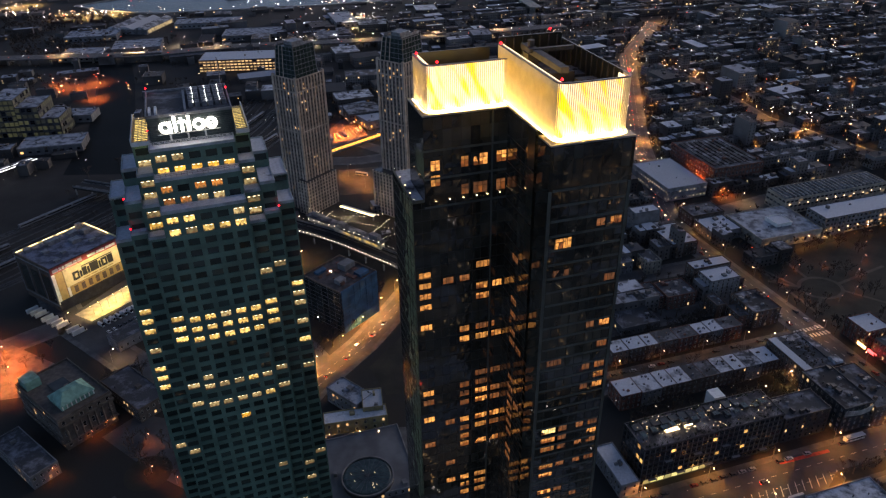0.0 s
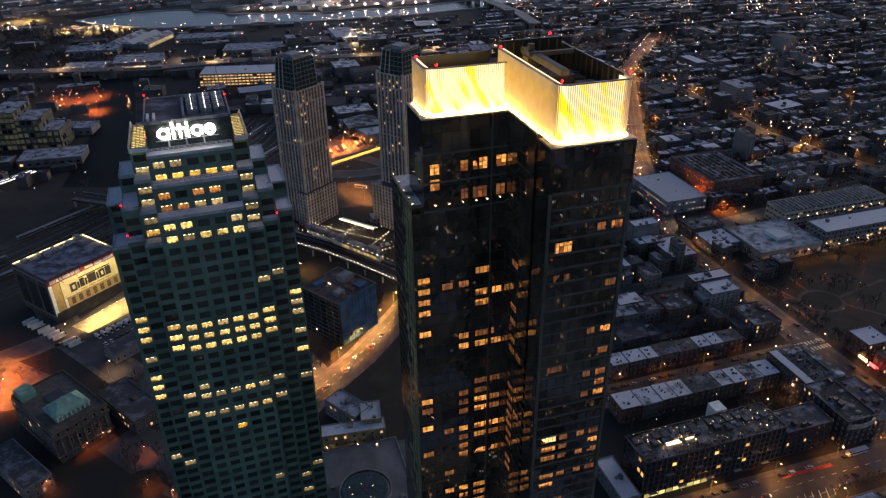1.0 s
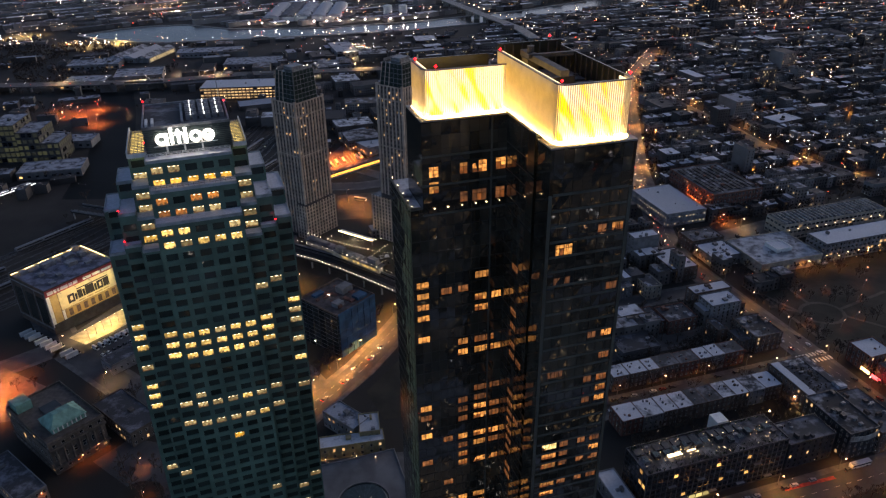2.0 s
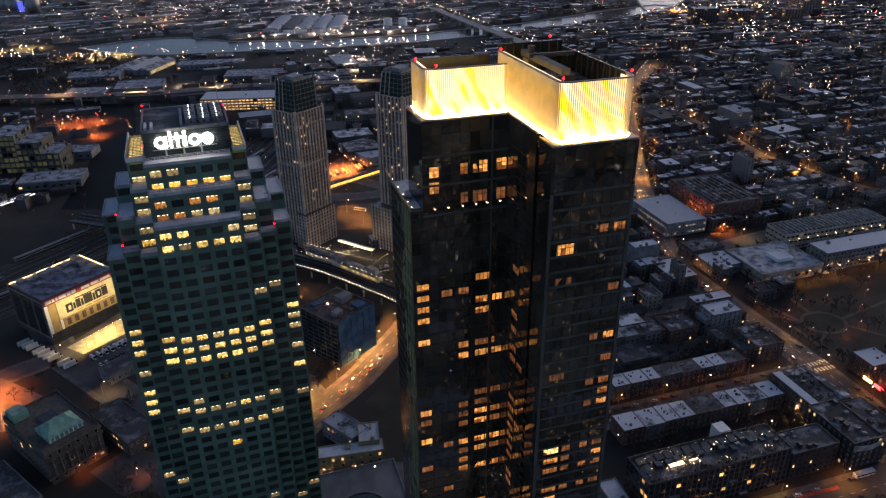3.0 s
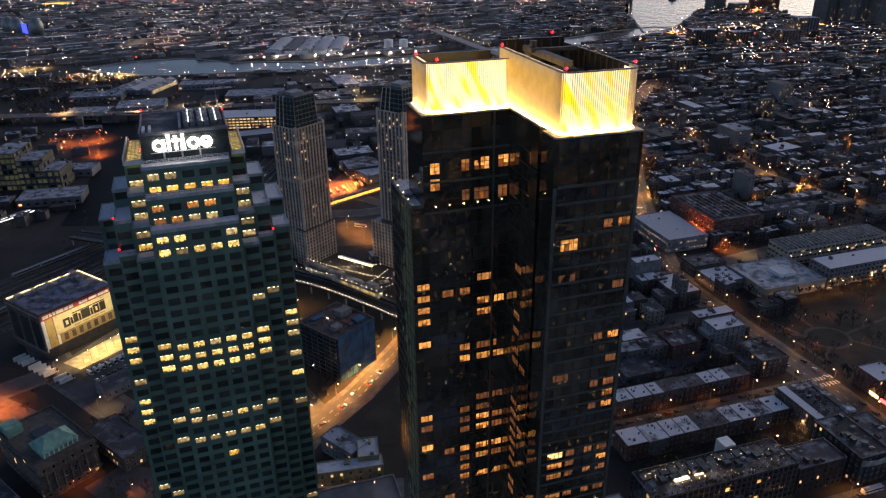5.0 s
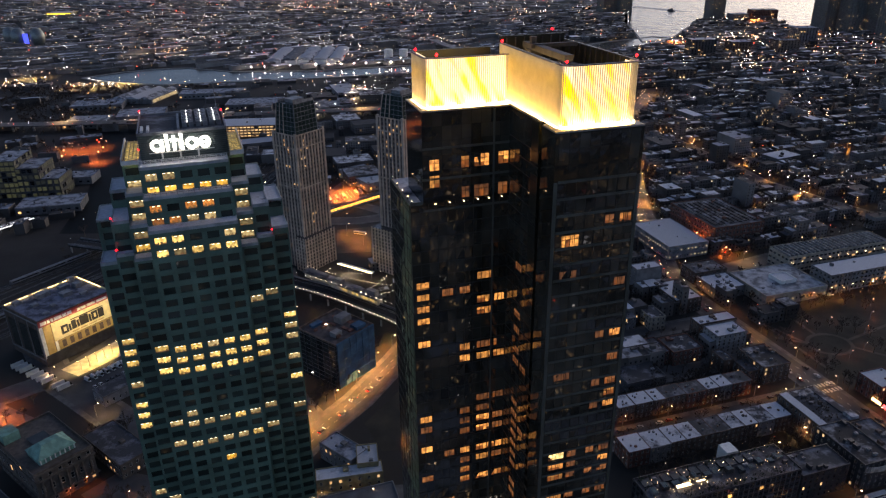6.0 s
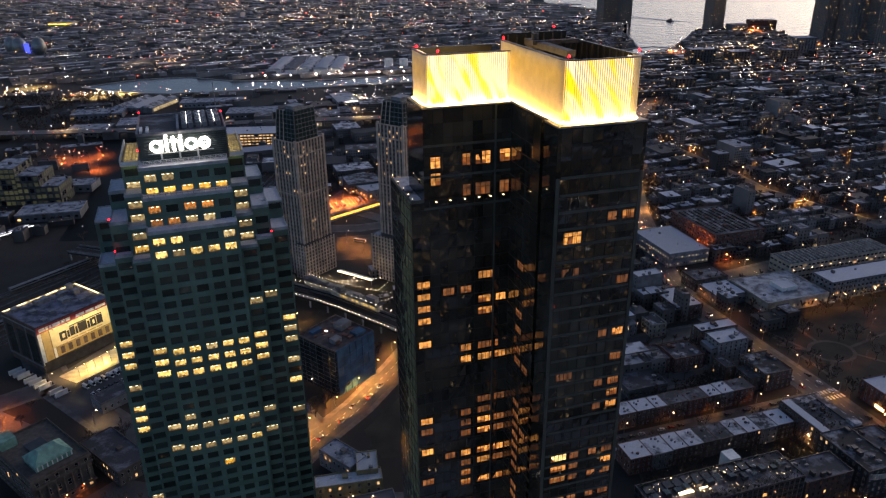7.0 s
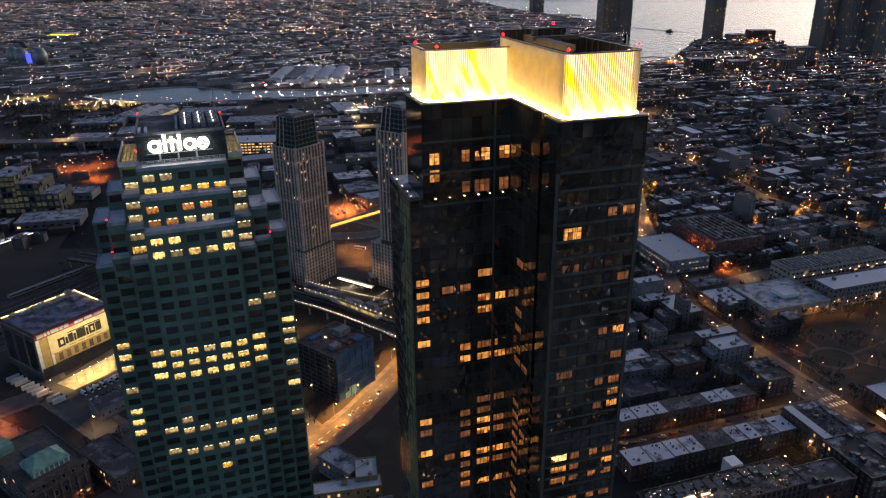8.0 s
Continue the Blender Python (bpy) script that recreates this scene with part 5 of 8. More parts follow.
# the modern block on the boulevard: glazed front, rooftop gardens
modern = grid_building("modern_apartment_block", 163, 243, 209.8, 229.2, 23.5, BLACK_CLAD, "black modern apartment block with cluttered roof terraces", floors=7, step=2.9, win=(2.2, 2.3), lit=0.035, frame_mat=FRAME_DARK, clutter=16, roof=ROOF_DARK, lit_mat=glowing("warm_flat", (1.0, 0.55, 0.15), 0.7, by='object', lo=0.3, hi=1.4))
TERRACE_STRIP = glowing("terrace_strip_light", (1.0, 0.72, 0.38), 5.0)
for x0, x1, y in ((-24, -16.5, -2.6), (-24, -16.5, -1.4), (-13, -8.5, -1.8), (-8.7, -8.3, -3.5)):
    g = Geo()
    g.box(x0, x1, y, y + 0.35, 24.2, 24.5)
    part("strip_light", g, TERRACE_STRIP, modern, "warm strip light on a roof terrace")
for f in range(8):                                 # slab edges and mullions of the glazed front
    g = Geo()
    g.box(-40, 40, -10.0, -9.72, f * 3.36 - 0.14, f * 3.36 + 0.14)
    part("slab_edge", g, DARK_STEEL, modern)
for k in range(28):
    g = Geo()
    g.box(-40 + k * 2.96, -39.86 + k * 2.96, -9.95, -9.72, 3.4, 23.5)
    part("mullion", g, STEEL, modern)
for k in range(9):
    g = Geo()
    x, f = -36 + k * 8.1, 1 + (k * 3) % 6
    g.box(x, x + 4.4, -11.3, -9.95, f * 3.36 - 0.12, f * 3.36 + 0.1)
    part("balcony", g, GREY_RENDER, modern)
for k in range(12):
    g = Geo()
    x = -38 + k * 5.2
    g.box(x, x + 4.2, 3.0, 7.6, 23.6, 24.1 + 0.2 * (k % 3))
    part("solar_panel", g, DARK_GLASS, modern)
for k in range(28):
    g = Geo()
    g.ball(rr.uniform(-38, 38), rr.uniform(-8, 9), 24.5 + rr.uniform(0, 0.6), 0.12)
    part("terrace_lamp", g, bpy.data.materials["terrace_lamp_light"], modern)
roof_rng = random.Random(41)
SKYLIGHT = surface("blue_green_skylight", (0.045, 0.075, 0.075), 0.12, vary=0.3, bump=0, by='object', spread=0.5)
for k in range(13):                                # roof houses of the flats, with glazed lids
    x, y = -37 + k * 5.9 + roof_rng.uniform(-0.6, 0.6), roof_rng.uniform(-4.5, 0.5)
    w, d, h = roof_rng.uniform(2.2, 4.4), roof_rng.uniform(2.4, 4.2), roof_rng.uniform(0.9, 2.6)
    g = Geo()
    g.box(x, x + w, y, y + d, 23.6, 23.6 + h)
    part("roof_house", g, BLACK_CLAD if k % 3 else GREY_RENDER, modern)
    g = Geo()
    for j in range(3):
        g.box(x + 0.15 + j * (w - 0.3) / 3, x + 0.05 + (j + 1) * (w - 0.3) / 3, y + 0.15, y + d - 0.15, 23.6 + h, 23.75 + h)
    part("skylight", g, SKYLIGHT, modern, "blue-green glass skylight")
g = Geo()
for k in range(10):
    x, y = -38 + k * 7.6, -9.0
    for j in range(5):
        g.box(x + j * 0.9, x + j * 0.9 + 0.1, y, y + 3.2, 26.0, 26.15)
    for px_, py_ in ((x, y), (x + 3.7, y), (x, y + 3.1), (x + 3.7, y + 3.1)):
        g.box(px_, px_ + 0.12, py_, py_ + 0.12, 23.6, 26.0)
part("pergola_frames", g, DARK_STEEL, modern, "dark steel pergolas on the roof terraces", kind="stuff")
shrubs, bulbs = Geo(), Geo()
for k in range(190):
    x, y, r = roof_rng.uniform(-39, 39), roof_rng.choice((roof_rng.uniform(-9.2, -6), roof_rng.uniform(0.5, 3), roof_rng.uniform(7.5, 9))), roof_rng.uniform(0.3, 0.8)
    for j in range(8):
        a = roof_rng.uniform(0, 6.283)
        shrubs.face([(x, y, 23.7), (x + r * math.cos(a), y + r * math.sin(a), 23.9 + r), (x + r * math.cos(a + 0.6), y + r * math.sin(a + 0.6), 23.8 + r * 1.5)])
for k in range(80):
    bulbs.ball(roof_rng.uniform(-39, 39), roof_rng.uniform(-9, 9), 25 + roof_rng.uniform(0, 1.2), roof_rng.uniform(0.05, 0.10))
part("roof_planting", shrubs, surface("dark_roof_shrub", (0.022, 0.040, 0.022), 0.9, scale=1.0, vary=0.5, bump=0, by='island', spread=0.5), modern, "dark green shrubs on the roof terraces", kind="stuff")
part("terrace_bulbs", bulbs, bpy.data.materials["terrace_lamp_light"], modern, kind="stuff")
for k in range(34):                                # planted balconies and lit rooms of different widths on the front
    x, f = roof_rng.uniform(-39, 36), roof_rng.randrange(1, 7)
    g = Geo()
    g.box(x, x + roof_rng.uniform(1.0, 3.2), -9.70, -9.66, f * 3.36 + 0.6, f * 3.36 + roof_rng.uniform(1.6, 2.9))
    part("front_window", g, bpy.data.materials["warm_flat"] if k % 3 == 0 else FLAT_DIM if k % 3 == 1 else SKYLIGHT, modern)
g = Geo()
g.box(13.5, 20, 11, 18, 0, 24)
part("stair_tower", g, WHITE_PAINT, modern, "white stair tower")
for k in range(9):
    g = Geo()
    g.box(-38 + k * 4.0, -34.6 + k * 4.0, -9.82, -9.72, 0.5, 3.1)
    part("shop_window", g, glowing("shop_light", (0.9, 0.80, 0.30), 0.42, by='object', lo=0.4, hi=1.2) if "shop_light" not in bpy.data.materials else bpy.data.materials["shop_light"], modern)

# beyond the cross street
grid_building("warehouse", 349.5, 389, 479, 537.5, 12, GREY_RENDER, "grey warehouse with snow-white flat roof", floors=2, step=3.4, win=(1.1, 1.2), lit=0.5, clutter=4, roof=snowy("snow_covered_roof", (0.13, 0.13, 0.14), (0.44, 0.45, 0.47), 0.54, by='object', scale=0.1), lit_mat=glowing("warehouse_light", (1.0, 0.85, 0.55), 0.35, by='object', lo=0.3, hi=1.4))
SNOW_ROOF = bpy.data.materials["snow_covered_roof"]
school = grid_building("brick_school", 403, 455, 490, 558, 18, BRICK_RED, "large red brick building with dark felt roof", floors=4, lit=0.03, step=3.6, win=(1.6, 2.2), clutter=16, roof=ROOF_DARK)
for k in range(9):
    g = Geo()
    g.box(-22 + k * 5.2, -19.4 + k * 5.2, -28, 28, 18.1, 19.0)
    part("roof_ridge", g, ROOF_FELT, school)
grid_building("market_hall", 370, 426, 383, 426.5, 9, CREAM_BRICK, "low market hall with snow-covered roof", floors=1, lit=0.1, clutter=10, roof=SNOW_ROOF)
grid_building("market_annex", 343, 369, 405.3, 429.5, 8, GREY_RENDER, "low grey annex with snowy roof", floors=1, clutter=3)
g_top = grid_building("roof_pavilion", 394, 408, 396, 410, 11.5, WHITE_PAINT, "pale pavilion on the market roof", floors=1, clutter=0, sides="")
grid_building("dark_workshop", 342.5, 372, 431.5, 450.5, 10, BRICK_BROWN, "brown workshop with dark cluttered roof", floors=2, roof=ROOF_DARK, clutter=9)
grid_building("tower_block", 288, 310, 430.5, 441, 22, GREY_RENDER, "pale grey windowless block beside the avenue", floors=6, sides="l", lit=0.0, clutter=3)
garage = grid_building("parking_garage", 427, 531, 426, 449, 14, CREAM_BRICK, "long cream parking garage with ribbed roof", floors=3, step=4.2, win=(3.0, 1.5), lit=0.04, clutter=0, roof=ROOF_DARK)
for k in range(24):
    g = Geo()
    g.box(-50 + k * 4.2, -49.2 + k * 4.2, -10, 9, 14.1, 15.4)
    part("roof_rib", g, CONCRETE, garage)
for k in range(11):
    g = Geo()
    g.box(-48 + k * 9.4, -47.65 + k * 9.4, -11.9, -11.6, 8.6 + (k % 2) * 0.2, 8.85 + (k % 2) * 0.2)
    part("wall_lamp", g, bpy.data.materials["terrace_lamp_light"], garage, "warm lamp on the facade")
garage = grid_building("school_wing", 431, 520, 386, 407, 15, GREY_RENDER, "long grey school wing with dark sloping frames", floors=4, step=4.0, win=(2.4, 1.8), lit=0.05, clutter=6)
for k in range(9):
    g = Geo()
    g.box(-42 + k * 10.2, -41.6 + k * 10.2, -10.9, -10.6, 5.0, 5.3)
    part("wall_lamp", g, bpy.data.materials["terrace_lamp_light"], garage, "warm lamp on the facade")
for k in range(7):                                 # pale frames before the entrance
    g = Geo()
    x = -41 + k * 2.6
    g.hexa([(x, -12.6, 0), (x + 0.4, -12.6, 0), (x + 0.4, -12.2, 0), (x, -12.2, 0), (x + 1.0, -11.2, 15.5), (x + 1.4, -11.2, 15.5), (x + 1.4, -10.8, 15.5), (x + 1.0, -10.8, 15.5)])
    part("entrance_frame", g, STEEL, garage, "pale leaning frame")
grid_building("apartment_block", 300, 322, 395, 426, 11, BRICK_BROWN, "brown brick block with snowy roof", floors=3, clutter=5)
grid_building("house", 240, 266, 405, 418, 10, BRICK_RED, "red brick house with dark roof", category="house", roof=ROOF_DARK)

# ---- the storage building with the painted billboard wall ----
CREAM_WALL = surface("cream_painted_wall", (0.72, 0.62, 0.34), 0.7, scale=0.3, vary=0.08, bump=0)
RED_BAND = surface("red_sign_band", (0.35, 0.05, 0.05), 0.6, scale=0.4, vary=0.1, bump=0)
OCHRE = surface("ochre_painted_wall", (0.40, 0.27, 0.10), 0.7, scale=0.3, vary=0.15, bump=0)
BLACK_PAINT = surface("black_sign_paint", (0.02, 0.018, 0.016), 0.6, vary=0.1, bump=0)
SIGN_LAMP = glowing("sign_flood_light", (1.0, 0.74, 0.34), 4.0)
STORE = pose(-263.5, 441.5, 0, 0, 0, -34)
store = thing("storage_building", STORE, "storage building with cream billboard wall and red sign band", "building")
W, D, H = 42.0, 53.0, 33.0
g = Geo()
g.box(-W / 2, W / 2, -D / 2, D / 2, 0, H)
part("wall", g, BRICK_BROWN, store, "dark brown side walls")
g = Geo()
g.box(-W / 2 + 0.5, W / 2 - 0.5, -D / 2 + 0.5, D / 2 - 0.5, H, H + 0.1)
part("roof", g, snowy("blue_grey_roof", (0.055, 0.06, 0.08), (0.20, 0.215, 0.28), 0.45, by='object'), store)
# the two lit edges are coloured cream in place of light on them
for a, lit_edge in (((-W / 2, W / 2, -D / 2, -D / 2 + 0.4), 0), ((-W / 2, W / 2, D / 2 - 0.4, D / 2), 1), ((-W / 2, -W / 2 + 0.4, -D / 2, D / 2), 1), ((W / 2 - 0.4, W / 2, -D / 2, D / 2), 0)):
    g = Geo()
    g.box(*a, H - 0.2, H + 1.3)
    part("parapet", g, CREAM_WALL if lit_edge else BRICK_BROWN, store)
g = Geo()
g.box(-W / 2 + 0.5, -W / 2 + 0.7, -D / 2 + 1, -D / 2 + 6, H + 1.0, H + 1.2)
for k in range(4):
    g.box(-W / 2 + 0.5, -W / 2 + 0.7, -D / 2 + 9 + k * 11, -D / 2 + 17 + k * 11, H + 1.0, H + 1.2)
g.box(-W / 2 + 1, W / 2 - 12, D / 2 - 0.7, D / 2 - 0.5, H + 1.0, H + 1.2)
part("cornice_light", g, SIGN_LAMP, store, "strip light along the parapet")
x = W / 2 + 0.02
for name, y0, y1, z0, z1, mat, out, text in (("sign_band", -D / 2, D / 2, 29.2, 33.6, RED_BAND, 0.2, "dark red sign band"), ("billboard", -D / 2 + 8, D / 2 - 0.3, 15.5, 29.0, CREAM_WALL, 0.15, "cream billboard panel"),
                                             ("pilaster", -D / 2 + 2.5, -D / 2 + 7.6, 6, 29.0, OCHRE, 0.12, "brown painted strip"), ("edge_strip", -D / 2, -D / 2 + 2.3, 6, 29.0, WHITE_PAINT, 0.14, "white edge strip"), ("dado", -D / 2 + 10, D / 2 - 0.3, 8.2, 15.3, OCHRE, 0.1, "ochre lower wall"), ("dado_strip", -D / 2 + 8, -D / 2 + 9.8, 6, 15.3, WHITE_PAINT, 0.14, "white strip")):
    g = Geo()
    g.box(x, x + out, y0, y1, z0, z1)
    part(name, g, mat, store, text)
# sign shapes: a heavy mark of plain bars, and pale bars on the band
for y0, y1, z0, z1, hole in ((-12.8, -8.0, 18.0, 24.4, 1), (-7.6, -6.0, 18.6, 23.4, 0), (-5.6, -2.2, 18.6, 24.9, 0), (-1.8, -0.2, 18.6, 23.8, 0), (0.2, 6.6, 18.6, 25.4, 0), (7.0, 8.6, 18.6, 24.0, 0), (9.0, 13.4, 18.6, 25.0, 1), (13.8, 18.0, 18.6, 25.2, 0), (-5.6, 18.0, 25.6, 26.3, 0)):
    g = Geo()
    g.box(x + 0.15, x + 0.26, y0, y1, z0, z1)
    bar = part("sign_bar", g, BLACK_PAINT, store, "black block of the painted mark")
    if hole:
        g = Geo()
        g.box(x + 0.26, x + 0.29, y0 + 1.6, y1 - 1.3, z0 + 1.7, z1 - 1.7)
        part("cut_out", g, CREAM_WALL, bar)
for y0, y1 in ((-6, -1), (0, 5), (6, 12), (13, 17)):
    g = Geo()
    g.box(x + 0.15, x + 0.2, y0, y1, 16.6, 17.2)
    part("small_bar", g, OCHRE, store, "faint bar below the mark")
for y0, y1 in ((-25, -21), (-20.4, -18.6), (-18, -16.4), (-15.8, -10.5), (-9.9, -7.2), (-6.6, -3.6), (0.5, 6.5), (7.5, 13.5), (14.5, 22.0)):
    g = Geo()
    g.box(x + 0.2, x + 0.3, y0, y1, 30.1, 32.4 if y0 < 0 else 31.9)
    part("band_bar", g, WHITE_PAINT, store, "pale bar on the band")
for k in range(7):
    g = Geo()
    g.box(x + 0.1, x + 0.16, -14 + k * 5.4, -11.2 + k * 5.4, 9.2, 14.2)
    part("blind_window", g, BRICK_BROWN, store)
for k in range(3):
    g = Geo()
    g.box(-W / 2 + 3 + k * 13, -W / 2 + 13 + k * 13, -D / 2 - 0.1, -D / 2, 6, 27)
    part("side_panel", g, DARK_GLASS, store)
# a flat black band over the lowest eight metres
g = Geo()
g.box(W / 2, W / 2 + 0.2, -D / 2 + 0.4, D / 2, 0, 8.0)
part("ground_floor", g, BLACK_CLAD, store, "dark ground floor band on the wall")
for x0, y0, a, b, c in ((-16, -8, 6, 9, 3.2), (-15, 8, 5, 7, 2.6), (-6, -16, 4, 4, 1.6), (-4, 3, 6, 7, 2.8), (-18, -22, 4, 5, 2.4), (5, -9, 3, 3, 1.5), (6, 12, 2.5, 5, 1.4), (-9, 16, 5, 4, 3.4), (-19, 18, 3, 4, 4.0), (12, -18, 3, 4, 1.2)):
    g = Geo()
    g.box(x0, x0 + a, y0, y0 + b, H + 0.1, H + c)
    part("roof_unit", g, STEEL, store)
for k in range(5):                                 # floods at the band shining on the wall
    la = bpy.data.lights.new("billboard_flood", 'SPOT')
    la.energy, la.color, la.spot_size, la.spot_blend, la.shadow_soft_size = 3600, (1.0, 0.80, 0.42), radians(110), 0.6, 0.4
    ob = new("billboard_flood", la)
    ob.parent = store
    ob.matrix_basis = look((W / 2 + 9, -20 + k * 10.5, 32.0), (W / 2, -20 + k * 10.5, 20.0))
    arm = Geo()
    arm.tube((W / 2, -20 + k * 10.5, 33.2), (W / 2 + 9, -20 + k * 10.5, 32.5), 0.12)
    part("flood_arm", arm, STEEL, store)

for x0, x1, z0, z1 in ((-W / 2, -W / 2 + 0.7, 4, 32.4), (-W / 2 + 13.0, -W / 2 + 13.4, 6, 31), (-W / 2 + 28.5, -W / 2 + 28.9, 6, 31), (W / 2 - 1.2, W / 2, 4, 32.4), (-W / 2 + 0.7, W / 2 - 1.2, 31.2, 32.2), (-W / 2 + 0.7, W / 2 - 1.2, 4.2, 5.2)):
    g = Geo()
    g.box(x0, x1, -D / 2 - 0.35, -D / 2 - 0.12, z0, z1)
    part("side_frame", g, GREY_RENDER, store, "pale frame line on the dark side wall")
building("small_depot", pose(-203, 374, 0, 0, 0, -39), 13, 20, 7, GREY_RENDER, "small grey depot with a dark roof by the forecourt", floors=1, sides="fr", clutter=1, roof=ROOF_DARK, lit=0.0)

# ---- the courthouse with the copper lantern ----
COURT = pose(-209.0, 304.5, 0, 0, 0, -39)
LIMESTONE = surface("grey_limestone", (0.10, 0.08, 0.066), 0.85, scale=0.4, vary=0.3)
court = building("courthouse", COURT, 46.5, 29.0, 20.0, LIMESTONE, "stone courthouse with green copper roof lantern", floors=3, step=4.4, win=(1.6, 3.2), lit=0.03, sides="fr", clutter=2, roof=ROOF_DARK, parapet_h=1.4)
g = Geo()
g.box(3.5, 17.5, -9.0, 9.0, 20.1, 23.2)
part("lantern_base", g, COPPER, court)
g = Geo()
b = [(3.0, -9.5), (18.0, -9.5), (18.0, 9.5), (3.0, 9.5)]
t = [(8.5, -4.5), (12.5, -4.5), (12.5, 4.5), (8.5, 4.5)]
g.hexa([(*p, 23.2) for p in b] + [(*p, 27.5) for p in t])
part("copper_roof", g, COPPER, court, "green hipped copper roof")
for k in range(8):
    g = Geo()
    g.box(17.5, 17.9, -8.6 + k * 2.4, -8.1 + k * 2.4, 20.6, 23.0)
    part("lantern_pier", g, WHITE_PAINT, court)
g = Geo()
g.box(-22, -13, -13, -5, 20.1, 25.5)
part("roof_house", g, COPPER, court, "dark green roof house")
g = Geo()
g.box(-9, 0, -4, 5, 20.1, 21.0)
part("skylight", g, DARK_GLASS, court)
for k in range(7):                                 # half columns and cornice along the front
    g = Geo()
    g.tube((23.6, -12 + k * 4.0, 5), (23.6, -12 + k * 4.0, 15.5), 0.6, 0.5, sides=10)
    part("column", g, LIMESTONE, court)
for z0, z1, o in ((4.2, 5.0, 1.2), (15.5, 16.6, 1.2), (19.2, 20.2, 0.9)):
    g = Geo()
    g.box(-23.4, 23.2 + o, -14.5 - o * 0.5, 14.5 + o * 0.5, z0, z1)
    part("cornice", g, LIMESTONE, court)
annex = building("court_annex", pose(-217, 270.5, 0, 0, 0, -38), 41, 14, 8, GREY_RENDER, "low annex with thinly snowed roof beside the courthouse", floors=2, sides="fr", clutter=1, roof=ROOF_DARK)
building("court_wing", pose(-178, 318, 0, 0, 0, -39), 40, 18, 9, LIMESTONE, "low stone wing behind the courthouse", floors=2, sides="fr", clutter=2, roof=ROOF_DARK)

# ---- the block wrapped in blue netting ----
NETTING = surface("blue_site_netting", (0.018, 0.075, 0.14), 0.7, scale=0.15, vary=0.35, fine=1.0, bump=0.3)
site = thing("building_under_construction", pose(-67.8, 401.0, 0, 0, 0, -39), "building site wrapped in dark blue netting", "building")
g = Geo()
g.box(-16.8, 16.8, -16, 16, 0, 31)
part("shell", g, BLACK_CLAD, site)
for f in range(10):
    g = Geo()
    g.box(-17.2, 17.2, -16.4, 16.4, 2.6 + f * 3.1, 2.95 + f * 3.1)
    part("floor_slab", g, GREY_RENDER, site)
for k in range(6):
    g = Geo()
    for j in range(5):
        z0, z1 = j * 6.4, j * 6.4 + 6.3
        y0 = -16 + k * 5.4
        q = [(17.5 + rr.uniform(0, 0.35), y0), (17.5 + rr.uniform(0, 0.35), y0 + 5.3), (17.25, y0 + 5.3), (17.25, y0)]
        g.hexa([(*p, z0) for p in q] + [(*p, z1) for p in q])
    part("netting", g, NETTING, site, "blue netting over scaffolding")
for k in range(6):
    g = Geo()
    g.box(-16.8 + k * 5.7, -11.5 + k * 5.7, -16.8, -16.55, 0, 31)
    part("facade_panel", g, DARK_GLASS, site)
g = Geo()
for k in range(14):
    a, b = rr.uniform(-14, 12), rr.uniform(-13, 12)
    g.box(a, a + rr.uniform(1, 5), b, b + rr.uniform(1, 4), 31.0, 31.4 + rr.uniform(0, 1.6))
part("site_clutter", g, BRICK_RED, site, kind="stuff")
for k in range(7):
    g = Geo()
    x = -16.8 + k * 5.6
    g.tube((x, -17.1, 0), (x, -17.1, 32.4), 0.09, sides=5)
    part("scaffold_post", g, STEEL, site)
for k in range(10):
    g = Geo()
    g.box(-17, 17, -17.15, -17.0, 2.2 + k * 3.1, 2.32 + k * 3.1)
    part("scaffold_rail", g, STEEL, site)
for a0 in ((-17.3, 17.3, -16.6, -16.2), (-17.3, 17.3, 16.2, 16.6), (-17.3, -16.9, -16.2, 16.2), (16.9, 17.3, -16.2, 16.2)):
    g = Geo()
    g.box(*a0, 30.6, 32.2)
    part("edge_board", g, NETTING if a0[0] > 0 else BRICK_BROWN, site)
for x0, y0, w0, d0, h0 in ((-6, 4, 7, 9, 4.2), (5, -10, 5, 6, 3.0), (8, 5, 6, 8, 2.2), (-14, -10, 4, 8, 1.6)):
    g = Geo()
    g.box(x0, x0 + w0, y0, y0 + d0, 31.05, 31.05 + h0)
    part("core_house", g, NETTING if h0 < 2.5 else GREY_RENDER, site)
g = Geo()
g.box(-16.4, 16.4, -15.6, 15.6, 30.95, 31.05)
part("roof_slab", g, surface("dusty_slab", (0.075, 0.058, 0.055), 0.9, scale=0.3, vary=0.4), site)
g = Geo()
g.ball(-6, -3, 32.6, 0.3), g.ball(-4.6, -3, 32.6, 0.3), g.ball(-6, -17.4, 4, 0.35)
part("site_lamps", g, glowing("site_lamp", (1.0, 0.86, 0.66), 14.0), site)

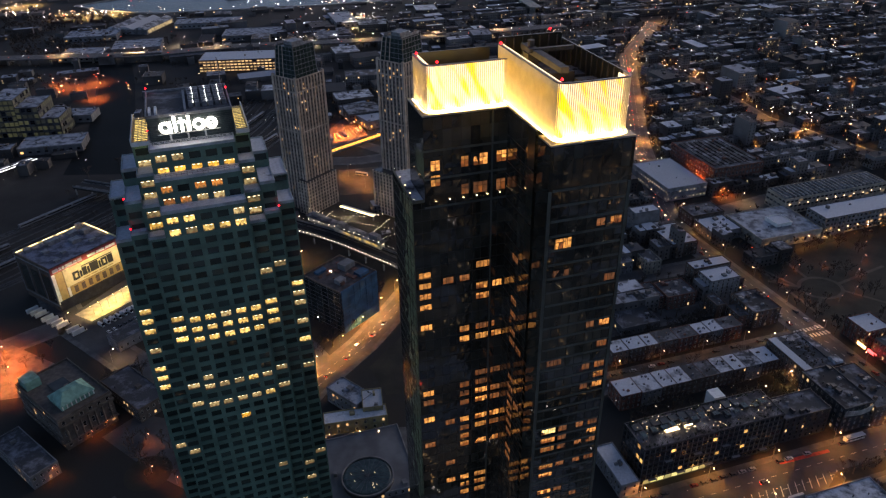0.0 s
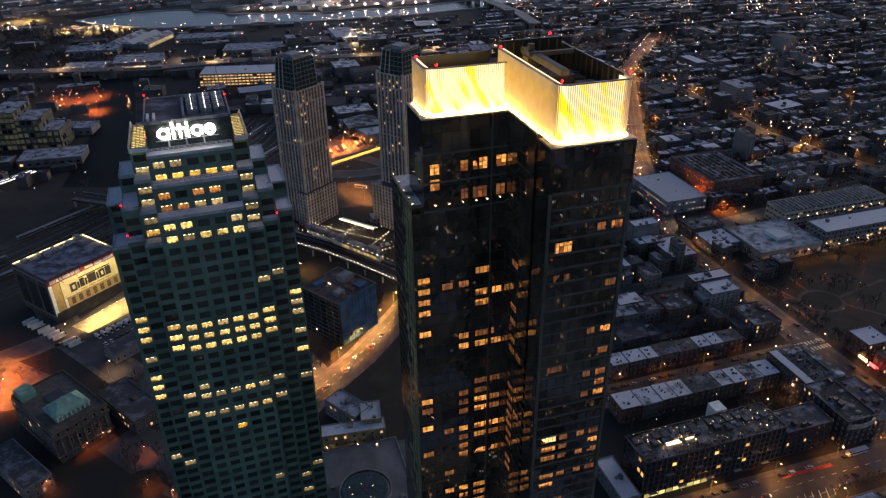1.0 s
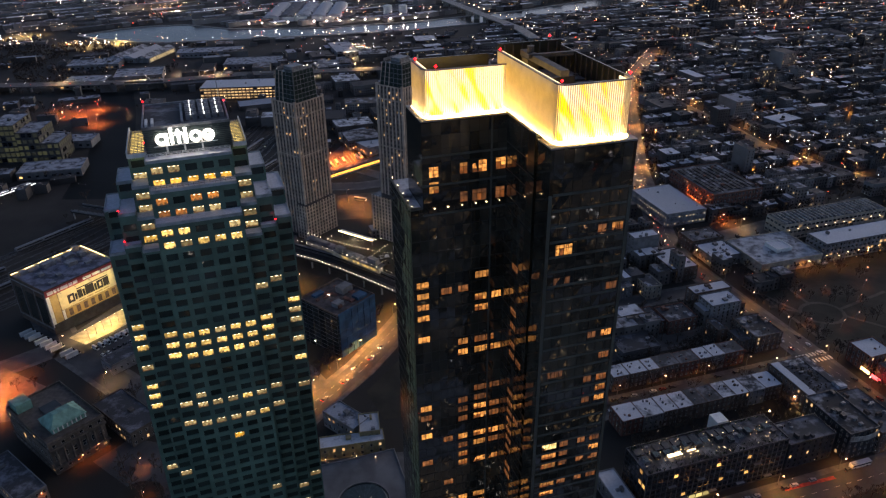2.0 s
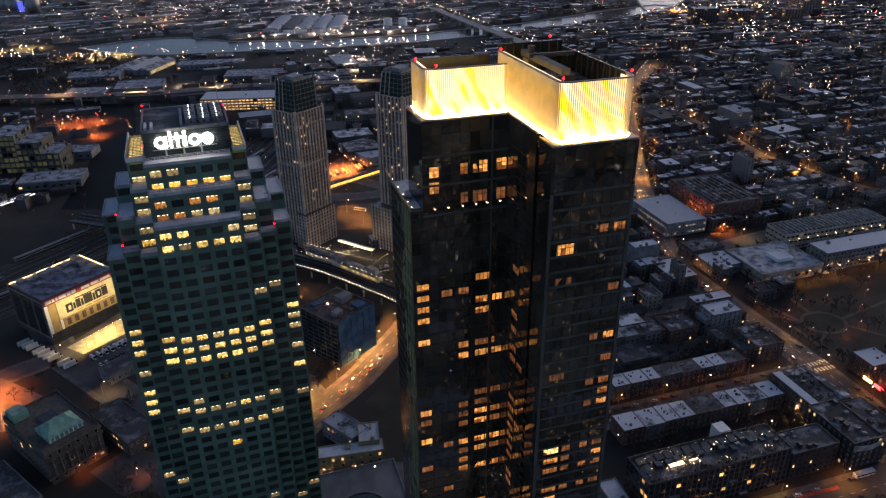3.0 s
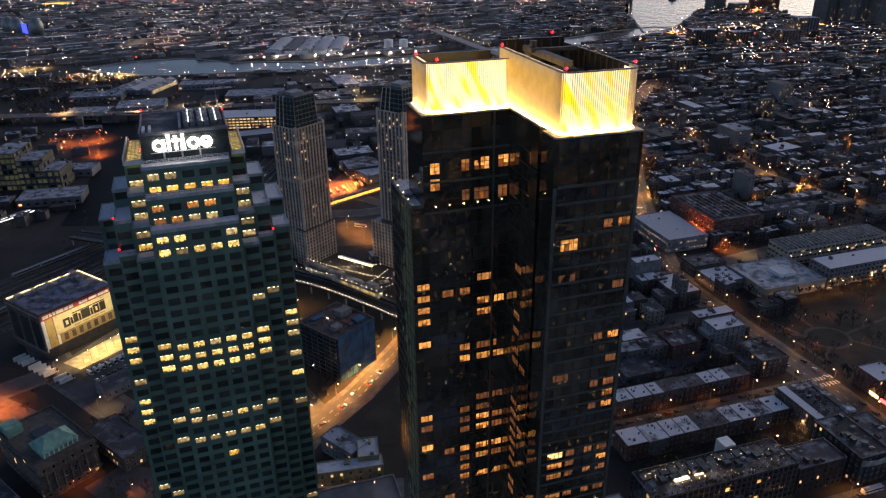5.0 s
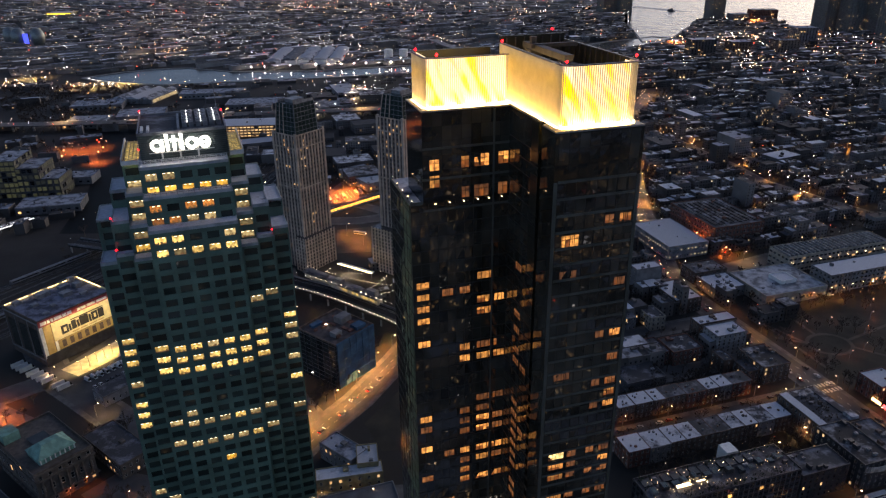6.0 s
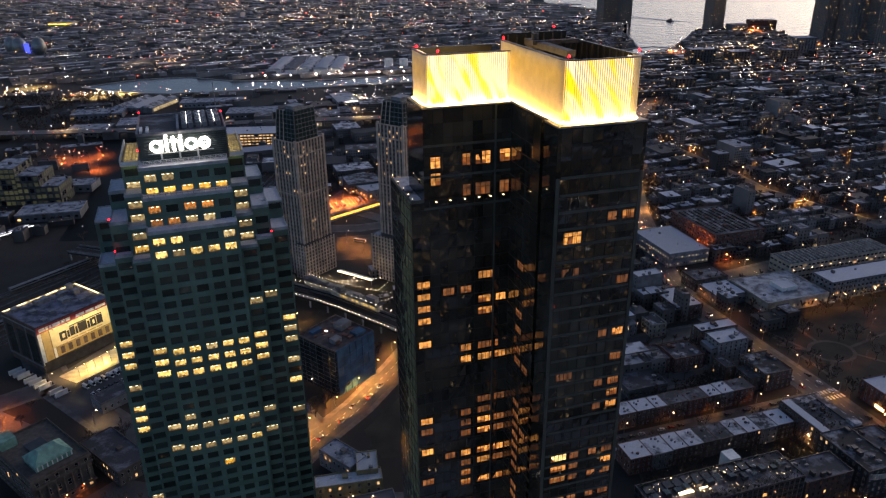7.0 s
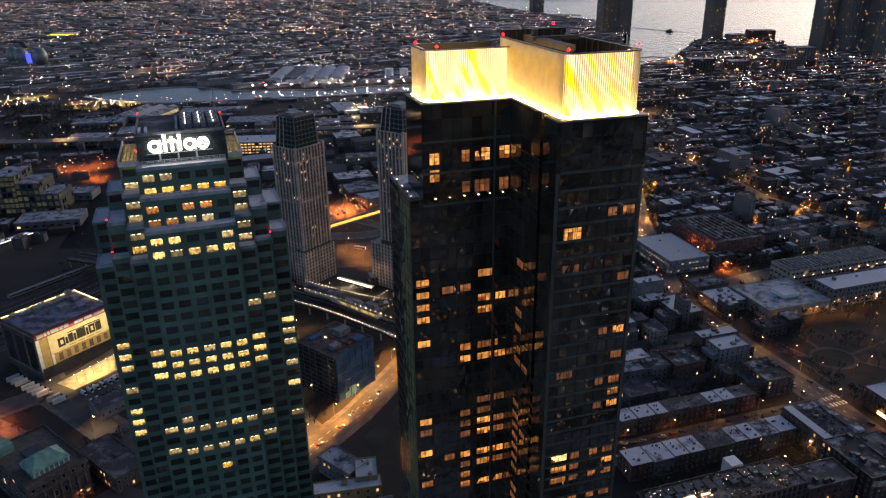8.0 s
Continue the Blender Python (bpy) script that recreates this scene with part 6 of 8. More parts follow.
# ---- low buildings and the glazed rotunda between the towers ----
building("yellow_workshop", pose(-49, 293.5, 0, 0, 0, 11), 34, 9, 8, STUCCO, "yellow rendered workshop with lit yard wall", floors=2, sides="f", clutter=1, step=4.5)
building("snowy_workshop", pose(-54, 310.5, 0, 0, 0, -40), 24, 12, 10, GREY_RENDER, "grey workshop with snowy bent roof", floors=2, sides="f", clutter=3, roof=ROOF_BLUE)
building("snowy_workshop", pose(-40.5, 303.5, 0, 0, 0, 8), 11, 15, 10.5, STUCCO, "yellow workshop end with snowy roof", floors=2, sides="f", clutter=3, roof=SNOW_ROOF)
building("low_podium", pose(-44, 262, 0, 0, 0, 17), 50, 44, 3.5, GREY_RENDER, "low grey podium roof around the rotunda", floors=1, sides="f", clutter=3, roof=surface("grey_podium_roof", (0.13, 0.13, 0.135), 0.9, scale=0.1, vary=0.25))
rot = thing("rotunda", pose(-39.0, 252.0, 3.6), "round dark glass rotunda roof with pale rim", "rotunda")
g = Geo()
g.tube((0, 0, 0), (0, 0, 2.4), 12.6, sides=40)
part("drum", g, DARK_STEEL, rot)
g = Geo()
g.tube((0, 0, 2.4), (0, 0, 2.9), 12.2, 11.0, sides=40)
part("glass_roof", g, surface("green_rotunda_glass", (0.03, 0.05, 0.048), 0.25, vary=0.3, bump=0), rot)
g = Geo()
for k in range(40):
    a, b = 2 * math.pi * k / 40, 2 * math.pi * (k + 1) / 40
    q = [(12.9 * math.cos(a), 12.9 * math.sin(a)), (12.9 * math.cos(b), 12.9 * math.sin(b)), (12.3 * math.cos(b), 12.3 * math.sin(b)), (12.3 * math.cos(a), 12.3 * math.sin(a))]
    g.hexa([(*p, 2.2) for p in q] + [(*p, 3.1) for p in q])
part("rim", g, GREY_RENDER, rot, "pale rim")
for k in range(12):
    a = math.pi * k / 12
    g = Geo()
    g.tube((11 * math.cos(a), 11 * math.sin(a), 2.92), (-11 * math.cos(a), -11 * math.sin(a), 2.92), 0.08, sides=4)
    part("glazing_bar", g, DARK_STEEL, rot)
for k in range(8):
    g = Geo()
    g.ball(rr.uniform(-8, 8), rr.uniform(-8, 8), 3.2, 0.2)
    part("lamp", g, CEILING_LAMP, rot)

# ---- twin beige apartment towers ----
TWIN_GLASS = surface("twin_tower_glass", (0.085, 0.072, 0.066), 0.16, vary=0.2, bump=0)
TWIN_SPANDREL = surface("brown_spandrel", (0.20, 0.155, 0.13), 0.8, scale=0.2, vary=0.25, bump=0)
TWIN_LIT = glowing("twin_tower_light", (1.0, 0.54, 0.22), 0.26, by='object', second=(1.0, 0.66, 0.34), lo=0.15, hi=1.4)


def twin_tower(x, y, top_z, pent_z, seed, podium):
    r = random.Random(seed)
    t = thing("apartment_tower", pose(x, y, 0, 0, 0, -37), "beige ribbed apartment tower with glass penthouse", "tower", "twin towers")
    w, d = 26.0, 30.0                              # its near corner stands at the origin: x from -w to 0, y from 0 to d
    g = Geo()
    g.box(-w, 0, 0, d, 0, top_z)
    part("shaft", g, TWIN_GLASS, t)
    floors = int(top_z / 3.5)
    for face in ("f", "r"):
        n = w if face == "f" else d
        bays = int(n / 3.3)
        m = pose(-w / 2, 0, 0) if face == "f" else pose(0, d / 2, 0, 0, 0, 90)
        for k in range(bays + 1):
            a = -n / 2 + n * k / bays
            g = Geo()
            g.box(a - 0.7, a + 0.7, -0.45, 0.0, 0, top_z + 1.0)
            part("pier", g, BEIGE, t, m=m)
        g = Geo()
        g.box(-n / 2, n / 2, -0.2, 0.0, -0.6, 0.75)
        band = g.mesh("spandrel", TWIN_SPANDREL)
        for f in range(floors + 1):
            part("spandrel", band, None, t, m=m @ pose(0, 0, f * 3.5))
        g = Geo()
        g.box(-0.6, 0.6, -0.12, -0.04, 1.0, 2.6)
        lit_me = g.mesh("lit_window", TWIN_LIT)
        for f in range(4, floors):
            for k in range(bays):
                if r.random() < (0.05 if f < floors - 6 else 0.22):
                    part("lit_window", lit_me, None, t, m=m @ pose(-n / 2 + n * (k + 0.5) / bays, 0, f * 3.5))
    glass_mat = bpy.data.materials.get("grey_green_glass") or surface("grey_green_glass", (0.030, 0.045, 0.040), 0.15, scale=0.2, vary=0.3, bump=0)
    lo, hi = [(-w + 2, 2), (-1.2, 2), (-1.2, d - 4), (-w + 2, d - 4)], [(-w + 4.5, 3.2), (-2.2, 3.2), (-2.2, d - 5), (-w + 4.5, d - 5)]
    g = Geo()
    g.hexa([(*p, top_z) for p in lo] + [(*p, pent_z) for p in hi])
    part("penthouse", g, glass_mat, t, "dark green glass penthouse")
    at = lambda i, j, q, z: (lo[i][0] + (lo[j][0] - lo[i][0]) * q + (hi[i][0] + (hi[j][0] - hi[i][0]) * q - lo[i][0] - (lo[j][0] - lo[i][0]) * q) * (z - top_z) / (pent_z - top_z),
                            lo[i][1] + (lo[j][1] - lo[i][1]) * q + (hi[i][1] + (hi[j][1] - hi[i][1]) * q - lo[i][1] - (lo[j][1] - lo[i][1]) * q) * (z - top_z) / (pent_z - top_z))
    for k in range(1, int((pent_z - top_z) / 3.6) + 1):      # floor edges and mullions of the penthouse
        z = top_z + 3.6 * k - 0.3
        g = Geo()
        g.tube((*at(0, 1, 0, z), z), (*at(0, 1, 1, z), z), 0.22, sides=4), g.tube((*at(1, 2, 0, z), z), (*at(1, 2, 1, z), z), 0.22, sides=4)
        part("penthouse_band", g, STEEL, t)
    for i, j, n in ((0, 1, 5), (1, 2, 6)):
        for k in range(n + 1):
            g = Geo()
            q = k / n
            g.tube((*at(i, j, q, top_z), top_z), (*at(i, j, q, pent_z), pent_z), 0.42 if k in (0, n) or i == 0 and k < 3 else 0.14, sides=4)
            part("penthouse_pier", g, BEIGE if i == 0 and k < 3 else STEEL, t)
    g = Geo()
    g.box(-w + 0.3, -0.3, 0.3, d - 0.3, top_z, top_z + 0.15)
    part("roof", g, ROOF_SNOW_OB, t)
    g = Geo()
    for a in (-w + 4.2, -4.4):
        g.box(a, a + 0.3, 5, d - 4, pent_z, pent_z + 2)
    g.box(-w + 8, -9, 9, d - 9, pent_z, pent_z + 2.5)
    part("roof_frame", g, STEEL, t)
    for cx, cy in ((0, 0), (-w, 0), (0, d)):
        g = Geo()
        g.box(cx - 1.3, cx + 0.55, cy - 0.55, cy + 1.3, 0, top_z + 2.0) if cx == 0 else g.box(cx - 0.4, cx + 1.6, cy - 0.55, cy + 1.0, 0, top_z + 2.0)
        part("corner_pier", g, BEIGE, t)
    g = Geo()
    for z in (top_z * 0.62, top_z - 10.5, top_z + 0.2):
        g.box(-w - 0.1, 0.65, -0.62, 0.0, z, z + 0.8), g.box(0.0, 0.65, 0.0, d, z, z + 0.8)
    part("stone_band", g, BEIGE, t)
    px0, px1, py0, py1, ph = podium
    g = Geo()
    g.box(px0, px1, py0, py1, 0, ph)
    part("podium", g, TWIN_GLASS, t)
    for k in range(int((px1 - px0) / 3.3) + 1):
        g = Geo()
        g.box(px0 + k * 3.3 - 0.7, px0 + k * 3.3 + 0.7, py0 - 0.4, py0, 0, ph + 0.6)
        part("podium_pier", g, BEIGE, t)
    for k in range(int((py1 - py0) / 3.3) + 1):
        g = Geo()
        g.box(px1, px1 + 0.4, py0 + k * 3.3 - 0.7, py0 + k * 3.3 + 0.7, 0, ph + 0.6)
        part("podium_pier", g, BEIGE, t)
    for f in range(int(ph / 3.1) + 1):
        g = Geo()
        g.prism([(px0, py0 - 0.2), (px1 + 0.2, py0 - 0.2), (px1 + 0.2, py1), (px1, py1), (px1, py0), (px0, py0)], f * 3.1 - 0.4, f * 3.1 + 0.4)
        part("podium_spandrel", g, BEIGE, t)
    return t


twin_tower(-113, 552, 115, 139, 1, (-7, 5, -4, 30, 30))
twin_tower(-28, 541, 129, 147, 2, (-30, -6, -8, 10, 38))

# ---- the elevated railway with its station ----
LINE = [(-330, 600), (-230, 566), (-160, 538), (-116, 511), (-91, 497), (-67, 480), (-38, 457), (0, 424), (60, 370)]
via = thing("railway_viaduct", pose(0, 0, 0), "elevated railway viaduct curving past the station", "viaduct")
g = Geo()
g.ribbon(LINE, 15, 7.0, z1=8.6)
part("deck", g, BALLAST, via, "dark ballasted deck")
for off in (-7.4, 7.4):
    side = [(p + Vector((-d.y, d.x)) * off) for p, d in along([Vector(q) for q in LINE], 12.0)]
    g = Geo()
    g.ribbon(side, 0.5, 8.6, z1=10.2)
    part("side_wall", g, GREY_RENDER, via)
for off in (-4.6, -3.2, 3.2, 4.6):
    side = [(p + Vector((-d.y, d.x)) * off) for p, d in along([Vector(q) for q in LINE], 12.0)]
    g = Geo()
    g.ribbon(side, 0.22, 8.6, z1=8.8)
    part("rail", g, RAIL_STEEL, via)
for p, d in along([Vector(q) for q in LINE], 18.0):
    n = Vector((-d.y, d.x))
    for s in (-5, 5):
        g = Geo()
        g.tube((*(p + n * s), 0), (*(p + n * s), 7.0), 0.7, sides=8)
        part("pillar", g, CONCRETE, via)
station = thing("railway_station", pose(-72, 494, 0, 0, 0, -39), "grey station building with lit windows on the viaduct", "station")
g = Geo()
g.box(-46, 34, -2.5, 2.5, 8.6, 13.5)
part("hall", g, CREAM_BRICK, station, "pale brick station hall")
g = Geo()
g.box(-47, 35, -4.5, 4.5, 13.5, 14.0)
part("canopy", g, ROOF_DARK, station)
for k in range(16):
    g = Geo()
    x = -4 + k * 2.4
    if k in (4, 8):
        continue
    g.box(x - 0.8, x + 0.8, -2.6, -2.5, 9.8 + 0.0, 12.6)
    part("window", g, OFFICE_LIT if k % 3 else OFFICE_DIM, station)
for x0, x1, y0, y1, z1 in ((-40, -22, -1.5, 2.0, 16.0), (-12, -5, -2.0, 2.2, 17.0), (8, 14, -1.5, 1.8, 16.2), (22, 31, -2.2, 2.2, 18.5)):
    g = Geo()
    g.box(x0, x1, y0, y1, 14.0, z1)
    part("roof_house", g, GREY_RENDER, station)
g = Geo()
for k in range(34):
    g.box(-46 + k * 2.4, -45.8 + k * 2.4, -4.5, -4.3, 14.0, 15.0)
g.box(-46, 34, -4.5, -4.38, 14.9, 15.05)
part("roof_rail", g, DARK_STEEL, station)
BULB = glowing("string_bulb", (1.0, 0.84, 0.58), 9.0)
for off, z, step in ((-8.2, 10.4, 3.6), (5.4, 14.3, 5.0)):
    g = Geo()
    for p, d in along([Vector(q) for q in LINE], step):
        c = p + Vector((-d.y, d.x)) * off
        if -160 < c.x < -20:
            g.ball(c.x, c.y, z, 0.24)
    single("light_string", g, BULB, "string of small bulbs along the viaduct", "string lights", kind="stuff")
g = Geo()
for line0, line1, n in (((-112, 546), (-72, 522), 15), ((-72, 522), (-40, 508), 11), ((-88, 506), (-70, 540), 11), ((-62, 494), (-44, 524), 11), ((-52, 490), (-30, 506), 9), ((-104, 520), (-92, 540), 7), ((-80, 530), (-50, 534), 9)):
    for k in range(n):
        f = k / (n - 1)
        g.ball(line0[0] + (line1[0] - line0[0]) * f, line0[1] + (line1[1] - line0[1]) * f, 6.5 - 3.0 * f * (1 - f), 0.22)
single("light_string", g, BULB, "strings of bulbs in the yard behind the station", "string lights", kind="stuff")
strip = thing("lit_canopy", pose(-71, 544, 0, 0, 0, -33), "white canopy with a bright light strip", "canopy")
g = Geo()
g.box(-18, 18, -2, 2, 5.0, 5.3)
part("roof", g, WHITE_PAINT, strip)
g = Geo()
g.box(-18, 18, -2.3, -2.0, 5.0, 6.0)
part("light_strip", g, glowing("canopy_strip", (1.0, 0.80, 0.38), 3.5), strip)
for k in range(5):
    g = Geo()
    g.tube((-16 + k * 8, 0, 0), (-16 + k * 8, 0, 5), 0.2)
    part("post", g, STEEL, strip)

# ---- the bus depot under orange light ----
building("bus_depot", pose(-84, 785, 0, 0, 0, 35), 34, 68, 9, GREY_RENDER, "grey bus depot with snowy roof", floors=1, sides="fl", clutter=3, lit=0.5, step=6, roof=SNOW_ROOF, lit_mat=glowing("depot_light", (1.0, 0.45, 0.08), 3.0))
ramp = thing("covered_ramp", pose(-89, 705.5, 0, 0, 0, 43), "long covered ramp lit orange inside", "ramp")
g = Geo()
g.box(-36, 36, -3, 3, 6.0, 6.5)
part("roof", g, ROOF_SNOW_OB, ramp)
g = Geo()
g.box(-36, 36, -2.4, -2.2, 2.2, 4.6)
part("lit_side", g, glowing("ramp_light", (1.0, 0.40, 0.06), 1.5, scale=0.6), ramp, "orange-lit opening")
g = Geo()
g.box(-36, 36, -3, 3, 0, 2.0)
part("base", g, CONCRETE, ramp)
for k in range(19):
    g = Geo()
    g.box(-36 + k * 4, -35.6 + k * 4, -2.8, -2.4, 2, 6)
    part("post", g, CONCRETE, ramp)

# ---- further off on the near side of the creek ----
OFFICE_GLOW = glowing("office_glow", (0.72, 0.78, 0.30), 0.018, by='object', lo=0.25, hi=1.6)
for ox, ow, oh, od in ((-468, 26, 42, 46), (-443, 23.9, 34, 42), (-421, 19.9, 22, 38)):
    building("glass_office", pose(ox, 760 + (od - 38) * 0.4, 0, 0, 0, 6), ow, od, oh, BLACK_CLAD, "dark glass office wing with dim greenish lit floors", group="glass office wings", floors=int(oh / 6), step=4.8, win=(4.2, 4.2), lit=0.8, sides="fr", clutter=3, lit_mat=OFFICE_GLOW, frame_mat=FRAME_DARK, roof=ROOF_BLUE)
building("parking_garage", pose(-279, 1008, 0, 0, 0, 4), 104, 46, 16, BRICK_BROWN, "brown parking garage with four lit decks", floors=4, step=5.0, win=(3.7, 1.5), lit=0.97, sides="f", clutter=6, frame_mat=BRICK_BROWN, lit_mat=glowing("garage_light", (1.0, 0.62, 0.28), 0.6, by='object', lo=0.4, hi=1.3))
for cx, cy, w, d, h, a, text in ((-166, 1276, 38, 90, 8, 18, "white warehouse with snow-covered roof"), (-172, 1168, 60, 62, 7, 22, "low warehouse with snowy roof"), (-460, 1112, 70, 55, 9, 14, "low warehouse with snowy roof"), (-525, 1072, 60, 50, 8, 4, "low shed with blue-grey roof"), (-420, 802, 42, 28, 8, 4, "low warehouse with blue-grey roof"), (-405, 712, 62, 34, 8, 12, "low warehouse with blue-grey roof"), (-395, 1270, 110, 40, 8, 8, "long shed with snowy roof"), (-300, 1180, 90, 50, 9, 6, "long shed with snowy roof"), (-560, 1190, 80, 50, 8, 10, "low warehouse with grey roof")):
    building("warehouse", pose(cx, cy, 0, 0, 0, a), w, d, h, GREY_RENDER, text, floors=1, step=7, win=(3, 2), lit=0.2, sides="f", clutter=5, joined=True, roof=ROOF_BLUE if cx < -290 else SNOW_ROOF)
# elevated expressway
hwy = Geo()
EXPRESS = [(-1100, 1060), (-640, 1036), (-420, 1045), (-298, 1085), (-180, 1098), (-60, 1110), (200, 1180)]
hwy.ribbon(EXPRESS, 24, 9, z1=10.6)
e = single("expressway", hwy, PAVING, "elevated expressway deck on piers", "expressway", kind="structure")
g = Geo()
for p, d in along([Vector(q) for q in EXPRESS], 30):
    g.tube((p.x, p.y, 0), (p.x, p.y, 9), 1.6, sides=8)
single("expressway_piers", g, CONCRETE, "concrete piers under the expressway", "piers", kind="structure")

# across the creek: sheds, tanks, digester eggs
for k in range(5):
    x = -355 + k * 33
    sh = thing("dock_shed", pose(x, 1665, 0, 0, 0, 1), "white dock shed with arched snowy roof", "shed", "dock sheds")
    g = Geo()
    g.box(-15, 15, -85, 85, 0, 9)
    part("wall", g, WHITE_PAINT, sh)
    g = Geo()
    prof = [(15 * math.cos(math.pi * i / 8), 9 + 5 * math.sin(math.pi * i / 8)) for i in range(9)]
    for i in range(8):
        (a, za), (b, zb) = prof[i], prof[i + 1]
        g.face([(a, -85, za), (a, 85, za), (b, 85, zb), (b, -85, zb)])
    g.face([(a, -85, z) for a, z in prof]), g.face([(a, 85, z) for a, z in reversed(prof)])
    part("roof", g, SNOW_ROOF, sh)
for x, y in ((-109, 1633), (-76, 1631)):
    tk = thing("storage_tank", pose(x, y, 0), "white round storage tank by the creek", "tank", "storage tanks")
    g = Geo()
    g.tube((0, 0, 0), (0, 0, 22), 9.5, sides=20)
    part("shell", g, WHITE_PAINT, tk)
    g = Geo()
    g.tube((0, 0, 22), (0, 0, 24), 9.5, 1.0, sides=20)
    part("roof", g, WHITE_PAINT, tk)
EGG = surface("steel_egg", (0.22, 0.24, 0.23), 0.4, 0.6, vary=0.15)
for k, (x, y) in enumerate(((-1085, 1938), (-1035, 1936), (-1120, 1965))):
    bm = bmesh.new()
    bmesh.ops.create_uvsphere(bm, u_segments=20, v_segments=14, radius=1.0, matrix=Matrix.Translation((0, 0, 20)) @ Matrix.Diagonal((18, 18, 24, 1)))
    me = bpy.data.meshes.new("egg_tank")
    bm.to_mesh(me)
    bm.free()
    me.materials.append(EGG)
    for p in me.polygons:
        p.use_smooth = True
    single("egg_tank", me, EGG, "steel egg-shaped digester tank", "tank", "digester tanks", m=pose(x, y, 0))
# the panel emits blue itself instead of being lit by a lamp
g = Geo()
g.box(-1066, -1054, 1924, 1926, 4, 30)
single("blue_light_panel", g, glowing("blue_light", (0.05, 0.08, 1.0), 0.9), "wall panel between the tanks, blue light put into its glow", "light")
building("lit_depot", pose(-1322, 2672, 0), 86, 50, 12, STUCCO, "long depot with yellow lit front", floors=1, step=10, win=(8.5, 6), lit=1.0, sides="f", clutter=3, lit_mat=glowing("yellow_depot_light", (1.0, 0.62, 0.05), 2.5))

for k, (x, y) in enumerate(((-532, 1262), (-508, 1258), (-484, 1254))):
    sh = thing("boat_shed", pose(x, y, 0, 0, 0, -10), "pale boat shed with a pitched snowy roof", "shed", "boat sheds")
    g = Geo()
    g.box(-11.5, 11.5, -45, 45, 0, 8)
    part("wall", g, GREY_RENDER, sh)
    g = Geo()
    g.face([(-12, -46, 7.9), (0, -46, 12.5), (0, 46, 12.5), (-12, 46, 7.9)]), g.face([(0, -46, 12.5), (12, -46, 7.9), (12, 46, 7.9), (0, 46, 12.5)])
    g.face([(-12, -46, 7.9), (12, -46, 7.9), (0, -46, 12.5)]), g.face([(12, 46, 7.9), (-12, 46, 7.9), (0, 46, 12.5)])
    part("roof", g, SNOW_ROOF, sh, "pitched roof under snow")
    g = Geo()
    # the last shed's side panel glows in place of lamplight on its wall
    g.box(11.55, 11.75, -40, 40, 1.5, 6.5)
    part("lit_side", g, glowing("shed_light", (1.0, 0.78, 0.40), 0.22, scale=0.2) if k == 2 else FRAME_DARK, sh)

# bridge over the creek
BR = [(-10, 1830), (20, 1740), (88, 1560), (120, 1480), (150, 1400), (170, 1300)]
br = thing("road_bridge", pose(0, 0, 0), "concrete road bridge across the creek", "bridge")
g = Geo()
g.ribbon(BR, 20, 13, z1=15)
part("deck", g, CONCRETE, br)
for p, d in along([Vector(q) for q in BR], 45):
    g = Geo()
    g.box(p.x - 6, p.x + 6, p.y - 1.5, p.y + 1.5, 0, 13)
    part("pier", g, CONCRETE, br)

# towers by the wide river
TOWER_PIER = surface("dark_tower_pier", (0.07, 0.075, 0.08), 0.5, vary=0.3, bump=0)
TOWER_GLASS = surface("blue_grey_tower_glass", (0.125, 0.128, 0.122), 0.2, vary=0.3, bump=0)
for x, y, w, d, h, text in ((560, 2500, 48, 44, 230, "tall dark tower by the river"), (612, 2490, 42, 40, 200, "tall dark tower by the river"), (832, 2262, 42, 42, 215, "slim dark tower on the point"), (1015, 1960, 46, 46, 330, "tall grey glass river tower"),
                            (1070, 1930, 60, 40, 260, "broad grey glass river tower"), (1125, 1915, 48, 44, 300, "tall dark glass river tower"), (1165, 1990, 50, 40, 240, "dark glass river tower"), (448, 3420, 52, 40, 190, "far tower by the river"), (1330, 2050, 60, 50, 280, "tall dark glass river tower")):
    t = thing("river_tower", pose(x, y, 0, 0, 0, 20), text, "tower", "river towers")
    g = Geo()
    g.box(-w / 2, w / 2, -d / 2, d / 2, 0, h)
    part("shaft", g, TOWER_GLASS, t)
    for k in range(7):
        g = Geo()
        a = -w / 2 + w * k / 6
        g.box(a - 0.8, a + 0.8, -d / 2 - 0.8, -d / 2, 0, h)
        part("pier", g, TOWER_PIER, t)
    g = Geo()
    for f in range(int(h / 3.6)):
        for k in range(12):
            if rr.random() < 0.045:
                a = -w / 2 + w * (k + 0.5) / 12
                g.box(a - 0.8, a + 0.8, -d / 2 - 0.5, -d / 2 - 0.1, f * 3.6 + 0.9, f * 3.6 + 2.4)
                if k % 2:
                    b = -d / 2 + d * (k + 0.5) / 12
                    g.box(-w / 2 - 0.4, -w / 2 - 0.1, b - 0.8, b + 0.8, f * 3.6 + 0.9, f * 3.6 + 2.4)
    part("lit_windows", g, WARM_WINDOW, t, kind="stuff")
building("river_school", pose(965, 2232, 0, 0, 0, -4), 76, 40, 34, BRICK_RED, "red brick building on the river point", floors=7, step=5, win=(2.4, 2.6), lit=0.15, sides="f", clutter=6, joined=True)
building("river_block", pose(890, 2225, 0, 0, 0, 10), 50, 36, 24, GREY_RENDER, "grey building on the river point", floors=6, step=5, win=(2.4, 2.4), lit=0.2, sides="f", clutter=4, joined=True)
